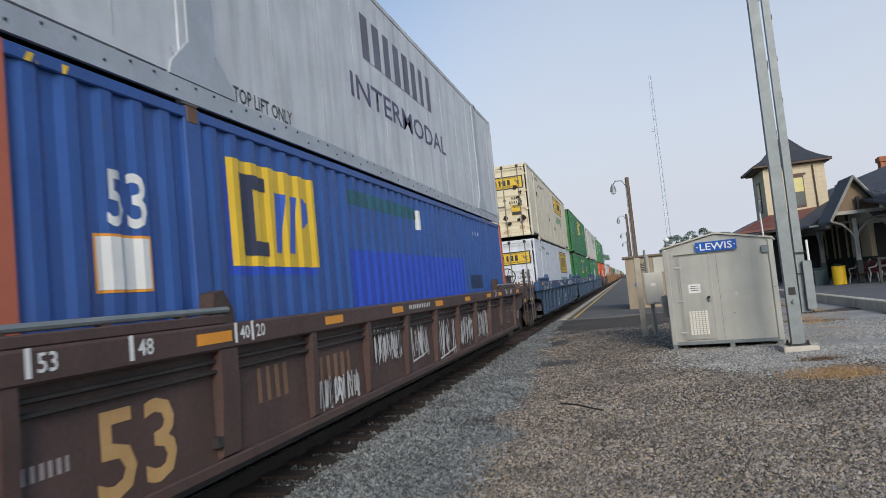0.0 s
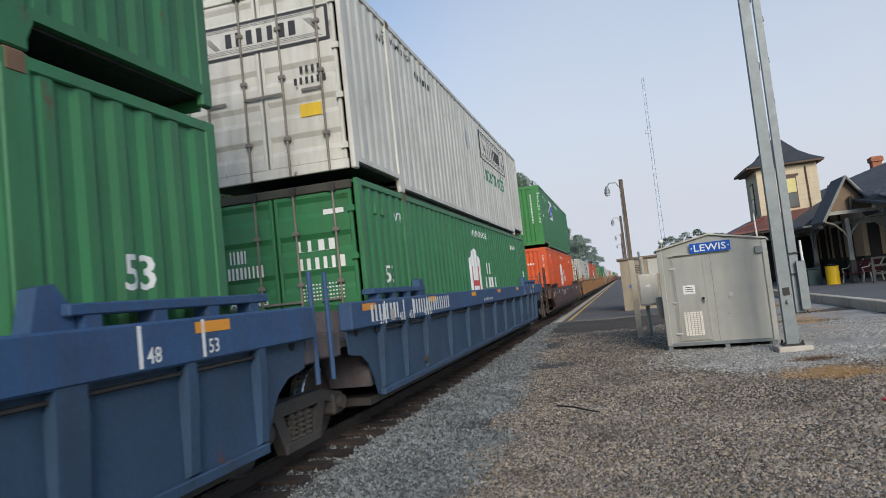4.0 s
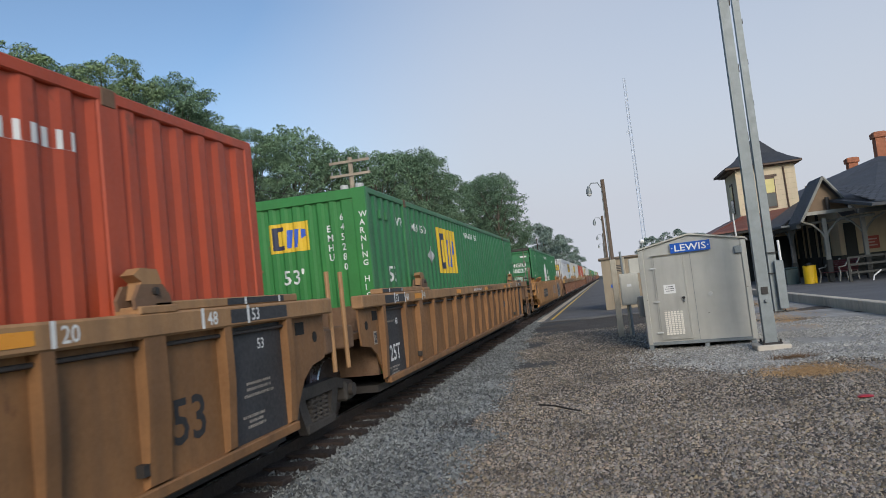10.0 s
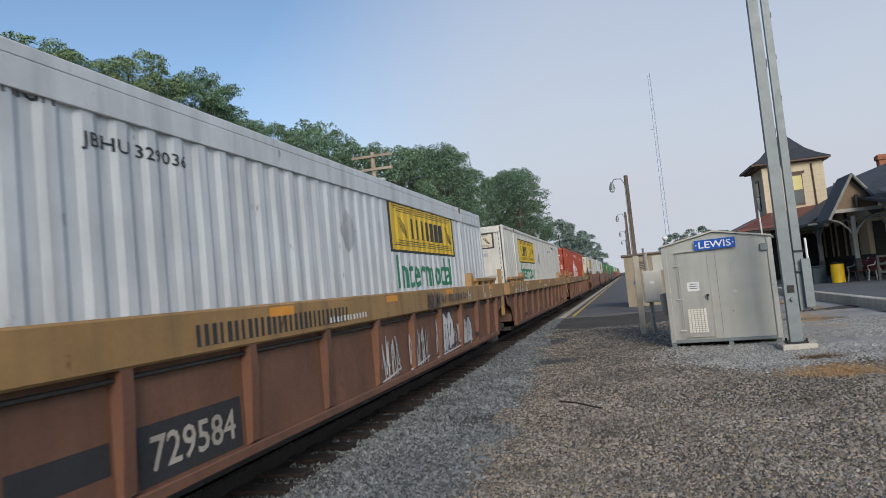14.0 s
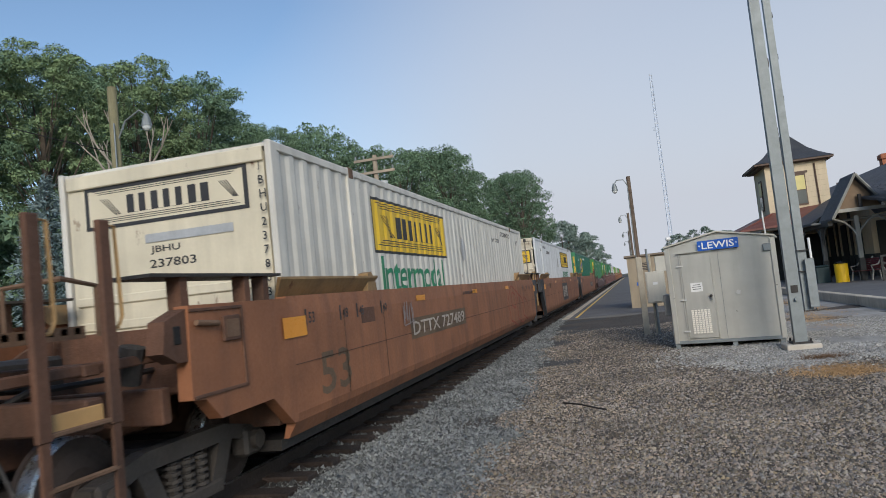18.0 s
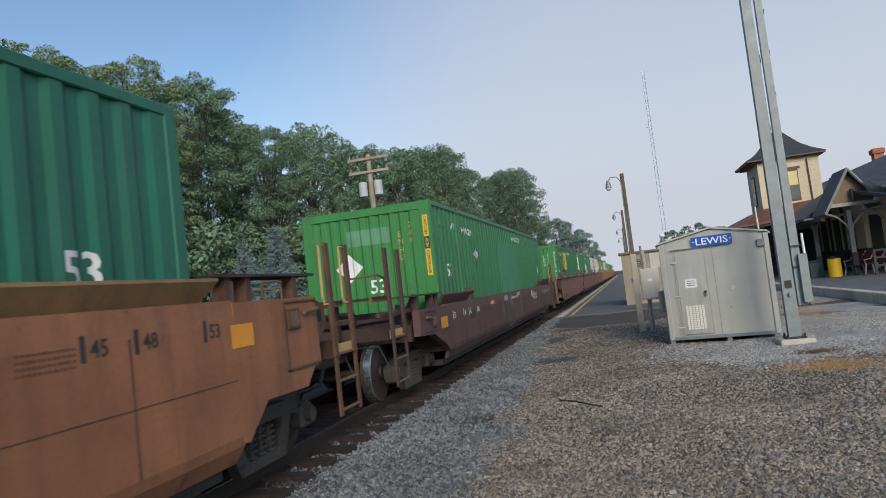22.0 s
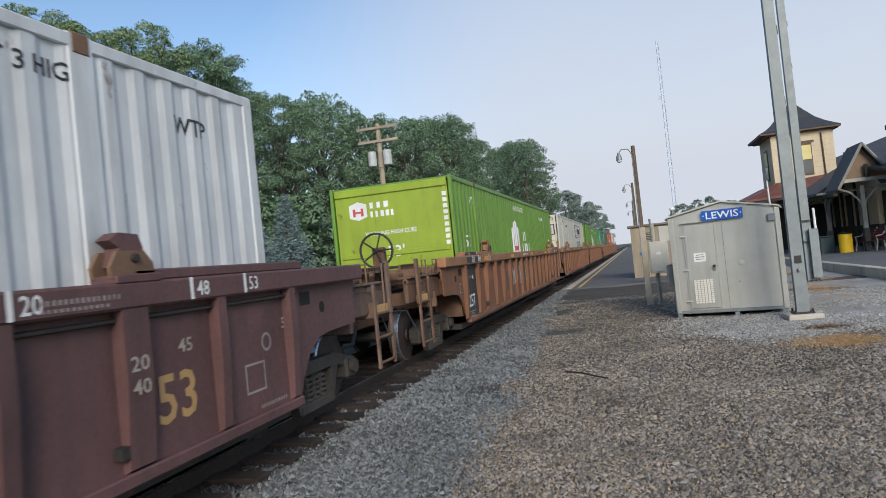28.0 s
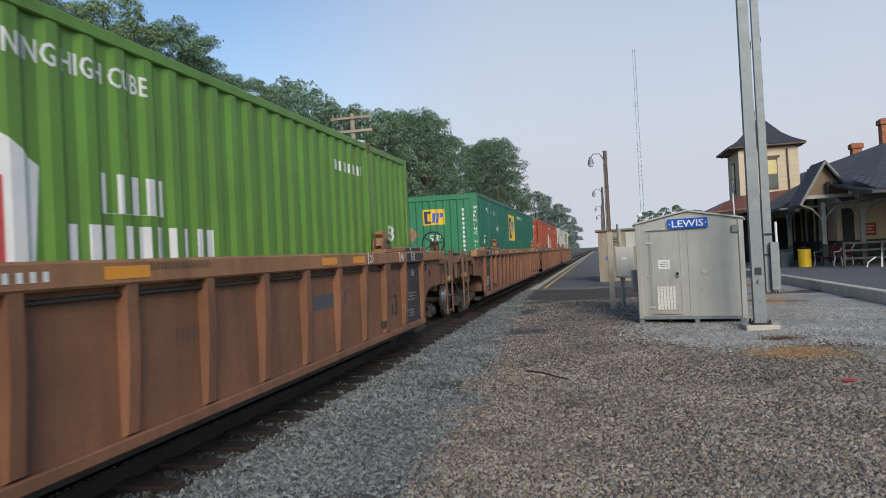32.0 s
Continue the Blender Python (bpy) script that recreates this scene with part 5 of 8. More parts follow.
                if ribbed:  # a low side beam carries the end platform, with short grab irons on it
                    part("side_beam", box(*sorted((s * 1.2, s * 1.27)), *ys(1.1, 2.95), 0.98, 1.36, bevel=0.015), dirty, ob)
                    part("beam_flange", box(*sorted((s * 1.14, s * 1.33)), *ys(1.1, 2.95), 1.36, 1.385), dirty, ob)
                    part("ladder_stile", box(x - 0.015, x + 0.015, e + k * 2.2 - 0.03, e + k * 2.2 + 0.03, 0.3, 1.36), dirty, ob)
                    for d in (1.4, 2.0):
                        part("grab_iron", tube(bmesh.new(), [(s * 1.3, e + k * d, 1.38), (s * 1.3, e + k * d, 1.62), (s * 1.3, e + k * (d + 0.2), 1.62), (s * 1.3, e + k * (d + 0.2), 1.38)], 0.013, 6), BODYRUST, ob)
                else:
                    part("hand_rail", tube(bmesh.new(), [(x * 0.75, e + k * 1.9, 1.5), (x * 0.75, e + k * 1.9, 1.85), (x * 0.75, e + k * 2.2, 1.9), (x * 0.4, e + k * 2.2, 1.88), (x * 0.4, e + k * 2.2, 1.5)], 0.02, 6), BODYRUST, ob)
            truck(ob, e + k * 1.05)
        elif k > 0:
            truck(ob, e + 1.42)
            part("joint_casting", box(-0.35, 0.35, e + 1.05, e + 1.75, 0.6, 0.95, bevel=0.05), STEEL_DARK, ob)
        if end == "joint":
            for s in (1, -1):
                part("grab_post", rod(bmesh.new(), (s * 1.36, e + k * 1.25, 0.75), (s * 1.36, e + k * 1.25, 1.95), 0.03), top, ob)
    # reflectors, stencils and load marks on the camera's side
    w = Wall(ob, X + 0.02 if ribbed else X, None, "x")
    v = {"B": 1.33, "L": 1.3, "T": 1.49}[kind] if ribbed else tall - (0.13 if name == "yellow" else 0.22)
    if ribbed:
        rv = {"B": 1.33, "L": 1.46, "T": 1.5}[kind]
        for y in {"B": (1.57, 3.77, 5.87, 8.0, 10.1, 12.2, 13.6, 16.35), "L": (-0.85, 2.1, 5.35, 8.4, 11.5, 15.3), "T": (1.3, 4.6, 8.1, 11.6, 12.6)}[kind]:
            w.paint("reflector", poly_bm(rect(y, y + 0.46, rv, rv + 0.085)), ORANGE)
    else:
        for y in (3.65, 7.4, 11.2):
            w.paint("reflector", poly_bm(rect(y, y + 0.45, v + 0.02, v + 0.1)), ORANGE)
        y = -0.9 if tall < 1.5 else -0.45
        if name != "yellow":
            w.paint("reflector", poly_bm(rect(y, y + 0.46, v - 0.17, v + 0.02)), ORANGE, lift=0.014)
        if tall > 1.5:
            w.paint("reflector", poly_bm(rect(LENGTH + 0.16, LENGTH + 0.5, v - 0.17, v + 0.02)), ORANGE)
        w.paint("data_block", poly_bm(rect(1.45, 1.9, v - 0.16, v + 0.02)), dirty, lift=0.002)
    ink = WHITE if sum(color) < 0.32 or panel is not None else BLACK
    marks = ((0.17, "53"), (0.95, "48"), (2.15, "40"), (2.4, "20")) if kind == "B" and ribbed else () if kind == "L" and ribbed else ((0.25, "53"), (0.8, "48"), (1.85, "40")) if ribbed else ((0.09, "53"), (0.92, "48"), (1.4, "45"), (2.2, "40"))
    rear_marks = ((LENGTH - 2.9, "20"), (LENGTH - 1.4, "48"), (LENGTH - 0.7, "53")) if ribbed else ((14.02, "40"), (14.82, "45"), (15.28, "48"), (16.03, "53"))
    for i in range(4 if not ribbed else 0):
        w.paint("stencil", bars_bm(14.3, 14.72, v - 0.1 + i * 0.035, v - 0.085 + i * 0.035, 12, 0.4, i), dirty if ink is BLACK else WHITE_FAINT)
    if ribbed and kind == "L":  # here the numbers stand before tall white ticks
        for u, t in ((-0.27, "53"), (0.53, "48"), (0.98, "45"), (1.76, "40"), (2.06, "20")):
            w.paint("stencil", text_bm(t, 0.12), ink, u, 1.26)
            if t != "20":
                w.paint("stencil_bar", poly_bm(rect(u + 0.2, u + 0.25, 1.255, 1.55)), ink)
        w.paint("label_plate", poly_bm(rect(0.17, 0.33, 1.28, 1.43)), CREAMLBL)
    for y, t in marks + rear_marks:
        w.paint("stencil", text_bm(t, 0.11), ink, y, v - (0 if ribbed else 0.06))
        up = 0.26 if ribbed and kind == "L" else 0.14
        w.paint("stencil_bar", poly_bm(rect(y - 0.08, y - 0.04, v - 0.02 - (0 if ribbed else 0.06), v + up - (0 if ribbed else 0.06))), ink)
    w.paint("stencil", bars_bm(6.6, 7.7, v + 0.02, v + 0.08, 12, 0.45, 8), ink)
    side = Wall(ob, X - 0.085 if ribbed else X, None, "x")
    if panel is not None:
        for y, y1 in ((-0.245, 0.745), (15.125, 16.145)):
            bm = box(X - 0.085, X - 0.075, y, y1, Z0 + 0.04, 1.44)
            part("black_panel", bm, black, ob, "black painted end panel")
            w2 = Wall(ob, X - 0.075, None, "x")
            w.paint("black_band", poly_bm(rect(y - 0.02, y1, low + 0.03, Z1 - 0.03)), black, lift=0.003)
            Wall(ob, 1.5, None, "x").paint("black_band", poly_bm(rect(y - 0.02, y1, Z1 + 0.012, Z1 + 0.066)), black, lift=0.003)
            for u in (y + 0.26, y + 0.9):
                Wall(ob, 1.5, None, "x").paint("white_tick", poly_bm(rect(u, u + 0.035, Z1 + 0.01, Z1 + 0.07)), WHITE, lift=0.006)
            rows = ((0.53, 0.14, 0.68), (0.485, 0.28, 0.55), (0.44, 0.24, 0.62)) if y < 5 else ((0.92, 0.3, 0.75), (0.87, 0.3, 0.75), (0.815, 0.25, 0.8), (0.64, 0.2, 0.6), (0.595, 0.3, 0.55), (0.55, 0.27, 0.6))
            for v2, a, b in rows:
                w2.paint("stencil", bars_bm(y + a, y + b, v2, v2 + 0.025, int((b - a) / 0.035), 0.45, 3), CREAMLBL)
            if y < 5:
                w2.paint("stencil", text_bm("125T", 0.24, 0.62), WHITE, y + 0.13, 0.63)
                w2.paint("stencil", text_bm("3", 0.1), WHITE, y + 0.14, 1.15)
                w2.paint("stencil", text_bm("48", 0.1), WHITE, y + 0.62, 1.15)
                w2.paint("stencil", bars_bm(y + 0.15, y + 0.6, 1.2, 1.225, 12, 0.4, 4), CREAMLBL)
            else:
                w2.paint("stencil", text_bm("53", 0.1), WHITE, y + 0.55, 1.22)
    ob["front_gap"] = 0.0
    return ob, w, side


# order of the train from its head: where each well begins along the train, its car and its load
PLACES = [2.82, 26.13, 45.7, 65.2, 88.56, 112.19, 131.71, 151.25, 174.74, 198.26, 217.6, 237.4, 260.79, 280.4, 299.95, 323.48, 347.05, 366.5, 386.2, 409.62, 429.15, 448.6, 472.0, 491.5, 511.0]
BROWN, MAROON, NAVY, TAN, YELLOWCAR, RUSTORANGE, SMOOTHORANGE, RUSTED = (0.079, 0.045, 0.039), (0.122, 0.06, 0.058), (0.027, 0.062, 0.118), (0.235, 0.115, 0.045), (0.46, 0.225, 0.072), (0.175, 0.08, 0.046), (0.285, 0.116, 0.054), (0.212, 0.094, 0.049)
CARS = [("brown ribbed steel well car with amber reflectors", "brown", BROWN, True, None, None, "cc")] \
    + [("blue ribbed steel well car with graffiti", "blue", NAVY, True, (0.027, 0.075, 0.175), None, e) for e in ("cj", "jj", "jc")] \
    + [("dark brown smooth-sided well car with scrawled graffiti", "dark brown", (0.08, 0.041, 0.035), False, None, None, "cc")] \
    + [("tan ribbed well car with a black end panel", "tan", TAN, True, (0.36, 0.2, 0.09), 1, e) for e in ("cj", "jj", "jc")] \
    + [("yellow smooth-sided well car with bubble graffiti", "yellow", YELLOWCAR, False, None, None, "cc")] \
    + [("rust-brown ribbed well car with a yellow top chord", "rust brown", RUSTORANGE, True, (0.36, 0.21, 0.08), None, e) for e in ("cj", "jj", "jc")] \
    + [("orange-brown smooth-sided well car, dusty", "orange brown", SMOOTHORANGE, False, (0.3, 0.19, 0.085), None, e) for e in ("cj", "jj", "jc")] \
    + [("maroon smooth-sided well car with white scrawls", "maroon smooth", (0.105, 0.052, 0.048), False, None, None, "cc")] \
    + [("maroon ribbed well car with white graffiti", "maroon", MAROON, True, None, None, e) for e in ("cj", "jj", "jc")] \
    + [("rusty orange ribbed well car with a black end panel", "rusty orange", RUSTED, True, (0.33, 0.16, 0.075), 1, e) for e in ("cj", "jj", "jc", "cj", "jj", "jc")]
ENDS = {"c": "couple", "j": "joint"}
CAR_WALLS = []
for s, (label, name, color, ribbed, chord, panel, ends) in zip(PLACES, CARS):
    ob, w, side = well_car(label, name, color, ribbed, chord, panel, ENDS[ends[0]], ENDS[ends[1]], low=1.26 if name in ("blue", "rust brown") else 1.44, tall=1.31 if name in ("dark brown", "maroon smooth") else 1.57 if name == "yellow" else 1.67)
    rolls(ob, s, RAIL)
    CAR_WALLS.append((w, side))


def car_wall(car, where):
    """0: the top chord, 1: the side sheet, 2: over a patch on the sheet, 3: a rib's face."""
    smooth = not CARS[car][3]
    face = 1.5 if smooth else (1.52, 1.415, 1.415, 1.508)[where]
    return Wall(CAR_WALLS[car][0].parent, face + (0.004 if where == 2 else 0), None, "x")


def letters(car, where, text, ink, u0, u1, v0, v1):
    car_wall(car, where).paint("stencil", text_bm(text, v1 - v0, u1 - u0), ink, u0, v0)


def bars(car, where, ink, u0, u1, v0, v1):
    car_wall(car, where).paint("stencil", bars_bm(u0, u1, v0, v1, max(4, int((u1 - u0) / max(0.04, (v1 - v0) * 0.62))), 0.42, car), ink)


def blob(car, where, ink, u0, u1, v0, v1):
    m = [((u0 + u1) / 2 + (u1 - u0) / 2 * math.cos(i * 0.524), (v0 + v1) / 2 + (v1 - v0) / 2 * math.sin(i * 0.524)) for i in range(12)]
    car_wall(car, where).paint("painted_emblem", poly_bm(m), ink)


def patch(car, where, ink, u0, u1, v0, v1):
    car_wall(car, where).paint("painted_patch", poly_bm(rect(u0, u1, v0, v1)), ink, lift=0.003)


SEED = [40]


def frame_line(car, where, ink, u0, u1, v0, v1, width=0.02):
    """A painted rectangle in outline."""
    w = car_wall(car, where)
    w.paint("stencil_frame", poly_bm(rect(u0, u1, v0, v0 + width), rect(u0, u1, v1 - width, v1), rect(u0, u0 + width, v0 + width, v1 - width), rect(u1 - width, u1, v0 + width, v1 - width)), ink)


def scrawl(car, where, ink, u0, u1, v0, v1):
    SEED[0] += 1
    k = max(3, min(9, int((u1 - u0) / max(0.1, (v1 - v0)) * 3.2)))
    thin = 0.6 if ink in (GRAFFITI_FAINT, WHITE_FAINT) or v1 - v0 < 0.32 else 1.0
    car_wall(car, where).paint("graffiti", scrawl_bm(u0, u1, v0, v1, SEED[0], thin * (0.028 + 0.012 * min(1, u1 - u0)), k), ink, lift=0.006 + 0.007 * (SEED[0] % 3), label="spray-painted scrawl")


def bubbles(car, where, ink, u0, u1, v0, v1):
    """Swollen outlined shapes, as of bubble graffiti."""
    w, n = car_wall(car, where), max(2, round((u1 - u0) / (v1 - v0) * 1.7))
    edge = GRAFFITI if ink is not GRAFBLUE and ink is not GRAFFITI else GRAFDARK
    r = random.Random(car)
    for i in range(n):
        a, b = u0 + (u1 - u0) * i / n, u0 + (u1 - u0) * (i + 1.12) / n
        m, hw, hh, c = (a + b) / 2, (b - a) / 2, (v1 - v0) / 2 * r.uniform(0.85, 1.0), (v0 + v1) / 2
        ring = []
        for j in range(28):
            t = j * math.tau / 28
            k = 1 + 0.1 * math.sin(3 * t + i) + 0.06 * math.sin(5 * t)
            ring.append((m + hw * k * math.copysign(abs(math.cos(t)) ** 0.7, math.cos(t)), max(v0, min(v1, c + hh * k * math.copysign(abs(math.sin(t)) ** 0.7, math.sin(t))))))
        w.paint("graffiti", poly_bm(ring), ink, lift=0.003 + 0.0012 * i, label="painted bubble graffiti")
        w.paint("graffiti_outline", ribbon_bm(ring + ring[:2], 0.045), edge, lift=0.0036 + 0.0012 * i)
        w.paint("graffiti_outline", ribbon_bm([(m - 0.2 * hw, c - 0.35 * hh), (m + 0.05 * hw, c + 0.1 * hh), (m + 0.1 * hw, c + 0.4 * hh)], 0.05), edge, lift=0.0036 + 0.0012 * i)


def tag_lines(car, ink, u0, u1, v0, v1, rows):
    """Rows of small hand-sprayed tags, one under another."""
    h = (v1 - v0) / rows
    for i in range(rows):
        SEED[0] += 1
        car_wall(car, 1).paint("graffiti", scrawl_bm(u0, u1, v0 + i * h + 0.1 * h, v0 + (i + 1) * h, SEED[0], 0.03, 4), ink, lift=0.006 + 0.006 * (i % 2), label="row of small spray-painted tags")


for k in (5, 6, 7, 16, 17, 18, 19, 21):
    letters(k, 1, "53", BLACK if k in (5, 6, 7, 19, 21) else OCHRE, 14.36, 14.78, 0.64, 0.98)
letters(0, 1, "53", OCHRE, 0.65, 1.40, 0.47, 1.03)
scrawl(0, 1, GRAFFITI, 5.33, 6.37, 0.72, 1.15)
scrawl(0, 1, GRAFFITI, 6.86, 7.72, 0.58, 1.11)
scrawl(0, 1, GRAFFITI, 8.31, 9.43, 0.45, 1.07)
scrawl(0, 1, GRAFFITI, 9.71, 10.87, 0.48, 1.04)
scrawl(0, 1, GRAFFITI, 11.31, 12.46, 0.47, 1.12)
scrawl(0, 1, GRAFFITI, 3.69, 4.75, 0.45, 0.77)
bars(0, 1, OCHRE_FAINT, 2.53, 3.13, 0.75, 1.05)
bars(0, 1, OCHRE_FAINT, 3.76, 4.65, 0.73, 1.00)
bars(0, 1, WHITE_FAINT, 0.06, 0.48, 0.75, 0.84)
bars(1, 0, WHITE, 6.21, 7.19, 1.33, 1.49)
blob(1, 0, WHITE, 5.93, 6.11, 1.32, 1.56)
bars(1, 0, WHITE, 10.79, 12.84, 1.29, 1.50)
blob(1, 0, WHITE, 10.25, 10.72, 1.33, 1.50)
letters(1, 1, "53", WHITE, 8.46, 9.28, 0.50, 0.99)
letters(1, 1, "LT WT 138,100", WHITE, 5.07, 6.15, 0.62, 0.78)
letters(1, 1, "74340", WHITE, 5.13, 5.95, 0.44, 0.6)
letters(1, 1, "LD LMT 116,300", WHITE, 5.07, 6.15, 0.85, 1.09)
letters(1, 1, "PER UNIT", WHITE, 6.71, 7.27, 0.88, 1.02)
letters(2, 1, "125T", WHITE, 0.07, 0.93, 0.50, 0.84)
bars(2, 0, WHITE, 3.10, 4.54, 1.27, 1.46)
letters(2, 1, "J", GRAFFITI, 3.8, 4.3, 0.5, 1.1)
letters(2, 1, "O", GRAFFITI, 5.35, 5.85, 0.58, 1.12)
# black disc painted as the dark inside of a lightening hole
blob(2, 1, DARKHOLE, 1.46, 1.58, 0.65, 0.83)
letters(2, 1, "C", WHITE, 2.28, 2.38, 0.58, 0.7)
letters(2, 1, "G", GRAFFITI, 6.75, 7.45, 0.62, 1.18)
letters(2, 1, "53", WHITE, 8.26, 9.31, 0.47, 0.95)
scrawl(2, 1, GRAFFITI, 9.88, 10.94, 0.61, 1.21)
scrawl(2, 1, GRAFFITI, 11.04, 13.37, 0.50, 1.13)
bars(2, 0, WHITE, 11.04, 13.06, 1.29, 1.50)
bars(2, 0, WHITE, 6.57, 7.08, 1.35, 1.50)
bars(3, 0, WHITE, 1.23, 3.44, 1.32, 1.53)
bars(3, 0, WHITE, -0.57, 0.59, 1.31, 1.52)
scrawl(4, 1, GRAFFITI_FAINT, 0.36, 1.73, 0.51, 1.08)
scrawl(4, 1, GRAFFITI_FAINT, 1.87, 3.16, 0.55, 1.07)
scrawl(4, 1, GRAFFITI_FAINT, 3.34, 5.41, 0.42, 1.14)
scrawl(4, 1, GRAFFITI_FAINT, 5.49, 8.70, 0.42, 1.18)
scrawl(4, 1, GRAFFITI, -0.14, 0.20, 0.95, 1.17)
bars(4, 1, WHITE, 4.35, 6.05, 0.89, 1.13)
for i in range(5):
    bars(4, 1, WHITE_FAINT, -0.85, -0.18, 1.12 - i * 0.055, 1.15 - i * 0.055)
letters(4, 1, "40", WHITE, 2.20, 2.44, 1.10, 1.21)
letters(4, 1, "20", WHITE, 2.17, 2.41, 0.95, 1.07)
bars(5, 1, BLACK_FAINT, 4.06, 4.59, 0.72, 0.82)
patch(5, 1, BLACK_FAINT, 4.19, 4.45, 0.87, 1.14)
bars(5, 0, BLACK_FAINT, 6.34, 7.10, 1.47, 1.57)
letters(7, 0, "DTTX 765142  B", BLACK, 8.65, 9.51, 1.5, 1.58)
patch(7, 1, GRAFDARK, 11.71, 12.72, 0.90, 1.07)
bars(7, 1, BLACK_FAINT, 9.09, 9.65, 0.88, 0.97)
scrawl(7, 1, GRAFDARK_FAINT, 10.15, 10.69, 0.86, 1.16)
patch(8, 1, BLACK, 2.21, 4.54, 0.76, 1.17)
letters(8, 2, "DTTX 652604", CREAMLBL, 2.36, 4.38, 0.86, 1.08)
bars(8, 1, WHITE_FAINT, 8.77, 10.62, 0.78, 1.26)
patch(8, 1, GRAFDARK, -1.48, -1.09, 1.05, 1.38)
frame_line(8, 2, OCHRE, -1.46, -1.12, 1.04, 1.2, 0.03)
patch(8, 1, ORANGE, -1.08, -0.58, 1.04, 1.28)
bubbles(8, 1, GRAFDARK, 12.48, 14.70, 0.42, 1.40)
letters(8, 1, "53", BLACK_FAINT, 15.32, 15.66, 0.83, 1.14)
bars(8, 1, BLACK, 12.06, 12.42, 1.01, 1.13)
bars(8, 1, BLACK, 12.07, 12.40, 1.17, 1.25)
patch(8, 1, GRAFDARK, 12.41, 12.69, 1.36, 1.50)
patch(9, 1, BLACK, 3.70, 4.94, 0.45, 0.85)
letters(9, 2, "729584", CREAMLBL, 3.82, 4.84, 0.53, 0.77)
patch(9, 1, BLACK, 2.71, 3.46, 0.62, 0.82)
bars(9, 0, BLACK, 4.27, 7.14, 1.31, 1.47)
scrawl(9, 1, GRAFFITI, 8.24, 9.03, 0.45, 1.00)
scrawl(9, 1, GRAFFITI, 9.42, 10.44, 0.45, 1.01)
scrawl(9, 1, GRAFFITI, 10.88, 13.56, 0.45, 0.90)
scrawl(9, 0, GRAFDARK, 10.26, 11.01, 1.27, 1.53)
scrawl(9, 0, GRAFDARK, 11.08, 13.10, 1.32, 1.48)
bubbles(9, 1, GRAFFITI, 10.98, 12.09, 0.45, 1.19)
bubbles(9, 1, GRAFFITI, 12.48, 13.56, 0.45, 1.00)
patch(11, 1, GRAFDARK, 0.16, 0.77, 0.48, 1.03)
letters(11, 2, "125T", WHITE, 0.14, 0.71, 0.54, 0.83)
patch(11, 1, BLACK, 2.46, 3.62, 0.45, 0.79)
letters(11, 2, "DTTX", CREAMLBL, 2.67, 3.49, 0.52, 0.74)
patch(11, 1, BLACK, 3.82, 5.11, 0.45, 0.80)
letters(11, 2, "729584", CREAMLBL, 3.94, 5.00, 0.52, 0.74)
bubbles(11, 1, GRAFBLUE, 6.50, 8.03, 0.45, 1.16)
scrawl(11, 0, WHITE, 7.13, 8.45, 1.27, 1.50)
scrawl(11, 0, GRAFDARK, 8.59, 9.59, 1.27, 1.55)
letters(11, 1, "53", GRAFDARK, 8.39, 8.79, 0.52, 0.82)
letters(11, 0, "52,900 LBS MAX GROSS WT FOR 20 FT CONTAINER", BLACK_FAINT, 4.30, 7.15, 1.36, 1.44)
patch(11, 0, WHITE, 3.57, 3.75, 1.36, 1.53)
letters(12, 1, "53", BLACK_FAINT, 0.26, 1.02, 0.65, 1.08)
scrawl(12, 1, WHITE_FAINT, 2.95, 3.40, 1.15, 1.47)
patch(12, 1, BLACK_FAINT, 3.26, 6.62, 0.93, 1.23)
letters(12, 2, "DTTX 727489", CREAMLBL, 3.36, 6.5, 0.98, 1.18)
for i, (a, b, c, d) in enumerate(((11.4, 13.2, 0.5, 1.5), (12.7, 13.9, 0.5, 1.25), (13.7, 14.7, 0.55, 1.15), (11.9, 12.6, 0.95, 1.35))):
    ring = [((a + b) / 2 + (b - a) / 2 * (1 + 0.14 * math.sin(5 * q + i)) * math.cos(q), (c + d) / 2 + (d - c) / 2 * (1 + 0.12 * math.sin(4 * q)) * math.sin(q)) for q in (k * math.tau / 40 for k in range(42))]
    car_wall(12, 1).paint("graffiti", ribbon_bm(ring[:34 + 2 * i], 0.035), GRAFRED, lift=0.004 + 0.001 * i, label="thin red spray-painted outline")
patch(13, 1, BLACK, 6.54, 9.13, 0.61, 1.40)
for i in range(3):  # a slanted block device with stripes through it
    u = 6.85 + i * 0.68
    car_wall(13, 2).paint("logo_block", poly_bm([(u - 0.08, 0.76), (u + 0.42, 0.76), (u + 0.54, 1.26), (u + 0.04, 1.26)]), CREAMLBL)
for i in range(4):
    car_wall(13, 2).paint("logo_stripe", poly_bm(rect(6.7, 8.9, 0.84 + i * 0.08, 0.855 + i * 0.08)), BLACK, lift=0.007)
bars(13, 1, BLACK_FAINT, 7.41, 8.40, 1.46, 1.58)
letters(14, 1, "53", BLACK, 0.19, 0.88, 0.64, 1.11)
patch(14, 1, BLACK, 9.92, 12.95, 0.83, 1.17)
letters(14, 2, "DTTX 727489", CREAMLBL, 10.1, 12.78, 0.89, 1.11)
patch(14, 1, RUSTPATCH, 1.21, 1.66, 0.97, 1.11)
bars(14, 1, BLACK_FAINT, 1.22, 1.67, 0.64, 0.87)
scrawl(15, 1, GRAFFITI_FAINT, 4.87, 5.50, 0.69, 1.41)
scrawl(15, 1, GRAFFITI_FAINT, 5.64, 7.14, 0.42, 1.18)
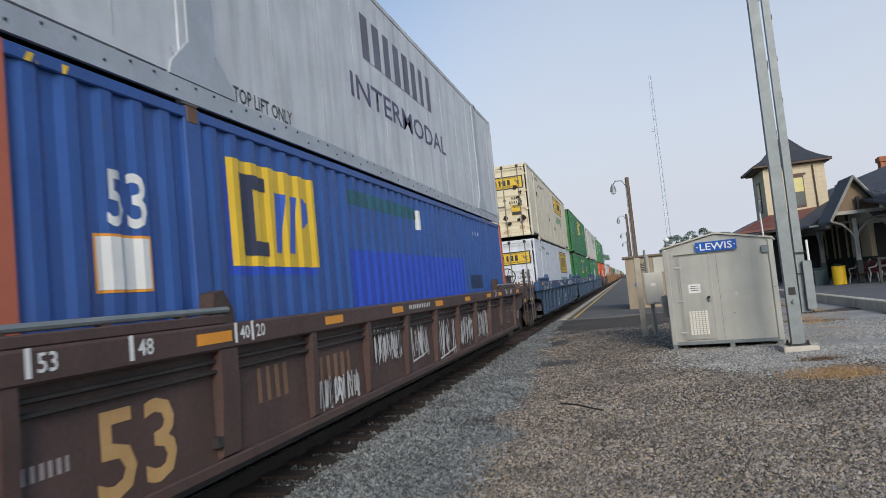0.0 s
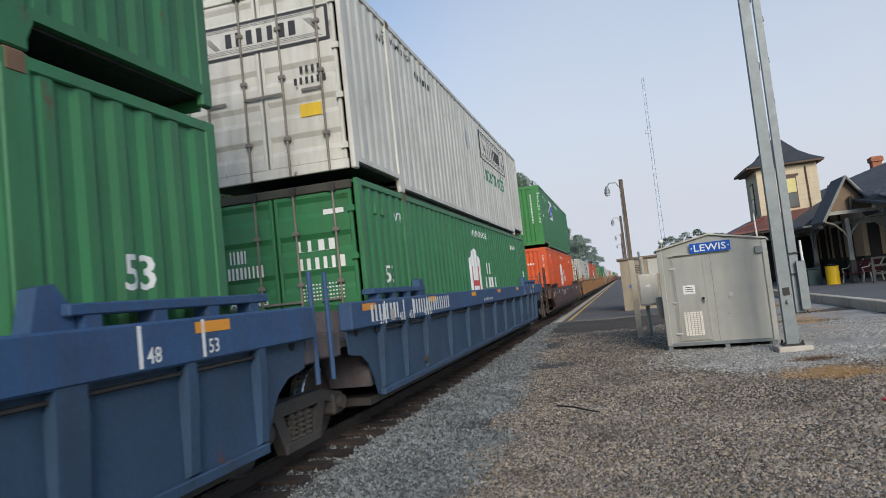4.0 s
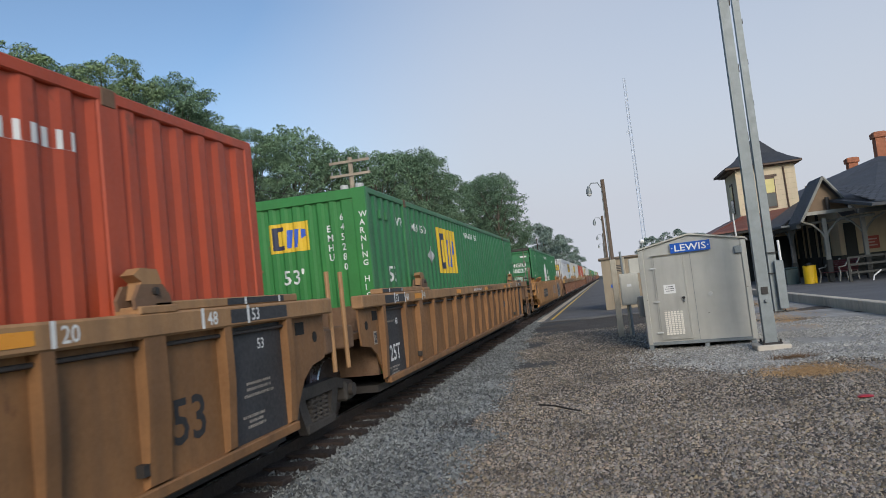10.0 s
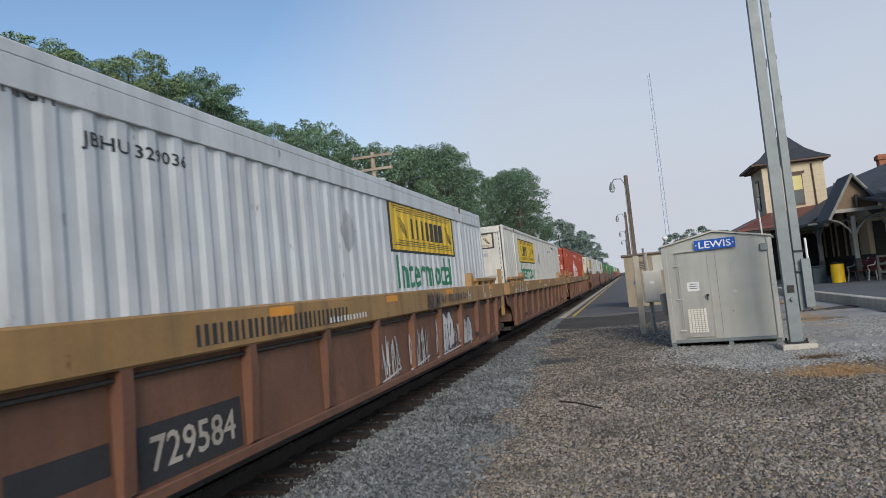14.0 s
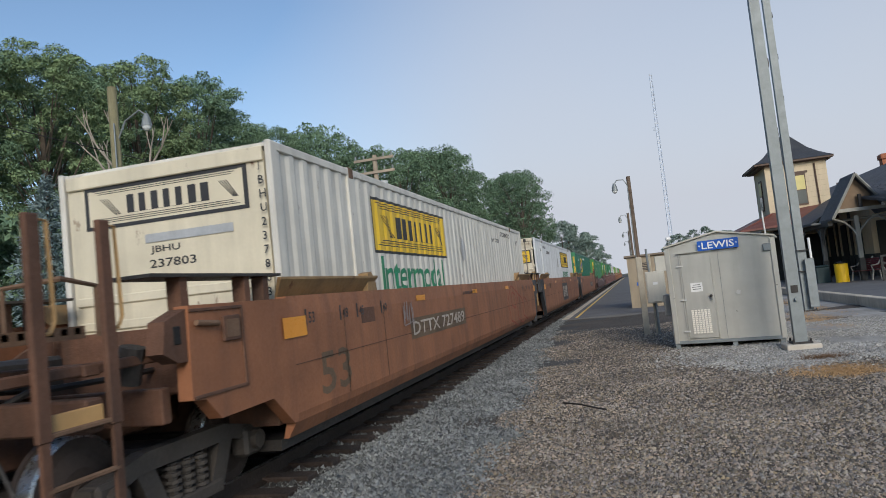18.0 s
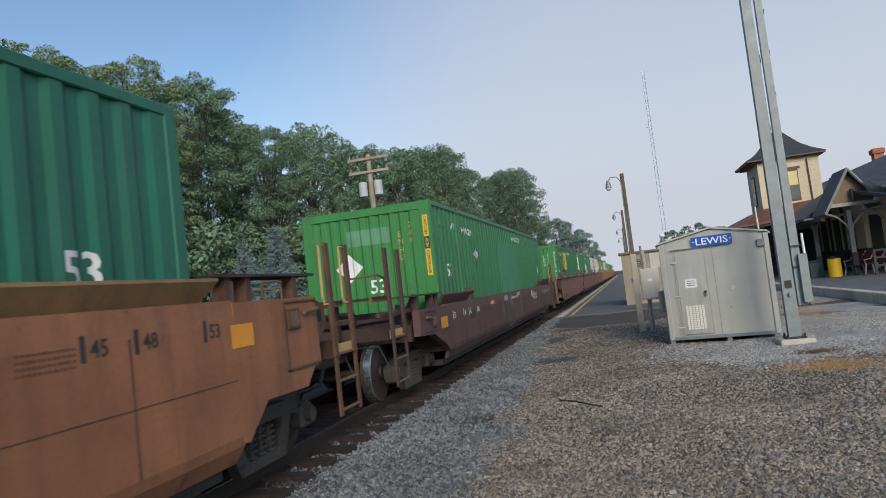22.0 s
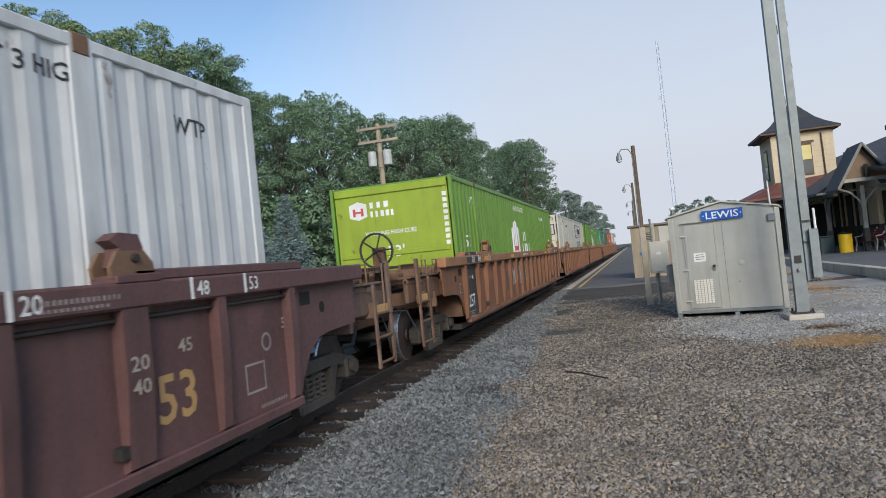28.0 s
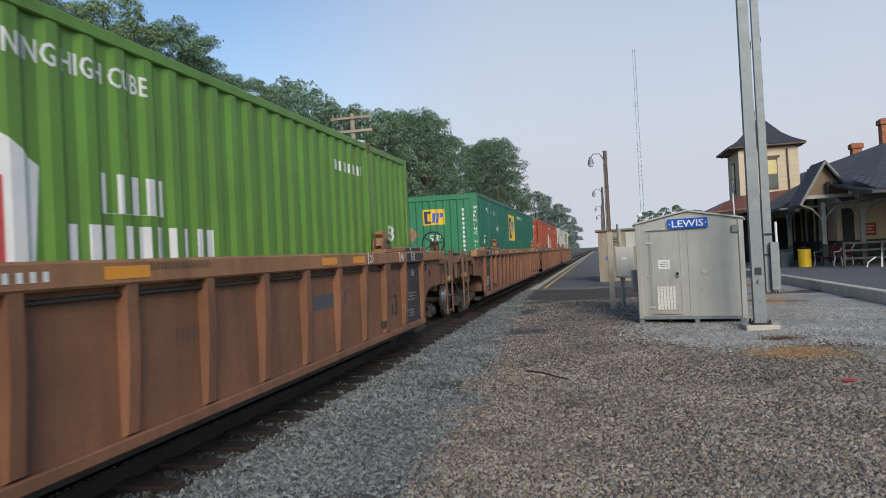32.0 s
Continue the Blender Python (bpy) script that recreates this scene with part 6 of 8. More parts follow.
scrawl(15, 1, GRAFFITI_FAINT, 7.19, 8.37, 0.49, 1.07)
scrawl(15, 1, WHITE_FAINT, 6.41, 6.74, 0.93, 1.28)
bars(15, 1, WHITE, 7.74, 8.30, 1.17, 1.26)
bars(15, 1, WHITE, 11.16, 12.28, 0.93, 1.12)
blob(15, 1, WHITE, 10.82, 11.12, 0.99, 1.25)
patch(15, 1, CREAMLBL, 5.57, 6.14, 1.11, 1.24)
tag_lines(16, GRAFFITI, 12.3, 13.02, 0.44, 1.36, 5)
tag_lines(16, GRAFFITI, 13.34, 13.9, 0.45, 1.34, 6)
car_wall(16, 1).paint("graffiti", ribbon_bm([(12.36, 1.3), (12.4, 1.05), (12.55, 0.98), (12.7, 1.12), (12.85, 1.0), (12.7, 0.85), (12.75, 0.65), (12.95, 0.5)], 0.1), GRAFFITI, lift=0.02, label="thick white spray-painted stroke")
patch(16, 1, OCHRE_FAINT, 10.39, 10.87, 0.80, 1.16)
tag_lines(16, GRAFFITI_FAINT, 11.32, 11.96, 0.5, 1.33, 4)
scrawl(16, 1, GRAFFITI_FAINT, 9.77, 10.01, 0.68, 1.15)
scrawl(16, 1, GRAFFITI, 2.31, 2.85, 0.66, 1.11)
scrawl(16, 1, GRAFFITI, 4.18, 5.16, 0.45, 1.25)
scrawl(18, 1, GRAFFITI, 8.43, 9.12, 0.63, 1.30)
scrawl(18, 1, GRAFFITI, 9.42, 10.12, 0.86, 1.28)
scrawl(18, 1, OCHRE, 10.34, 11.07, 0.76, 1.16)
scrawl(18, 1, GRAFFITI, 9.36, 10.05, 0.45, 0.68)
scrawl(18, 1, GRAFFITI, 6.51, 6.73, 1.16, 1.25)
bars(18, 0, WHITE, 9.02, 9.85, 1.48, 1.58)
for k in (16, 17, 18, 19, 20, 21):
    ink = CREAMLBL if k < 19 else BLACK_FAINT
    letters(k, 3, "20", ink, 14.03, 14.2, 1.06, 1.16)
    letters(k, 3, "40", ink, 14.03, 14.2, 0.91, 1.01)
    letters(k, 1, "45", ink, 14.62, 14.78, 1.1, 1.2)
scrawl(19, 1, GRAFFITI, 5.07, 5.72, 0.79, 1.24)
scrawl(19, 1, GRAFFITI, 6.10, 6.73, 0.76, 1.22)
scrawl(19, 1, GRAFFITI, 7.25, 7.82, 0.80, 1.22)
scrawl(19, 1, GRAFFITI, 8.37, 8.95, 0.86, 1.22)
patch(19, 1, GRAFDARK_FAINT, 4.18, 4.74, 0.69, 1.17)
scrawl(20, 1, GRAFDARK, 1.03, 1.62, 0.55, 1.19)
scrawl(20, 1, GRAFDARK, 3.14, 3.67, 0.99, 1.32)
bars(21, 0, BLACK_FAINT, 8.56, 9.35, 1.55, 1.60)
patch(21, 1, GRAFDARK, 11.56, 12.55, 0.99, 1.16)
bars(21, 1, GRAFDARK_FAINT, 8.97, 9.55, 0.98, 1.09)



def ring_mark(car, where, ink, u, v, r):
    car_wall(car, where).paint("painted_ring", ribbon_bm([(u + r * math.cos(k * math.tau / 20), v + r * math.sin(k * math.tau / 20)) for k in range(21)], 0.025), ink)


letters(0, 1, "L 72-5", OCHRE_FAINT, 14.96, 15.32, 0.95, 1.03)
frame_line(0, 1, WHITE_FAINT, 14.94, 15.39, 0.6, 0.9)
bars(0, 1, WHITE_FAINT, 15.02, 15.2, 0.78, 0.81)
patch(0, 2, OCHRE_FAINT, 15.0, 15.34, 0.67, 0.69)
for i in range(3):
    bars(0, 1, WHITE_FAINT, 15.66, 16.08, 0.95 - 0.055 * i, 0.98 - 0.055 * i)
patch(0, 1, CREAMLBL, 16.3, 16.37, 0.72, 0.86)
ring_mark(4, 1, WHITE_FAINT, 13.56, 1.06, 0.08)
for i in range(5):
    bars(4, 1, WHITE_FAINT, 14.3, 14.74, 0.95 + 0.042 * i, 0.972 + 0.042 * i)
frame_line(4, 1, WHITE_FAINT, 15.6, 16.08, 0.58, 0.86)
for i in range(5):
    bars(4, 1, WHITE_FAINT, 16.72, 17.2, 1.06 + 0.036 * i, 1.08 + 0.036 * i)
letters(4, 1, "L 73-4", WHITE_FAINT, 15.52, 15.84, 1.2, 1.25)
ring_mark(18, 1, WHITE_FAINT, 15.81, 1.02, 0.07)
frame_line(18, 1, WHITE_FAINT, 15.44, 15.75, 0.62, 0.87)
letters(18, 1, "53", CREAMLBL, 16.1, 16.24, 1.1, 1.2)
for k in (16, 17, 18):
    bars(k, 1, WHITE_FAINT, 15.64, 16.1, 0.47, 0.5)
    bars(k, 1, WHITE_FAINT, 15.8, 16.1, 0.42, 0.44)
    bars(k, 0, WHITE_FAINT, 13.38, 14.0, 1.53, 1.56)
    bars(k, 0, WHITE_FAINT, 13.38, 13.9, 1.49, 1.51)
for k in (5, 6, 7, 19, 20, 21):
    patch(k, 1, CREAMLBL, -0.62, -0.48, 0.94, 1.12)
    frame_line(k, 2, GRAFDARK, -0.6, -0.5, 0.96, 1.1, 0.035)

LOADS = [
    (0, 0, emp("blue corrugated container with red posts and a yellow device", BLUE, 2.56, "blue", lit_end_color=BLUE, posts=(0.5, 0.13, 0.07))),
    (0, 1, None),
    (1, 0, jbh("white smooth-sided container with a yellow company panel", "white smooth", (0.66, 0.69, 0.74), smooth=True, plac=0, number="JBHU 570498")),
    (1, 1, jbh("cream rust-streaked container with yellow company panel", "cream rusty", CREAM, lit_end_color=(0.68, 0.6, 0.42))),
    (2, 0, emp("green corrugated container with a yellow square device", u=7.15, plac=13.0, end="doors")),
    (2, 1, emp("dark green corrugated container stacked on a green one", GREEN_B, 7.25, "dark green", plac=13.3, end="doors")),
    (3, 0, hub("green container with a white house-shaped device", GREEN_A, "green", "doors")),
    (3, 1, jbh("off-white container stacked on a green one", "off white", (0.6, 0.58, 0.52), field=paint("off white panel", (0.6, 0.58, 0.52)))),
    (4, 0, hub("orange container with white device and warning letters", ORANGES, "orange", "wall", True, TANINK)),
    (4, 1, emp("green container with a white square device, stacked high", GREEN_B, 4.0, "dark green", field=WHITE)),
    (5, 0, jbh("off-white container with closed doors and lock rods", "off white", (0.6, 0.58, 0.52), field=paint("off white panel", (0.6, 0.58, 0.52)), number="JBHU 272355")),
    (6, 0, hub("red corrugated container with warning letters", REDS, "red", "wall", False, TANINK, (0.42, 0.075, 0.035))),
    (7, 0, emp("green container with yellow device beside tan car", number="EMHU 645280")),
    (8, 0, hub("green container with panelled doors in a yellow car", GREEN_A, "green", "doors", number="HGIU 500274")),
    (9, 0, jbh("bright white container with a yellow company panel", cap=0.3, number="JBHU 329036")),
    (10, 0, jbh("cream container with a yellow panel near its head", "cream", (0.62, 0.6, 0.54), "panel", 2.7)),
    (11, 0, hub("red container with panelled doors and white letters", REDS, "red", "doors", False, TANINK, (0.5, 0.09, 0.04), 6.0, "HGIU 612412")),
    (12, 0, jbh("white container with a sun-warmed end colour in an orange-brown car", "cream", (0.62, 0.6, 0.54), "panel", 2.7, lit_end_color=(0.64, 0.58, 0.44), number="JBHU 237803")),
    (13, 0, jbh("white container with doors and yellow company panel", "chalk white", CHALK, lit_end_color=(0.6, 0.54, 0.42))),
    (14, 0, emp("teal green container with a yellow square device", TEAL, 4.35, "teal", lit_end_color=(0.03, 0.2, 0.09), endmark=False, number="EMHU 2765")),
    (15, 0, emp("green container with hazard stripes and pale patch", GREEN_A, 20.0, "green", endmark=False, number="EMHU 249")),
    (16, 0, emp("green container with yellow devices and a brown placard", u=4.45, number="EMHU 2739")),
    (17, 0, hub("bright green container with house-shaped device", (0.03, 0.2, 0.07), "bright green", lit_end_color=(0.07, 0.3, 0.06))),
    (18, 0, jbh("white container with a yellow panel near its head", "chalk white", CHALK, "panel", 2.7, plac=9.6)),
    (19, 0, hub("lime green container with house-shaped device", (0.14, 0.28, 0.035), "lime", lit_end_color=(0.28, 0.38, 0.03))),
    (20, 0, jbh("weathered white container with black-outlined panel", "aged white", (0.56, 0.545, 0.47), field=paint("off white panel", (0.6, 0.58, 0.52)), lit_end_color=(0.62, 0.58, 0.47))),
    (21, 0, hub("lime green container with panelled doors", (0.12, 0.26, 0.035), "lime dark", "doors", lit_end_color=(0.17, 0.33, 0.03))),
    (22, 0, emp("green container with hazard stripes on its head", TEAL, 6.7, "teal", lit_end_color=(0.03, 0.22, 0.08))),
    (23, 0, hub("orange container far down the train", (0.42, 0.08, 0.03), "orange far", "doors")),
    (24, 0, jbh("cream container at the train's tail", "cream", (0.62, 0.6, 0.54))),
]
prime, side, front = container((0.55, 0.57, 0.6), "silver sheet", "silver sheet-sided container with dark lettering stacked on blue", "wall", True, posts=(0.5, 0.5, 0.5))
side.paint("word", text_bm("INTERMODAL", 0.36, 5.0), mat("dull violet lettering", (0.09, 0.08, 0.15), vary=0.2, bump=0), 5.72, 1.02)
side.paint("painted_logo", bars_bm(6.3, 10.1, 1.72, 2.4, 8, 0.3, 4), mat("grey-violet lettering", (0.12, 0.12, 0.16), vary=0.25, bump=0), label="dark painted company name as bars")
side.paint("mark", text_bm("TOP LIFT ONLY", 0.15, 1.15), BLACK, 2.74, 0.21)
SILVER = mat("silver post", (0.42, 0.45, 0.49), metal=0.3, vary=0.15)
for y in (2.06, LENGTH - 2.45):
    part("stacking_arm", box(WIDTH / 2 - 0.02, WIDTH / 2 + 0.016, y, y + 0.38, 0.45, HEIGHT - 0.105, bevel=0.006), SILVER, prime, "silver flared stacking arm")
    part("arm_foot", prism(bmesh.new(), [(y - 0.28, 0.195), (y + 0.66, 0.195), (y + 0.62, 0.3), (y + 0.4, 0.52), (y - 0.02, 0.52), (y - 0.24, 0.3)], "x", WIDTH / 2 - 0.02, WIDTH / 2 + 0.02), SILVER, prime)
part("rivet_rail", box(WIDTH / 2 - 0.02, WIDTH / 2 + 0.012, 0.15, LENGTH - 0.15, 0.012, 0.19), SILVER, prime)
rivet = finish("rivet", rod(bmesh.new(), (0, 0, 0), (0.012, 0, 0), 0.012, 6), STEEL_DARK)
for i in range(60):
    part("rivet", rivet, None, prime).matrix_basis = pose(WIDTH / 2 + 0.01, 0.3 + i * 0.26, 0.15 if i % 3 else 0.08)
LOADS[1] = (0, 1, prime)
for car, level, ob in LOADS:
    rolls(ob, PLACES[car], RAIL + FLOOR + level * (HEIGHT + 0.022))

# ---- signal shed and its poles ----
shed = thing("signal_shed", "unpainted aluminium equipment shed on skids with blue name sign", "equipment shed", at=pose(0.81, 15.74, 0, 0, 0, -12.3))
DARK = mat("dark gap", (0.012, 0.012, 0.012), rough=0.9, vary=0.1, bump=0)
SW, SD, SE, SA = 2.09, 1.9, 2.2, 2.4  # width, depth, eaves, apex
bm = prism(bmesh.new(), [(0.0, 0.14), (SW, 0.14), (SW, SE), (SW / 2, SA), (0.0, SE)], "y", 0.012, SD)
part("body", bm, SHEDMETAL, shed)
part("roof_sheet", prism(bmesh.new(), [(-0.05, SE - 0.005), (SW / 2, SA + 0.012), (SW + 0.05, SE - 0.005), (SW + 0.05, SE + 0.03), (SW / 2, SA + 0.045), (-0.05, SE + 0.03)], "y", -0.05, SD + 0.05), mat("pale roof sheet", (0.5, 0.48, 0.41), rough=0.5, metal=0.25, vary=0.15), shed)
part("bottom_frame", box(-0.01, SW + 0.01, -0.015, SD, 0.1, 0.17, bevel=0.008), GALV, shed)
for x in (0.0, SW):
    part("corner_trim", box(x - 0.05, x + 0.05, -0.02, 0.06, 0.12, SE - 0.02, bevel=0.008), SHEDMETAL, shed)
for x in (-0.04, SW / 2 + 0.06, SW - 0.08):
    part("foot", box(x, x + 0.09, 0.0, 0.1, 0.0, 0.12), GALV, shed)
    part("foot", box(x, x + 0.09, SD - 0.15, SD - 0.05, 0.0, 0.12), GALV, shed)
part("wall_seam", box(1.02, 1.026, 0.004, 0.014, 0.18, 2.0), GALV, shed)
door = part("door", box(0.26, 0.86, -0.022, 0.012, 0.21, 2.0, bevel=0.006), SHEDMETAL, shed, "plain aluminium shed door")
part("door_frame", box(0.225, 0.255, -0.012, 0.012, 0.19, 2.04), SHEDMETAL, shed)
part("door_frame", box(0.865, 0.895, -0.012, 0.012, 0.19, 2.04), SHEDMETAL, shed)
part("drip_cap", box(0.2, 0.92, -0.06, 0.012, 2.04, 2.06), SHEDMETAL, shed)
for z in (0.35, 1.02, 1.75):
    part("hinge", box(0.17, 0.3, -0.036, -0.02, z, z + 0.035, bevel=0.006), mat("pale hinge", (0.6, 0.6, 0.58), metal=0.4), shed)
part("vent_frame", box(0.35, 0.75, -0.028, -0.02, 0.3, 0.84), SHEDMETAL, door)
slat = finish("vent_slat", box(0, 0.05, -0.036, -0.026, 0, 0.034, bevel=0.006), mat("white vent slat", (0.78, 0.74, 0.66), rough=0.5))
for i in range(6):
    for j in range(12):
        part("vent_slat", slat, None, door).matrix_basis = pose(0.362 + i * 0.065, 0, 0.315 + j * 0.0425)
part("notice", box(0.41, 0.65, -0.028, -0.021, 1.2, 1.39), WHITE, door, "small white paper notice")
for i, (a, b) in enumerate(((0.46, 0.6), (0.44, 0.62), (0.45, 0.61))):
    part("notice_line", box(a, b, -0.031, -0.027, 1.34 - i * 0.045, 1.352 - i * 0.045), BLACK, door)
part("handle", rod(bmesh.new(), (0.8, -0.03, 1.09), (0.8, -0.08, 1.09), 0.03, 12), STEEL_DARK, door)
part("padlock", box(0.785, 0.825, -0.07, -0.03, 1.0, 1.06, bevel=0.01), GALV, door)
part("knob_cover", rod(bmesh.new(), (1.34, 0.01, 1.12), (1.34, -0.03, 1.12), 0.045, 14), mat("pale hinge", (0.6, 0.6, 0.58)), shed)
sgn = part("name_sign", prism(bmesh.new(), rect(0.65, 1.46, 2.05, 2.26), "y", -0.075, -0.06), mat("blue enamel sign", (0.01, 0.09, 0.42), rough=0.35, vary=0.08, bump=0), shed, "blue enamel sign with white letters")
w = Wall(shed, 0.075, None, "y")
w.paint("sign_letters", text_bm("LEWIS", 0.145, 0.64), WHITE, 0.74, 2.082)
for u in (0.69, 1.42):
    w.paint("sign_dot", poly_bm([(u + 0.014 * math.cos(a * 0.785), 2.155 + 0.014 * math.sin(a * 0.785)) for a in range(8)]), WHITE)
part("whip_mast", rod(bmesh.new(), (1.98, 0.3, 2.0), (1.96, 0.3, 2.75), 0.018), mat("pale conduit", (0.55, 0.55, 0.53), metal=0.3), shed)
part("mast_base", box(1.9, 2.06, -0.05, 0.05, 1.9, 2.06, bevel=0.02), GALV, shed)
part("gps_mast", rod(bmesh.new(), (0.06, 0.1, 2.0), (0.05, 0.1, 2.36), 0.02), GALV, shed)
bm = bmesh.new()
bmesh.ops.create_uvsphere(bm, u_segments=12, v_segments=8, radius=0.06, matrix=Matrix.Translation((0.05, 0.1, 2.4)) @ Matrix.Diagonal((1, 1, 0.8, 1)))
part("gps_dome", bm, WHITE, shed)
for i, x in enumerate((-0.06, -0.1, -0.14, -0.19)):
    part("conduit", rod(bmesh.new(), (x, 0.25 + 0.2 * i, 0.0), (x, 0.25 + 0.2 * i, 0.75), 0.024), mat("pale conduit", (0.55, 0.55, 0.53), metal=0.3), shed)
part("junction_box", box(-0.24, -0.03, 0.3, 0.75, 0.72, 1.18, bevel=0.015), mat("grey enclosure", (0.3, 0.29, 0.26), rough=0.6), shed)
for i in range(3):
    part("side_rib", box(-0.02, 0.0, 0.5 + i * 0.7, 0.54 + i * 0.7, 0.2, 2.0), SHEDMETAL, shed)


def meter_cabinet(x, y):
    ob = thing("meter_cabinet", "cream steel meter cabinet on two timber posts", "utility cabinet", at=pose(x, y, 0))
    cream = mat("cream enclosure", (0.52, 0.5, 0.43), rough=0.55, vary=0.1, grime=0.2)
    part("cabinet", box(0.0, 0.5, 0, 0.3, 0.86, 1.72, bevel=0.015), cream, ob)
    part("cabinet_door", box(0.03, 0.47, -0.015, 0.0, 0.9, 1.68, bevel=0.006), cream, ob)
    part("label_plate", box(0.18, 0.3, -0.02, -0.014, 1.36, 1.43), WHITE, ob)
    wood = mat("weathered grey post", (0.46, 0.41, 0.32), rough=0.9, vary=0.25, bump=0.3)
    part("post", box(-0.2, -0.04, 0.08, 0.22, 0.0, 2.15, bevel=0.012), wood, ob)
    part("post", box(0.12, 0.2, 0.3, 0.38, 0.0, 2.2, bevel=0.012), wood, ob)
    part("conduit", rod(bmesh.new(), (0.2, 0.12, 0.0), (0.2, 0.12, 0.9), 0.035), GALV, ob)
    part("conduit", rod(bmesh.new(), (0.12, 0.12, 1.7), (0.1, 0.12, 2.35), 0.03), GALV, ob)
    part("upper_box", box(0.3, 0.62, 0.2, 0.42, 1.7, 2.12, bevel=0.015), cream, ob)
    return ob


meter_cabinet(0.38, 19.6)


def steel_mast(x, y, top, w, base, label, cone):
    ob = thing("signal_mast", label, "steel mast", "galvanised masts", at=pose(x, y, 0))
    bm = prism(bmesh.new(), [(-w / 2, -w / 2), (w / 2, -w / 2), (w / 2, w / 2), (-w / 2, w / 2)], "z", base, top)
    for v in bm.verts:
        if v.co.z > 1 and v.co.x > 0:
            v.co.x -= 0.26 * w  # it tapers upwards on one side
    part("shaft", bm, GALV, ob)
    part("flange", box(-w / 2 - 0.012, -w / 2 + 0.05, -w / 2 - 0.012, -w / 2, base, top), GALV, ob)
    part("base_plate", box(-w * 0.85, w * 0.85, -w * 0.85, w * 0.85, base - 0.03, base + 0.005, bevel=0.01), STEEL_DARK, ob)
    for a in (-1, 1):
        for b in (-1, 1):
            part("anchor_bolt", rod(bmesh.new(), (a * w * 0.7, b * w * 0.7, base), (a * w * 0.7, b * w * 0.7, base + 0.06), 0.02, 6), STEEL_DARK, ob)
    if cone:
        part("footing", box(-0.3, 0.3, -0.28, 0.28, -0.05, base - 0.028, bevel=0.02), mat("pale concrete", (0.5, 0.45, 0.38), rough=0.9, vary=0.15, bump=0.3), ob)
        part("id_plate", box(-0.07, 0.05, -w / 2 - 0.024, -w / 2 - 0.014, 1.06, 1.2), STEEL_DARK, ob)
        part("lock_knob", rod(bmesh.new(), (0, -w / 2 - 0.01, 0.94), (0, -w / 2 - 0.06, 0.94), 0.035, 10), GALV, ob)
    for z in np.arange(base + 1.2, top, 1.35):
        part("step_clip", box(w / 2 - 0.06, w / 2 + 0.0, -0.03, 0.03, z, z + 0.16), STEEL_DARK, ob)
    return ob


steel_mast(2.913, 14.25, 9.0, 0.21, 0.14, "tall square galvanised steel mast on a concrete footing", True)
steel_mast(5.175, 23.6, 13.5, 0.245, 0.03, "second galvanised steel mast behind the shed", False)
relay = thing("relay_box", "grey steel relay box strapped to a mast", "junction box", at=pose(5.3, 23.4, 0.12))
part("case", box(-0.12, 0.14, -0.1, 0.0, 0.0, 1.5, bevel=0.01), GALV, relay)
for z in (1.1, 1.75):
    part("strap", box(-0.3, 0.06, -0.02, 0.05, z, z + 0.03), STEEL_DARK, relay)
post = thing("bollard_post", "slim white painted steel post beside the mast", "post", at=pose(7.02, 30.4, 0.3))
part("shaft", rod(bmesh.new(), (0, 0, 0), (-0.02, 0, 2.1), 0.05), WHITE, post)


# ---- passenger platform, lamp posts and tan building ----
ASPHALT = mat("worn grey asphalt", (0.12, 0.12, 0.122), rough=0.9, vary=0.18, scale=0.6, fine=40, bump=0.4, bump_scale=60)
CONCRETE = mat("aged concrete kerb", (0.55, 0.48, 0.38), rough=0.9, vary=0.2, scale=0.8, fine=20, grime=0.25, bump=0.3)
plat = thing("track_platform", "low asphalt passenger platform with a yellow edge line", "platform", kind="structure", at=pose(0, 30.0, 0))
part("deck", box(-2.75, 2.5, 0, 260, -0.1, 0.06), ASPHALT, plat)
part("edge_strip", box(-3.05, -2.75, 0, 260, -0.1, 0.063), CONCRETE, plat)
part("yellow_line", box(-2.52, -2.4, 0.3, 260, 0.06, 0.064), YELLOW, plat)
part("end_kerb", box(-3.05, 2.5, -0.16, 0, -0.1, 0.05, bevel=0.015), ASPHALT, plat)


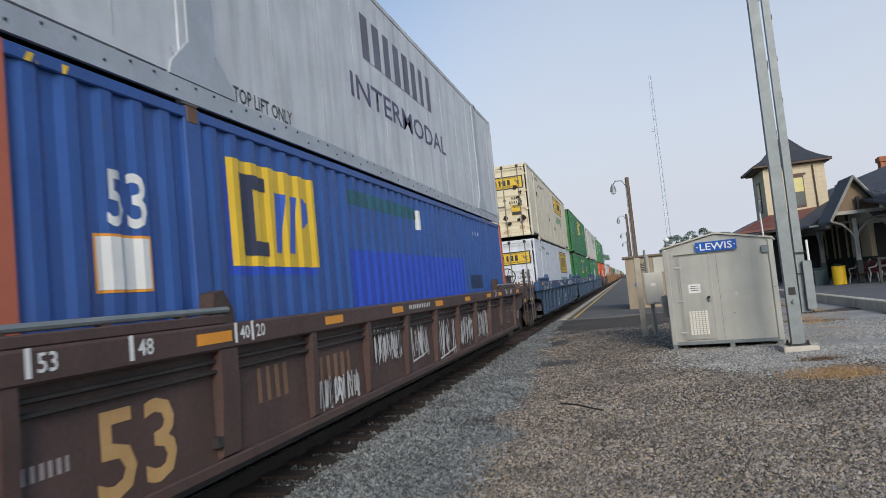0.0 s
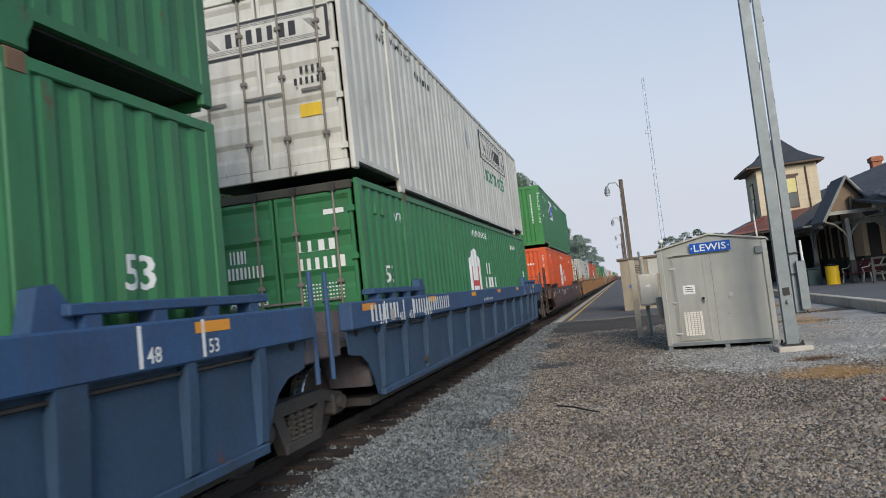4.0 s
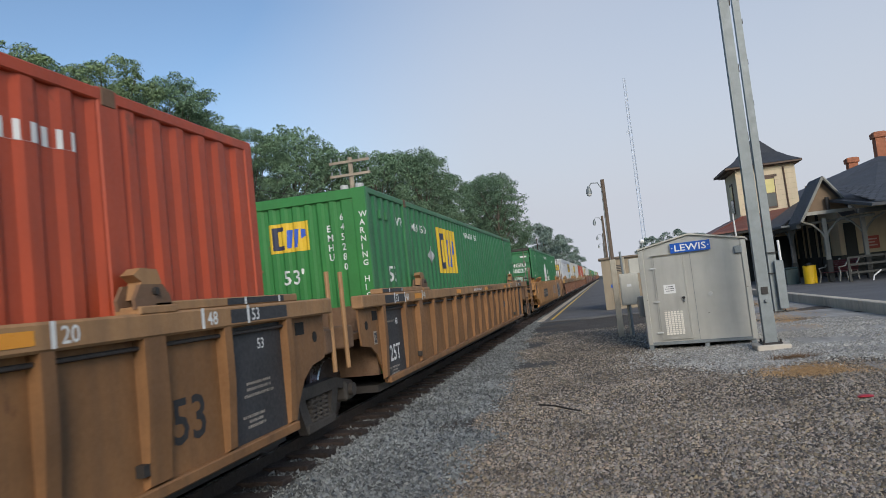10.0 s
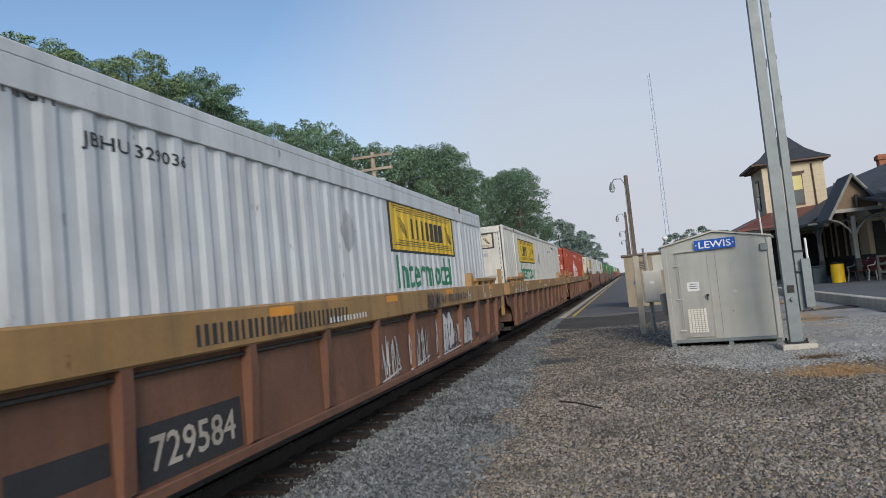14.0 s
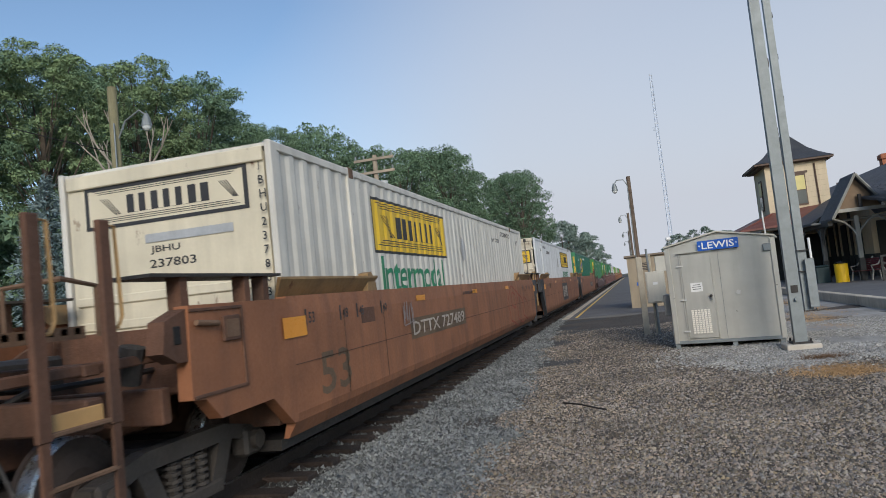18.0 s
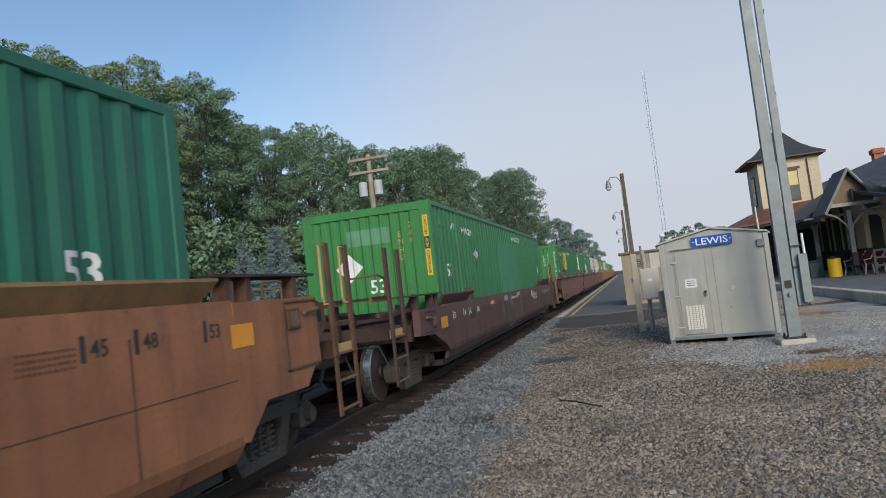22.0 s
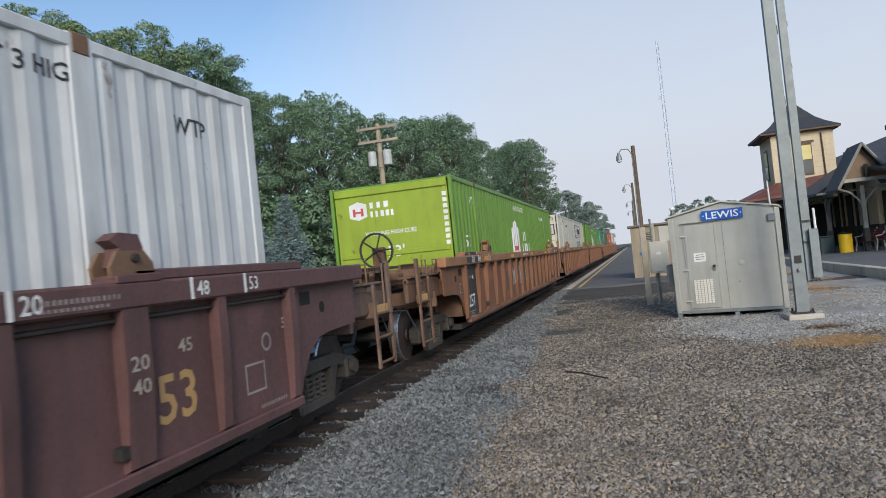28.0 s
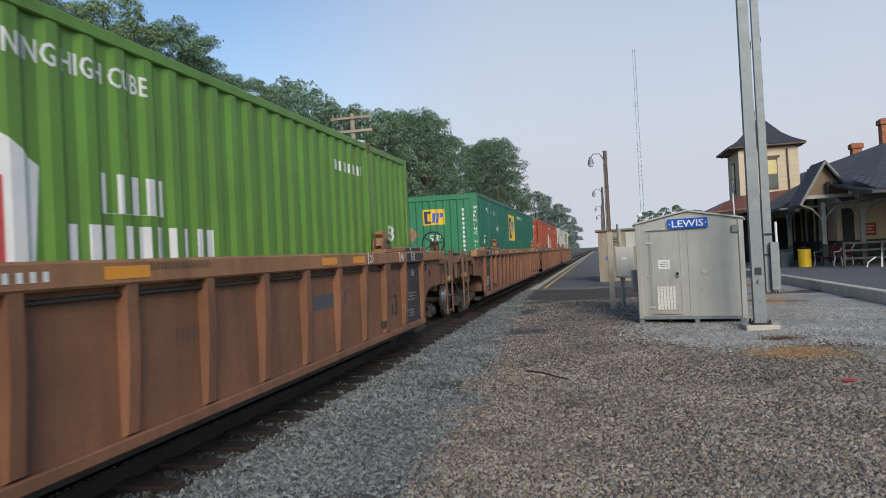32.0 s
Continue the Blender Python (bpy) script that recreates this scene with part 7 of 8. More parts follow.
def lamp_post(x, y, h, arm, label, radius=0.11, stub=0.0, drop=0.0, tone=None):
    ob = thing("lamp_post", label, "street lamp", "lamp posts", at=pose(x, y, 0))
    wood = mat("dark weathered pole timber", (0.13, 0.095, 0.07), rough=0.9, vary=0.3, bump=0.4) if tone is None else mat("mossy pole timber", tone, rough=0.9, vary=0.3, bump=0.4)
    part("pole", rod(bmesh.new(), (0, 0, 0), (0, 0, h), radius, 12, radius * 0.75), wood, ob)
    z = h - 0.35 - stub
    pts = [(0, 0, z - drop), (arm * 0.12, 0, z - drop * 0.55), (arm * 0.35, 0, z + 0.24 - drop * 0.3), (arm * 0.8, 0, z + 0.26), (arm, 0, z + 0.1)]
    part("arm", tube(bmesh.new(), pts, 0.022), GALV, ob)
    part("conduit", rod(bmesh.new(), (arm * 0.12, -radius, 0.2), (arm * 0.12, -radius, z), 0.02), GALV, ob)
    bm = bmesh.new()
    rod(bm, (arm, 0, z - 0.18), (arm, 0, z + 0.02), 0.13, 12, 0.1)
    rod(bm, (arm, 0, z + 0.02), (arm, 0, z + 0.14), 0.09, 10, 0.05)
    part("lamp_head", bm, GALV, ob)
    bm = bmesh.new()
    bmesh.ops.create_uvsphere(bm, u_segments=10, v_segments=6, radius=0.12, matrix=Matrix.Translation((arm, 0, z - 0.18)))
    part("lamp_glass", bm, mat("clouded lamp glass", (0.6, 0.62, 0.62), rough=0.2, vary=0.1, bump=0), ob)
    return ob


lamp_post(0.38, 30.0, 5.8, -0.6, "dark timber lamp post with a curved arm on the platform")
lamp_post(0.33, 52.0, 6.1, -0.6, "dark timber lamp post with a curved arm on the platform")
lamp_post(0.33, 74.0, 6.1, -0.6, "dark timber lamp post with a curved arm on the platform")
lamp_post(0.33, 96.0, 6.1, -0.6, "dark timber lamp post with a curved arm on the platform")

tan = thing("relay_hut", "small tan flat-roofed hut at the platform's edge", "hut", at=pose(-0.1, 34.0, 0.06))
HUT = mat("tan painted panels", (0.32, 0.26, 0.18), rough=0.7, vary=0.12, grime=0.25)
part("wall", box(0, 1.9, 0, 2.6, 0, 2.4), HUT, tan)
part("roof", box(-0.12, 2.0, -0.12, 2.7, 2.4, 2.5, bevel=0.02), mat("brown roof edge", (0.2, 0.16, 0.12), rough=0.8), tan)
part("vent", box(0.62, 1.0, -0.03, 0.0, 1.75, 2.1), mat("dark louvre", (0.06, 0.05, 0.045)), tan)
for i in range(4):
    part("vent_slat", box(0.63, 0.99, -0.05, -0.028, 1.78 + i * 0.08, 1.81 + i * 0.08), HUT, tan)
part("notice", box(0.34, 0.56, -0.02, -0.004, 1.05, 1.2), mat("blue enamel sign", (0.01, 0.09, 0.42)), tan)


# ---- station ----
SLATE = mat("dark slate roofing", (0.055, 0.06, 0.07), rough=0.7, vary=0.25, scale=1.2, fine=14, grime=0.2, bump=0.4, bump_scale=25, jitter=0.35)
CREAMWALL = mat("cream painted boards", (0.58, 0.48, 0.33), rough=0.7, vary=0.07, scale=0.6, fine=12, grime=0.12, bump=0.1)
REDROOF = mat("dull red metal roof", (0.17, 0.06, 0.045), rough=0.6, vary=0.2, grime=0.2)
DARKWOOD = mat("dark green-black trim", (0.03, 0.032, 0.03), rough=0.7, vary=0.2)
BROWNTRIM = mat("brown window trim", (0.1, 0.06, 0.04), rough=0.6)
PALETIM = mat("pale grey brace timber", (0.32, 0.31, 0.27), rough=0.75, vary=0.15, grime=0.2)
# brace timber's darker twin: the canopy's shade is in this colour
POSTSHADE = mat("canopy-shaded post paint", (0.1, 0.1, 0.095), rough=0.75, vary=0.25, grime=0.3)
BRICKCHIM = mat("orange chimney brick", (0.35, 0.13, 0.07), rough=0.9, vary=0.25, scale=4, fine=20, bump=0.5, bump_scale=18)
PANE = mat("dull window pane", (0.08, 0.09, 0.09), rough=0.08, vary=0.2, bump=0)
YELLOWPANE = mat("drawn yellow blind", (0.6, 0.52, 0.2), rough=0.4, vary=0.1, bump=0)
P = 0.28  # height of the station platform
sp = thing("station_platform", "broad asphalt station platform with a concrete kerb", "platform", kind="structure")
part("deck", box(6.92, 30, 4, 120, -0.1, P), ASPHALT, sp)
for i in range(24):
    part("kerb_stone", box(6.64, 6.92, 6 + i * 3.0, 8.985 + i * 3.0, -0.1, P + 0.03, bevel=0.02), CONCRETE, sp)


def roof_slab(name, quad, thick, material, parent, label=""):
    """A sloping roof sheet through four corners."""
    bm = bmesh.new()
    a = [bm.verts.new(q) for q in quad]
    b = [bm.verts.new((q[0], q[1], q[2] - thick)) for q in quad]
    bm.faces.new(a), bm.faces.new(b[::-1])
    for i in range(len(quad)):
        bm.faces.new((a[i], b[i], b[(i + 1) % len(quad)], a[(i + 1) % len(quad)]))
    bmesh.ops.recalc_face_normals(bm, faces=bm.faces[:])
    return part(name, bm, material, parent, label)


def slates(parent, o, along, up, rows, cols, w, h):
    """Courses of slates on a roof slope; along and up are unit vectors, o the lower corner."""
    o, along, up = Vector(o), Vector(along), Vector(up)
    n = along.cross(up).normalized()
    if n.z < 0:
        n = -n
    bm = bmesh.new()
    bx(bm, 0.004, w - 0.012, 0, h * 1.12, 0.0, 0.014)
    me = finish("slate", bm, SLATE)
    for j in range(rows):
        for i in range(cols):
            ob = part("slate", me, None, parent)
            q = o + along * ((i + 0.5 * (j % 2)) * w) + up * (j * h) + n * (0.004 + 0.003 * ((i * 7 + j * 3) % 3))
            m = Matrix((along, up, n)).transposed().to_4x4()
            m.translation = q
            ob.matrix_basis = m @ pose(0, 0, 0, 2.2, 0, 0)


station = thing("station_building", "cream and dark wooden railway station with slate roof", "station building")
WX, WY = 12.2, 40.0
part("wall", box(WX, 22, WY, 75, P, 4.2), CREAMWALL, station, "cream painted wooden wall")
part("wainscot", box(WX - 0.04, 22.04, WY - 0.04, 75.04, P, 1.35), DARKWOOD, station, "dark lower wainscot")
part("wainscot_cap", box(WX - 0.07, 22.07, WY - 0.07, 75.07, 1.35, 1.42), DARKWOOD, station)
for y in np.arange(41.5, 74, 2.6):
    part("door_bay", box(WX - 0.06, WX - 0.01, y, y + 1.0, P, 3.2), DARKWOOD, station, "dark doorway")
    part("pilaster", box(WX - 0.1, WX, y + 1.65, y + 1.85, P, 4.0), DARKWOOD, station)
for x in (15.2, 18.2):
    win = part("window", box(x, x + 1.0, WY - 0.06, WY, 1.5, 3.3), BROWNTRIM, station)
    part("pane", box(x + 0.08, x + 0.92, WY - 0.075, WY - 0.05, 1.58, 3.22), PANE, win)
part("doorway", box(12.45, 13.0, WY - 0.06, WY, P, 3.1), DARKWOOD, station)
sign = part("notice_board", box(13.3, 14.02, WY - 0.09, WY - 0.04, 1.62, 2.28), mat("red notice board", (0.4, 0.06, 0.045), rough=0.5), station, "red notice board with writing")
for i in range(3):
    part("writing_bar", box(13.38, 13.92 - 0.1 * (i % 2), WY - 0.096, WY - 0.088, 2.08 - i * 0.16, 2.15 - i * 0.16), mat("pale notice ink", (0.6, 0.4, 0.35)), sign)
# main roof, hipped at the near end
roof_slab("roof_slope", [(8.9, 37.6, 3.25), (8.9, 78, 3.25), (16.6, 78, 7.0), (16.6, 45.5, 7.0)], 0.12, SLATE, station)
roof_slab("roof_slope", [(24.3, 78, 3.25), (24.3, 30.4, 3.25), (16.6, 45.5, 7.0), (16.6, 78, 7.0)], 0.12, SLATE, station)
roof_slab("roof_slope", [(24.3, 30.4, 3.25), (10.6, 30.4, 3.45), (10.6, 37.6, 4.4), (16.6, 45.5, 7.0)], 0.12, SLATE, station)
slates(station, (10.8, 30.5, 3.47), (1, 0, 0), Vector((0, 15.1, 3.55)).normalized(), 14, 22, 0.3, 0.33)
# the cross gable that faces the yard
gx0, gx1, gz, ga, gy = 9.35, 11.55, 3.5, 5.25, 35.6
gm = (gx0 + gx1) / 2 - 0.05
roof_slab("gable_roof", [(gx0 - 0.15, gy - 0.35, gz - 0.25), (gm, gy - 0.35, ga), (gm, 37.5, ga), (gx0 - 0.15, 37.5, gz - 0.25)], 0.1, SLATE, station)
roof_slab("gable_roof", [(gx1 + 0.15, gy - 0.35, gz - 0.05), (gm, gy - 0.35, ga), (gm, 37.5, ga), (gx1 + 0.15, 37.5, gz - 0.05)], 0.1, SLATE, station)
part("gable_wall", prism(bmesh.new(), [(gx0 + 0.1, gz), (gx1 - 0.1, gz + 0.1), (gm, ga - 0.2)], "y", gy, gy + 0.08), mat("brown gable shingles", (0.2, 0.14, 0.09), rough=0.85, vary=0.2), station)
for a, b in (((gx0 - 0.1, gz - 0.3), (gm, ga - 0.06)), ((gx1 + 0.1, gz - 0.1), (gm, ga - 0.06))):
    part("barge_board", rod(bmesh.new(), (a[0], gy - 0.37, a[1]), (b[0], gy - 0.37, b[1]), 0.06, 4), PALETIM, station)
part("tie_beam", box(gx0 + 0.15, gx1 - 0.05, gy - 0.3, gy - 0.15, gz - 0.02, gz + 0.14), PALETIM, station)
part("gable_lamp", rod(bmesh.new(), (gm + 0.1, gy - 0.2, gz + 0.1), (gm + 0.1, gy - 0.2, gz + 0.75), 0.09, 8), STEEL_DARK, station)
part("finial_lamp", box(gx1 - 0.25, gx1 - 0.05, gy - 0.4, gy - 0.3, gz + 0.1, gz + 0.25, bevel=0.03), WHITE, station)
part("gutter", rod(bmesh.new(), (8.85, 37.4, 3.15), (12.4, 35.4, 3.2), 0.06, 6), PALETIM, station)
part("canopy_beam", box(9.2, 9.4, 36, 78, 2.95, 3.15), DARKWOOD, station)
part("canopy_beam", box(10.4, 24, 31.4, 31.6, 3.15, 3.35), DARKWOOD, station)


def canopy_post(x, y, top, along):
    # posts along the canopy take the colour darkened as roof shade
    tone = PALETIM if along == "x" else POSTSHADE
    p = part("canopy_post", box(x - 0.09, x + 0.09, y - 0.09, y + 0.09, P, top), tone, station)
    part("post_base", box(x - 0.12, x + 0.12, y - 0.12, y + 0.12, P, P + 1.05, bevel=0.015), DARKWOOD, p)
    for s in (-1, 1):
        pts = [(0, top - 1.0), (0.18, top - 0.62), (0.5, top - 0.26), (0.95, top - 0.05)]
        pts = [(x + s * a, y, z) if along == "x" else (x, y + s * a, z) for a, z in pts]
        part("brace", tube(bmesh.new(), pts, 0.05, 6), tone, p)


for y in np.arange(38, 78, 4.2):
    canopy_post(9.4, y, 3.0, "y")
for x in (10.35, 12.0, 15.0, 18.0, 21.0):
    canopy_post(x, 35.8 if x < 13 else 31.5, 3.3, "x")
# the tower
tw = thing("station_tower", "square cream tower with a flared slate roof", "tower", at=pose(9.15, 48.4, 0))
T = 4.0
part("wall", box(0, T - 0.4, 0, T, 3.0, 7.92), CREAMWALL, tw, "cream painted tower wall")
part("wall_base", box(-0.02, T - 0.38, -0.02, T + 0.02, P, 3.0), DARKWOOD, tw)
prof = [(2.5, 7.82), (2.2, 7.98), (1.75, 8.25), (1.2, 8.68), (0.7, 9.25), (0.1, 9.95)]
bm = bmesh.new()
rings = [[bm.verts.new((1.8 + sx * (r if sx < 0 else r * 0.88), T / 2 + sy * r, z)) for sx, sy in ((-1, -1), (1, -1), (1, 1), (-1, 1))] for r, z in prof]
for a, b in zip(rings, rings[1:]):
    for i in range(4):
        bm.faces.new((a[i], a[(i + 1) % 4], b[(i + 1) % 4], b[i]))
bm.faces.new(rings[-1]), bm.faces.new(rings[0][::-1])
part("roof", bm, SLATE, tw, "flared dark slate roof")
part("eave_board", box(1.8 - 2.47, 1.8 + 2.18, T / 2 - 2.47, T / 2 + 2.47, 7.7, 7.83), BROWNTRIM, tw)
part("soffit", box(1.8 - 2.2, 1.8 + 2.05, T / 2 - 2.2, T / 2 + 2.2, 7.62, 7.7), BROWNTRIM, tw)
for x0, x1, y0, y1 in ((1.5, 2.3, -0.06, 0.0), (-0.06, 0.0, 1.5, 2.4)):
    win = part("window", box(x0, x1, y0, y1, 4.9, 6.95), BROWNTRIM, tw)
    e = 0.06
    a = (x0 + e, x1 - e, y0 - 0.02, y0 + 0.01) if y1 == 0.0 else (x0 - 0.02, x0 + 0.01, y0 + e, y1 - e)
    part("pane", box(*a, 5.9, 6.8), YELLOWPANE, win)
    part("pane", box(*a, 5.0, 5.85), PANE, win)
part("window_head", box(1.4, 2.45, -0.1, 0.0, 6.95, 7.08), BROWNTRIM, tw)
part("downpipe", rod(bmesh.new(), (2.95, -0.06, 4.4), (2.9, -0.06, 7.5), 0.05), BROWNTRIM, tw)
part("corner_board", box(-0.03, 0.1, -0.03, 0.1, 3.0, 7.5), CREAMWALL, tw)
for z in np.arange(3.3, 7.4, 0.34):
    part("board_joint", box(0.1, 3.55, -0.006, 0.0, z, z + 0.012), mat("board shadow line", (0.4, 0.33, 0.23)), tw)
roof_slab("skirt_roof", [(-2.4, -3.2, 3.58), (-2.4, 8, 3.58), (0, 6, 4.6), (0, -0.6, 4.6)], 0.12, REDROOF, tw, "dull red skirt roof")
roof_slab("skirt_roof", [(-2.4, -3.2, 3.58), (6.5, -3.2, 3.95), (6.5, -0.02, 5.1), (0, -0.02, 4.6)], 0.12, REDROOF, tw, "dull red skirt roof")
part("skirt_fascia", box(-2.3, 6.5, -3.12, -3.0, 3.4, 3.56), DARKWOOD, tw)
for x in (0.6, 2.4, 4.2):
    part("skirt_brace", tube(bmesh.new(), [(x, -3.1, 3.7), (x + 0.2, -2.4, 3.3), (x + 0.2, -1.2, 3.0)], 0.07, 6), DARKWOOD, tw)


def chimney(x, y, z0, z1, w):
    ob = thing("chimney", "orange brick chimney with a corbelled cap", "chimney", "station chimneys", at=pose(x, y, z0))
    part("stack", box(-w / 2, w / 2, -w / 2, w / 2, 0, z1 - z0), BRICKCHIM, ob)
    part("cap", box(-w / 2 - 0.1, w / 2 + 0.1, -w / 2 - 0.1, w / 2 + 0.1, z1 - z0 - 0.4, z1 - z0 - 0.05, bevel=0.04), BRICKCHIM, ob)


chimney(18.4, 50, 6.0, 9.1, 0.6)
chimney(18.45, 55.5, 6.0, 8.3, 0.62)
chimney(14.3, 58, 5.5, 7.6, 0.7)

drum = thing("waste_drum", "bright yellow steel drum used as a waste bin", "waste bin", at=pose(9.5, 36.0, P))
bm = bmesh.new()
rod(bm, (0, 0, 0), (0, 0, 0.86), 0.285, 24)
for z in (0.29, 0.58, 0.85):
    bmesh.ops.create_cone(bm, cap_ends=True, segments=24, radius1=0.298, radius2=0.298, depth=0.025, matrix=Matrix.Translation((0, 0, z)))
part("barrel", bm, mat("yellow drum paint", (0.8, 0.5, 0.01), rough=0.45, vary=0.08), drum)
part("liner", rod(bmesh.new(), (0, 0, 0.84), (0.02, 0.02, 0.93), 0.27, 14, 0.16), mat("black plastic liner", (0.02, 0.02, 0.022), rough=0.3), drum)
bag = thing("waste_bin", "dark lidded waste bin beside the yellow drum", "waste bin", at=pose(8.95, 37.2, P))
part("barrel", prism(bmesh.new(), rect(-0.27, 0.27, -0.27, 0.27), "z", 0, 0.75), mat("dark green bin", (0.02, 0.05, 0.055), rough=0.5), bag)
part("lid", box(-0.3, 0.3, -0.3, 0.3, 0.75, 0.85, bevel=0.04), mat("dark green bin", (0.02, 0.05, 0.055)), bag)


def bench(x, y, turn):
    ob = thing("bench", "maroon slatted seat with pale cast sides", "seat", "platform seats", at=pose(x, y, P, 0, 0, turn))
    red = mat("maroon seat paint", (0.13, 0.025, 0.03), rough=0.4, vary=0.12)
    for i in range(5):
        part("seat_slat", box(-0.55, 0.55, 0.02 + i * 0.1, 0.1 + i * 0.1, 0.43, 0.46, bevel=0.008), red, ob)
        part("back_slat", box(-0.55, 0.55, 0.52 + i * 0.035, 0.55 + i * 0.035, 0.5 + i * 0.1, 0.58 + i * 0.1, bevel=0.008), red, ob)
    for s in (-0.58, 0.58):
        part("side_arm", tube(bmesh.new(), [(s, 0.0, 0.0), (s, 0.1, 0.42), (s, 0.02, 0.66), (s, 0.4, 0.7), (s, 0.7, 1.05)], 0.035, 6), PALETIM, ob)
        part("side_leg", tube(bmesh.new(), [(s, 0.5, 0.0), (s, 0.45, 0.42)], 0.035, 6), PALETIM, ob)


bench(10.2, 35.6, -62)
bench(10.75, 35.9, -62)
fence = thing("platform_railing", "dark wooden platform railing", "railing", at=pose(10.4, 33.4, P))
for i in range(7):
    part("post", box(i * 1.5 - 0.05, i * 1.5 + 0.05, -0.05, 0.05, 0, 1.1), DARKWOOD, fence)
for z in (0.35, 0.7, 1.02):
    part("rail", box(-0.05, 9.05, -0.03, 0.03, z, z + 0.09), DARKWOOD, fence)
rack = thing("hand_rail", "bent white steel hand rail on the platform", "hand rail", at=pose(11.75, 33.0, P))
part("tube", tube(bmesh.new(), [(0, 0, 0), (0, 0, 0.85), (-0.04, 0, 0.0)], 0.03), WHITE, rack)
part("tube", tube(bmesh.new(), [(-0.6, 0, 0), (-0.55, 0, 0.2), (-0.25, 0, 0.42)], 0.03), WHITE, rack)

# far mast and poles
mast = thing("radio_mast", "tall thin lattice radio mast, far off", "radio mast", at=pose(17.8, 300, 0))
# pale blue-grey puts the mast's fading in mist into its paint
MASTMAT = mat("mist-paled mast steel", (0.5, 0.56, 0.66), rough=0.6, vary=0.1, bump=0)
bm = bmesh.new()
for i in range(3):
    a = i * 2.094
    rod(bm, (0.9 * math.cos(a), 0.9 * math.sin(a), 0), (0.5 * math.cos(a), 0.5 * math.sin(a), 84), 0.2, 4)
part("legs", bm, MASTMAT, mast)
bm = bmesh.new()
for k in range(42):
    for i in range(3):
        a, b = i * 2.094, (i + 1) * 2.094
        r = 0.9 - 0.4 * k / 42
        rod(bm, (r * math.cos(a), r * math.sin(a), k * 2), (r * math.cos(b), r * math.sin(b), k * 2 + 2), 0.11, 3)
part("lattice", bm, MASTMAT, mast)
part("antenna", box(-1.6, -0.6, -0.3, 0.3, 60, 61.5), MASTMAT, mast)
for x, y, h in ((20.5, 75, 8.4), (27.5, 90, 9.0)):
    ob = thing("utility_pole", "thin far utility pole", "utility pole", "far poles", at=pose(x, y, 0))
    part("shaft", rod(bmesh.new(), (0, 0, 0), (0, 0, h), 0.1, 8, 0.08), mat("dark weathered pole timber", (0.13, 0.095, 0.07)), ob)


# ---- trees ----
BARK = mat("grey-brown bark", (0.1, 0.08, 0.06), rough=0.95, vary=0.35, bump=0.6, bump_scale=20)
# leaf greens are lifted above natural values to carry the mist's veil
LEAF = leaf_mat("mid green leaves", (0.15, 0.235, 0.138), 0.3)
LEAF_DARK = leaf_mat("dark green leaves", (0.115, 0.184, 0.112), 0.3)
LEAF_LIGHT = leaf_mat("yellow-green leaves", (0.185, 0.262, 0.13), 0.3)
# the mist over distant trees is mixed into this leaf colour
LEAF_FAR = leaf_mat("mist-paled far leaves", (0.17, 0.225, 0.19))
NEEDLE = leaf_mat("blue-green needles", (0.19, 0.26, 0.265), 0.3)


def leaf_cloud(rng, centres, radii, count, size, flat=0.75):
    """Leaves over the outsides of overlapping clumps: quads with a random lean, mostly facing outwards and up."""
    centres, radii = np.asarray(centres), np.asarray(radii)
    pick = rng.choice(len(radii), count, p=radii ** 2 / (radii ** 2).sum())
    d = rng.normal(size=(count, 3))
    d /= np.linalg.norm(d, axis=1, keepdims=True)
    d[:, 2] = np.where(d[:, 2] < -0.35, -d[:, 2], d[:, 2])
    r = radii[pick] * rng.uniform(0.55, 1.0, count) ** 0.4 * rng.uniform(0.75, 1.25, count)
    pos = centres[pick] + d * r[:, None] * np.array([1, 1, flat])
    n = d + rng.normal(0, 0.7, (count, 3)) + np.array([0, 0, 0.35])
    n /= np.linalg.norm(n, axis=1, keepdims=True)
    t = np.cross(n, rng.normal(size=(count, 3)))
    t /= np.linalg.norm(t, axis=1, keepdims=True) + 1e-9
    b = np.cross(n, t)
    s = size * rng.uniform(0.5, 1.3, count)[:, None]
    q = np.stack([pos - t * s, pos + b * s * 0.42 + n * s * 0.15, pos + t * s, pos - b * s * 0.42 + n * s * 0.15], 1)
    return q.reshape(-1, 3), np.arange(count * 4).reshape(-1, 4)


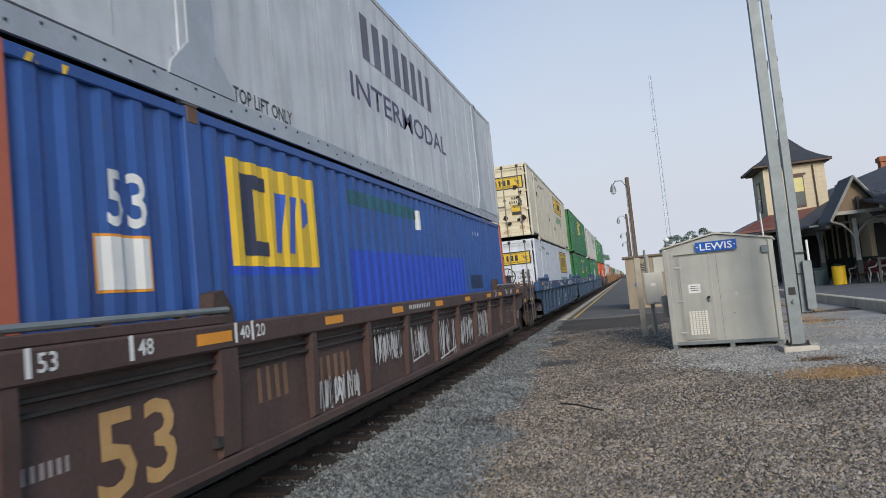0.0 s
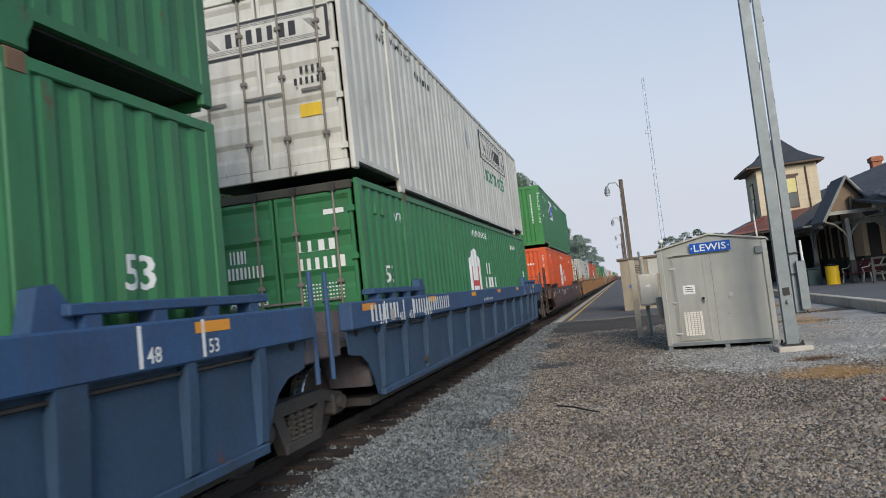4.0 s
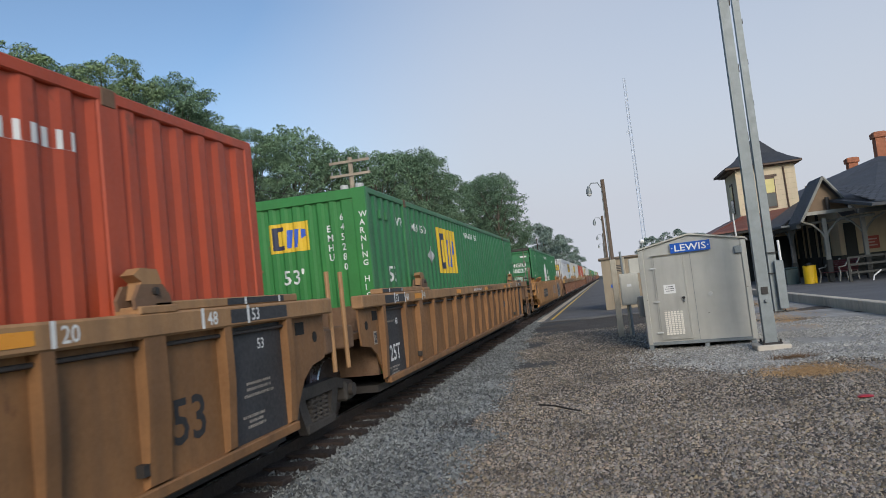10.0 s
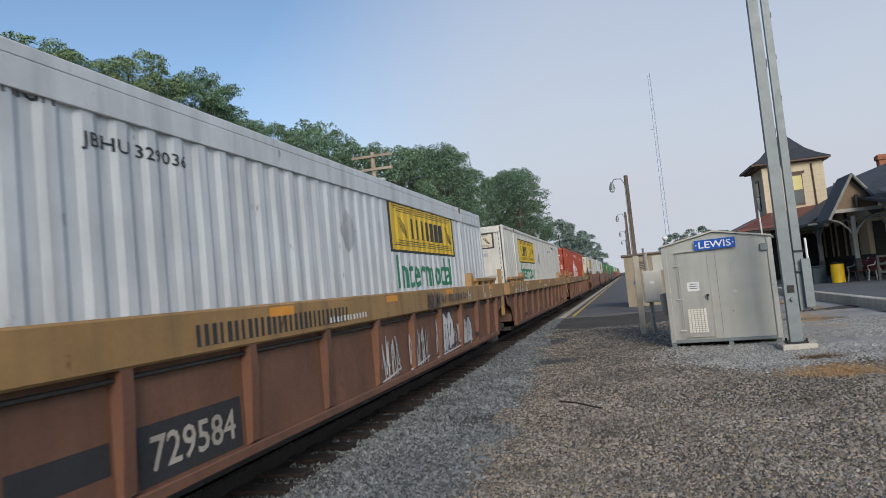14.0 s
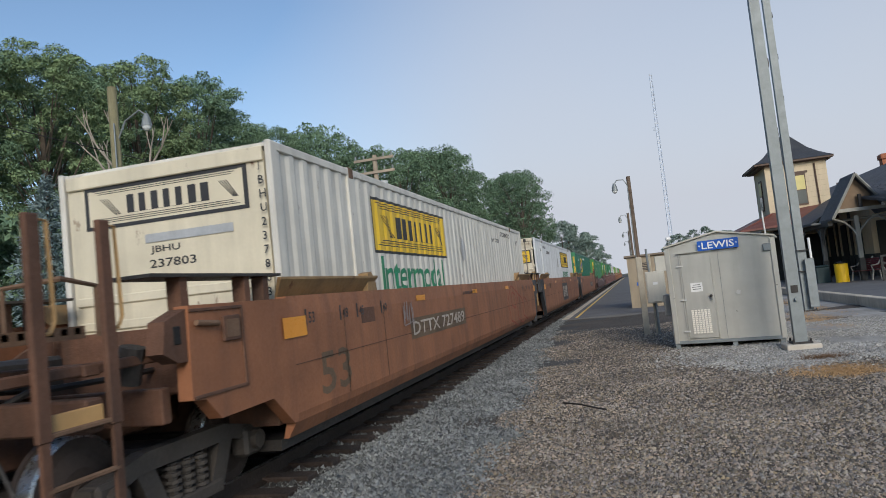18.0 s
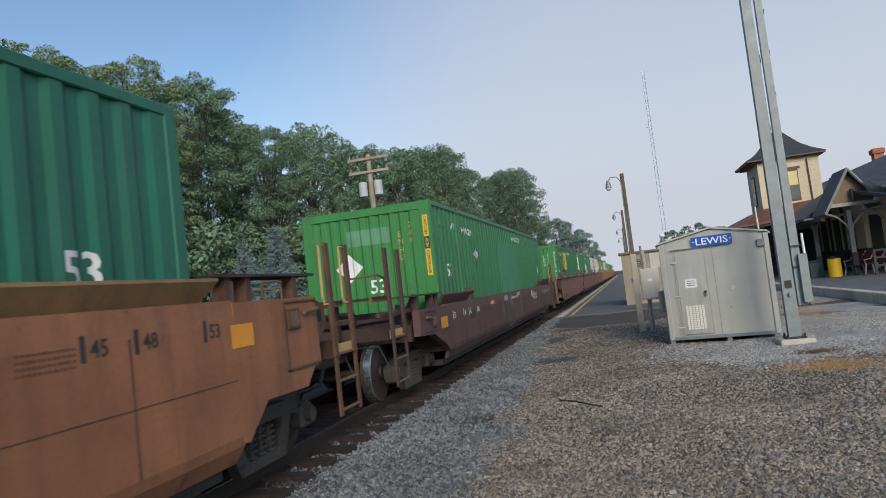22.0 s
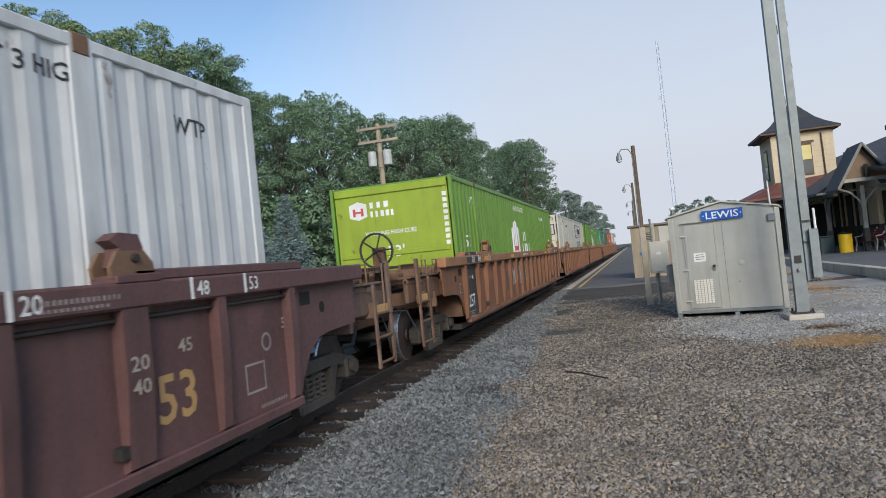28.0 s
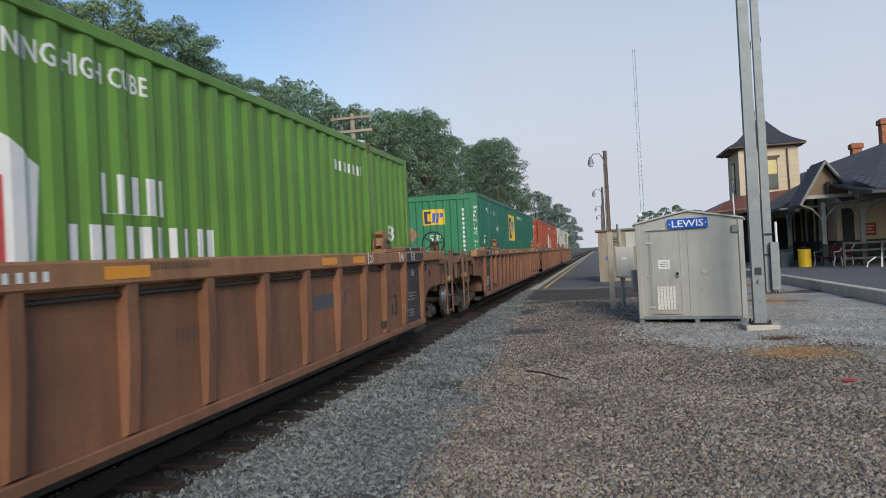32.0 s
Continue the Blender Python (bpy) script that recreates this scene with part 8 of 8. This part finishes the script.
def tree(name, label, h, r, seed, material, leaves=9000, size=0.2, low=0.3, lobes=34, puff=(0.13, 0.32), flat=0.75):
    rng = np.random.default_rng(seed)
    ob = thing(name, label, "tree", "trees beside the track")
    bm = bmesh.new()
    lean = rng.normal(0, 0.02, 2)
    top = Vector((lean[0] * h, lean[1] * h, h * 0.8))
    rod(bm, (0, 0, -0.3), top * 0.5, 0.022 * h, 9, 0.015 * h)
    rod(bm, top * 0.5, top, 0.015 * h, 8, 0.004 * h)
    centres, radii = [], []
    for i in range(lobes):
        z = h * (low + (0.97 - low) * (i + rng.uniform(0, 1)) / lobes)
        k = (z / h - low) / (1 - low)
        spread = r * math.sqrt(max(0.05, 1 - abs(k * 1.75 - 0.75) ** 2.2)) if k > 0.43 else r * (0.7 + 0.3 * k / 0.43)
        a, d = i * 2.399 + rng.normal(0, 0.4), spread * rng.uniform(0.1, 1.0) ** 0.6
        cr = r * rng.uniform(*puff)
        c = (d * math.cos(a), d * math.sin(a), min(z, h - cr * 0.7))
        centres.append(c), radii.append(cr)
        if i % 7 == 0:
            f = min(0.95, max(0.3, z / h - 0.15))
            rod(bm, top * f, c, 0.004 * h, 6, 0.001 * h)
    part("trunk", bm, BARK, ob)
    v, f = leaf_cloud(rng, centres, radii, leaves, size, flat)
    part("crown", grid_mesh("crown", v, f, material), None, ob)
    return ob


def spruce(h, seed):
    rng = np.random.default_rng(seed)
    ob = thing("spruce_tree", "blue-grey spruce with drooping tiers of needles", "spruce tree", "blue spruces")
    part("trunk", rod(bmesh.new(), (0, 0, -0.2), (0, 0, h), 0.03 * h, 8, 0.004 * h), BARK, ob)
    V, F, n0 = [], [], 0
    for i in range(int(h * 55)):
        k = (i + rng.uniform(0, 1)) / (h * 55)
        z, reach = h * (0.04 + 0.95 * k), h * 0.34 * (1 - k) ** 0.85 * rng.uniform(0.75, 1.1) + 0.08
        a = i * 2.399 + rng.normal(0, 0.3)
        m = int(44 * reach / (h * 0.3)) + 6
        t = rng.uniform(0.1, 1, m)
        c = np.stack([np.cos(a) * t * reach, np.sin(a) * t * reach, z - 0.22 * reach * t ** 1.5 + 0.14 * reach * t ** 4], 1) + rng.normal(0, 0.045, (m, 3))
        d = np.stack([np.cos(a + rng.normal(0, 0.9, m)), np.sin(a + rng.normal(0, 0.9, m)), rng.normal(0, 0.45, m)], 1) * rng.uniform(0.05, 0.11, (m, 1))
        w = np.cross(d, rng.normal(size=(m, 3)))
        w *= 0.024 / (np.linalg.norm(w, axis=1, keepdims=True) + 1e-9)
        q = np.stack([c - d, c + w, c + d, c - w], 1).reshape(-1, 3)
        V.append(q), F.append(np.arange(4 * m).reshape(-1, 4) + n0)
        n0 += 4 * m
    part("needles", grid_mesh("needles", np.concatenate(V), np.concatenate(F), NEEDLE), None, ob)
    return ob


PARK = pose(0, 0, 0)
KINDS = [tree("broadleaf_tree", "tall broadleaf tree with open green crown", 15, 4.2, 11, LEAF, 72000, 0.078, 0.1, 330, (0.06, 0.17), 0.8),
         tree("broadleaf_tree", "tall broadleaf tree with feathery light crown", 15, 3.6, 12, LEAF_LIGHT, 56000, 0.076, 0.15, 260, (0.06, 0.16), 0.75),
         tree("broadleaf_tree", "dense dark green broadleaf tree", 15, 4.4, 13, LEAF_DARK, 26000, 0.115, 0.06, 300, (0.08, 0.18), 0.85),
         tree("shrub", "dense green shrub at the wood's edge", 5, 2.6, 14, LEAF, 6000, 0.13, 0.05, 30),
         tree("broadleaf_tree", "distant broadleaf tree with mist-paled leaf colour", 15, 5.5, 15, LEAF_FAR, 7000, 0.3, 0.08, 40),
         tree("broadleaf_tree", "broad green broadleaf tree behind the train", 15, 4.2, 16, LEAF, 24000, 0.115, 0.08, 300, (0.07, 0.17), 0.85)]
SPOTS = [  # kind, x, y, scale, turn
    (0, -24, 19, 0.92, 10), (1, -22, 22.5, 0.9, 80), (0, -25, 26, 0.97, 150), (2, -27, 31, 1.06, 20), (1, -23.5, 30, 1.03, 200), (0, -24, 35.5, 1.08, 250),
    (2, -26, 40, 1.04, 300), (0, -23, 43, 0.97, 40), (1, -22.5, 48, 1.0, 310), (0, -24, 53, 1.12, 90), (2, -22, 57, 1.0, 120), (0, -23.5, 62, 1.1, 170),
    (0, -18.2, 57, 0.98, 30), (2, -16.2, 62, 1.02, 75), (0, -17.0, 67, 1.06, 160), (2, -20.5, 68, 1.12, 220), (0, -19.5, 76, 1.18, 280), (2, -18.5, 84, 1.1, 200),
    (2, -13.6, 92, 1.12, 15), (2, -14.6, 99, 1.22, 260), (0, -17.5, 102, 1.2, 130), (2, -16.5, 112, 1.15, 50),
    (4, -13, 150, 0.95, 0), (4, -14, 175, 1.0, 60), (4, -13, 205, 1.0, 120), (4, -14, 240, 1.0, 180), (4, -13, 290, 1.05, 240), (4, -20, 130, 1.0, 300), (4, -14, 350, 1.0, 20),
    (0, -30, 14, 0.9, 60), (2, -30, 22, 0.95, 100), (2, -31, 38, 1.1, 10), (2, -30, 48, 1.15, 70),
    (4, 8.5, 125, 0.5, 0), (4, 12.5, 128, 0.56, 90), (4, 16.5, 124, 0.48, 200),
]
used = set()
for k, x, y, sc, turn in SPOTS:
    k = 5 if k in (0, 1) and y > 45 else k
    m = pose(x, y, 0, 0, 0, turn)
    if k in used:
        ob = copy_thing(KINDS[k], m)
    else:
        ob = KINDS[k]
        ob.matrix_basis = m
        used.add(k)
    ob.scale = (sc, sc, sc)
rng = random.Random(9)
first = True
for i in range(46):
    y = 12 + i * 2.1
    x = -19.5 + rng.uniform(-2.0, 1.5) + max(0, (y - 45) * 0.075)
    m = pose(x, y, -0.1, 0, 0, rng.uniform(0, 360))
    ob = KINDS[3] if first else copy_thing(KINDS[3], m)
    ob.matrix_basis = m
    k = rng.uniform(0.8, 1.35)
    ob.scale = (k, k, k)
    first = False
for i, (x, y, h) in enumerate(((-15, 15.2, 6.1), (-15.3, 18.3, 4.8), (-16.5, 13.0, 5.4), (-15, 25.4, 4.7), (-15, 28.2, 5.6), (-16.2, 21.8, 4.2))):
    spruce(h, 30 + i).matrix_basis = pose(x, y, 0, 0, 0, i * 50)


def bare_tree(x, y, h):
    ob = thing("bare_tree", "dead tree with bare pale limbs", "tree", at=pose(x, y, 0))
    r, bm = random.Random(5), bmesh.new()

    def grow(p, d, length, w, depth):
        q = p + d * length
        rod(bm, p, q, w, 6, w * 0.65)
        if depth:
            for s in (-1, 1):
                grow(q, (d + Vector((s * r.uniform(0.15, 0.5), r.uniform(-0.3, 0.3), r.uniform(0.2, 0.6)))).normalized(), length * r.uniform(0.55, 0.8), w * 0.6, depth - 1)
    fork = Vector((0.05, 0.0, h * 0.7))
    rod(bm, (0, 0, -0.1), fork, 0.14, 8, 0.09)
    for lean in (-0.75, -0.2, 0.55):
        grow(fork - Vector((0, 0, 0.2)), Vector((lean, r.uniform(-0.3, 0.3), 0.85)).normalized(), h * 0.13, 0.06, 3)
    part("branching", bm, mat("pale dead wood", (0.33, 0.29, 0.24), rough=0.9, vary=0.2), ob)


bare_tree(-12.2, 15.0, 7.3)
lp = lamp_post(-12, 14.4, 7.75, 0.95, "weathered timber pole with a street lamp beyond the train", 0.15, 0.62, 0.6, (0.24, 0.22, 0.13))


def utility_pole(x, y, h):
    ob = thing("utility_pole", "timber utility pole with crossarms and transformers", "utility pole", at=pose(x, y, 0))
    wood = mat("pale weathered pole timber", (0.36, 0.3, 0.23), rough=0.9, vary=0.25, bump=0.3)
    part("pole", rod(bmesh.new(), (0, 0, 0), (0, 0, h), 0.17, 10, 0.12), wood, ob)
    for z in (h - 0.3, h - 1.0):
        part("crossarm", box(-1.1, 1.1, -0.2, -0.1, z, z + 0.13), wood, ob)
        for u in (-1.0, -0.55, 0.55, 1.0):
            part("insulator", rod(bmesh.new(), (u, -0.15, z + 0.13), (u, -0.15, z + 0.32), 0.05, 8), GALV, ob)
    for s in (-1, 1):
        bm = bmesh.new()
        rod(bm, (s * 0.42, -0.1, h - 2.2), (s * 0.42, -0.1, h - 1.45), 0.22, 14)
        part("transformer", bm, mat("pale transformer tank", (0.5, 0.52, 0.52), rough=0.5), ob)


utility_pole(-12.2, 33.8, 9.3)
cable = thing("overhead_cable", "thin dark overhead cable strung along the track", "cable")
bm = bmesh.new()
tube(bm, [(-12.1, y, 7.0 - 0.9 * (1 - ((y - 14.1) / 20) ** 2) if y < 34 else 7.0) for y in np.linspace(-5.5, 33.8, 14)], 0.012, 5)
part("strand", bm, STEEL_DARK, cable)

# dry grass by the mast and small litter
STRAW = leaf_mat("dry straw grass", (0.5, 0.32, 0.16), 0.4)


def tuft_patch(name, label, spots, material, seed, h):
    rng = np.random.default_rng(seed)
    c = spots(rng)
    n = len(c)
    a = rng.uniform(0, 6.28, n)
    lean = rng.normal(0, 1.5, (n, 2))
    hh = h * rng.uniform(0.4, 1.2, n)
    w = 0.006
    base = np.stack([c[:, 0], c[:, 1], np.zeros(n)], 1)
    side = np.stack([np.cos(a), np.sin(a), np.zeros(n)], 1) * w
    tip = base + np.stack([lean[:, 0] * hh * 1.3, lean[:, 1] * hh * 1.3, hh], 1)
    v = np.stack([base - side, base + side, tip], 1).reshape(-1, 3)
    return tagged(new(name, grid_mesh(name, v, np.arange(3 * n).reshape(-1, 3), material)), label, "grass", kind="stuff")


def blot(cx, cy, rx, ry, n):
    def f(rng):
        a = rng.uniform(0, 6.28, n)
        r = rng.uniform(0, 1, n) ** 0.7 * rng.uniform(0.5, 1.2, n) * (1 + 0.25 * np.sin(3 * a + cx) + 0.15 * np.sin(7 * a))
        return np.stack([cx + rx * r * np.cos(a), cy + ry * r * np.sin(a)], 1)
    return f


tuft_patch("dry_grass", "flattened dry straw-coloured grass on the gravel", blot(2.8, 11.6, 0.8, 1.05, 9000), STRAW, 1, 0.034)
tuft_patch("dry_grass", "sparse dry grass strip beside the drive", blot(4.6, 20.0, 0.7, 3.6, 8000), STRAW, 2, 0.036)
tuft_patch("dry_grass", "sparse dry grass along the drive", blot(5.6, 27.0, 0.5, 5.0, 6000), STRAW, 3, 0.036)
tuft_patch("weeds", "short dead brown weeds in the gravel", blot(2.95, 12.7, 0.5, 0.3, 1300), leaf_mat("dead brown weeds", (0.2, 0.12, 0.065)), 4, 0.07)
stick = thing("dead_stick", "dark dead stick lying on the gravel", "stick", at=pose(-0.75, 9.3, 0.05))
part("wood", tube(bmesh.new(), [(-0.35, 0.45, 0), (-0.1, 0.15, 0.02), (0.15, -0.1, 0), (0.25, -0.2, 0.0)], 0.012, 6), STEEL_DARK, stick)
litter = thing("red_litter", "crumpled red plastic scrap on the gravel", "litter", at=pose(2.78, 9.0, 0.02))
bm = bmesh.new()
bmesh.ops.create_icosphere(bm, subdivisions=2, radius=0.07, matrix=Matrix.Diagonal((1.4, 0.8, 0.35, 1)))
for v in bm.verts:
    v.co += Vector((noise.noise(v.co * 20), noise.noise(v.co * 23 + Vector((3, 0, 0))), 0)) * 0.02
part("scrap", bm, mat("red plastic", (0.35, 0.03, 0.04), rough=0.4), litter)


def motions():
    for ob, s, z in MOVING:
        walk(ob, [(t, pose(TRACK, s - d, z)) for t, d in TRAVEL])


motions()
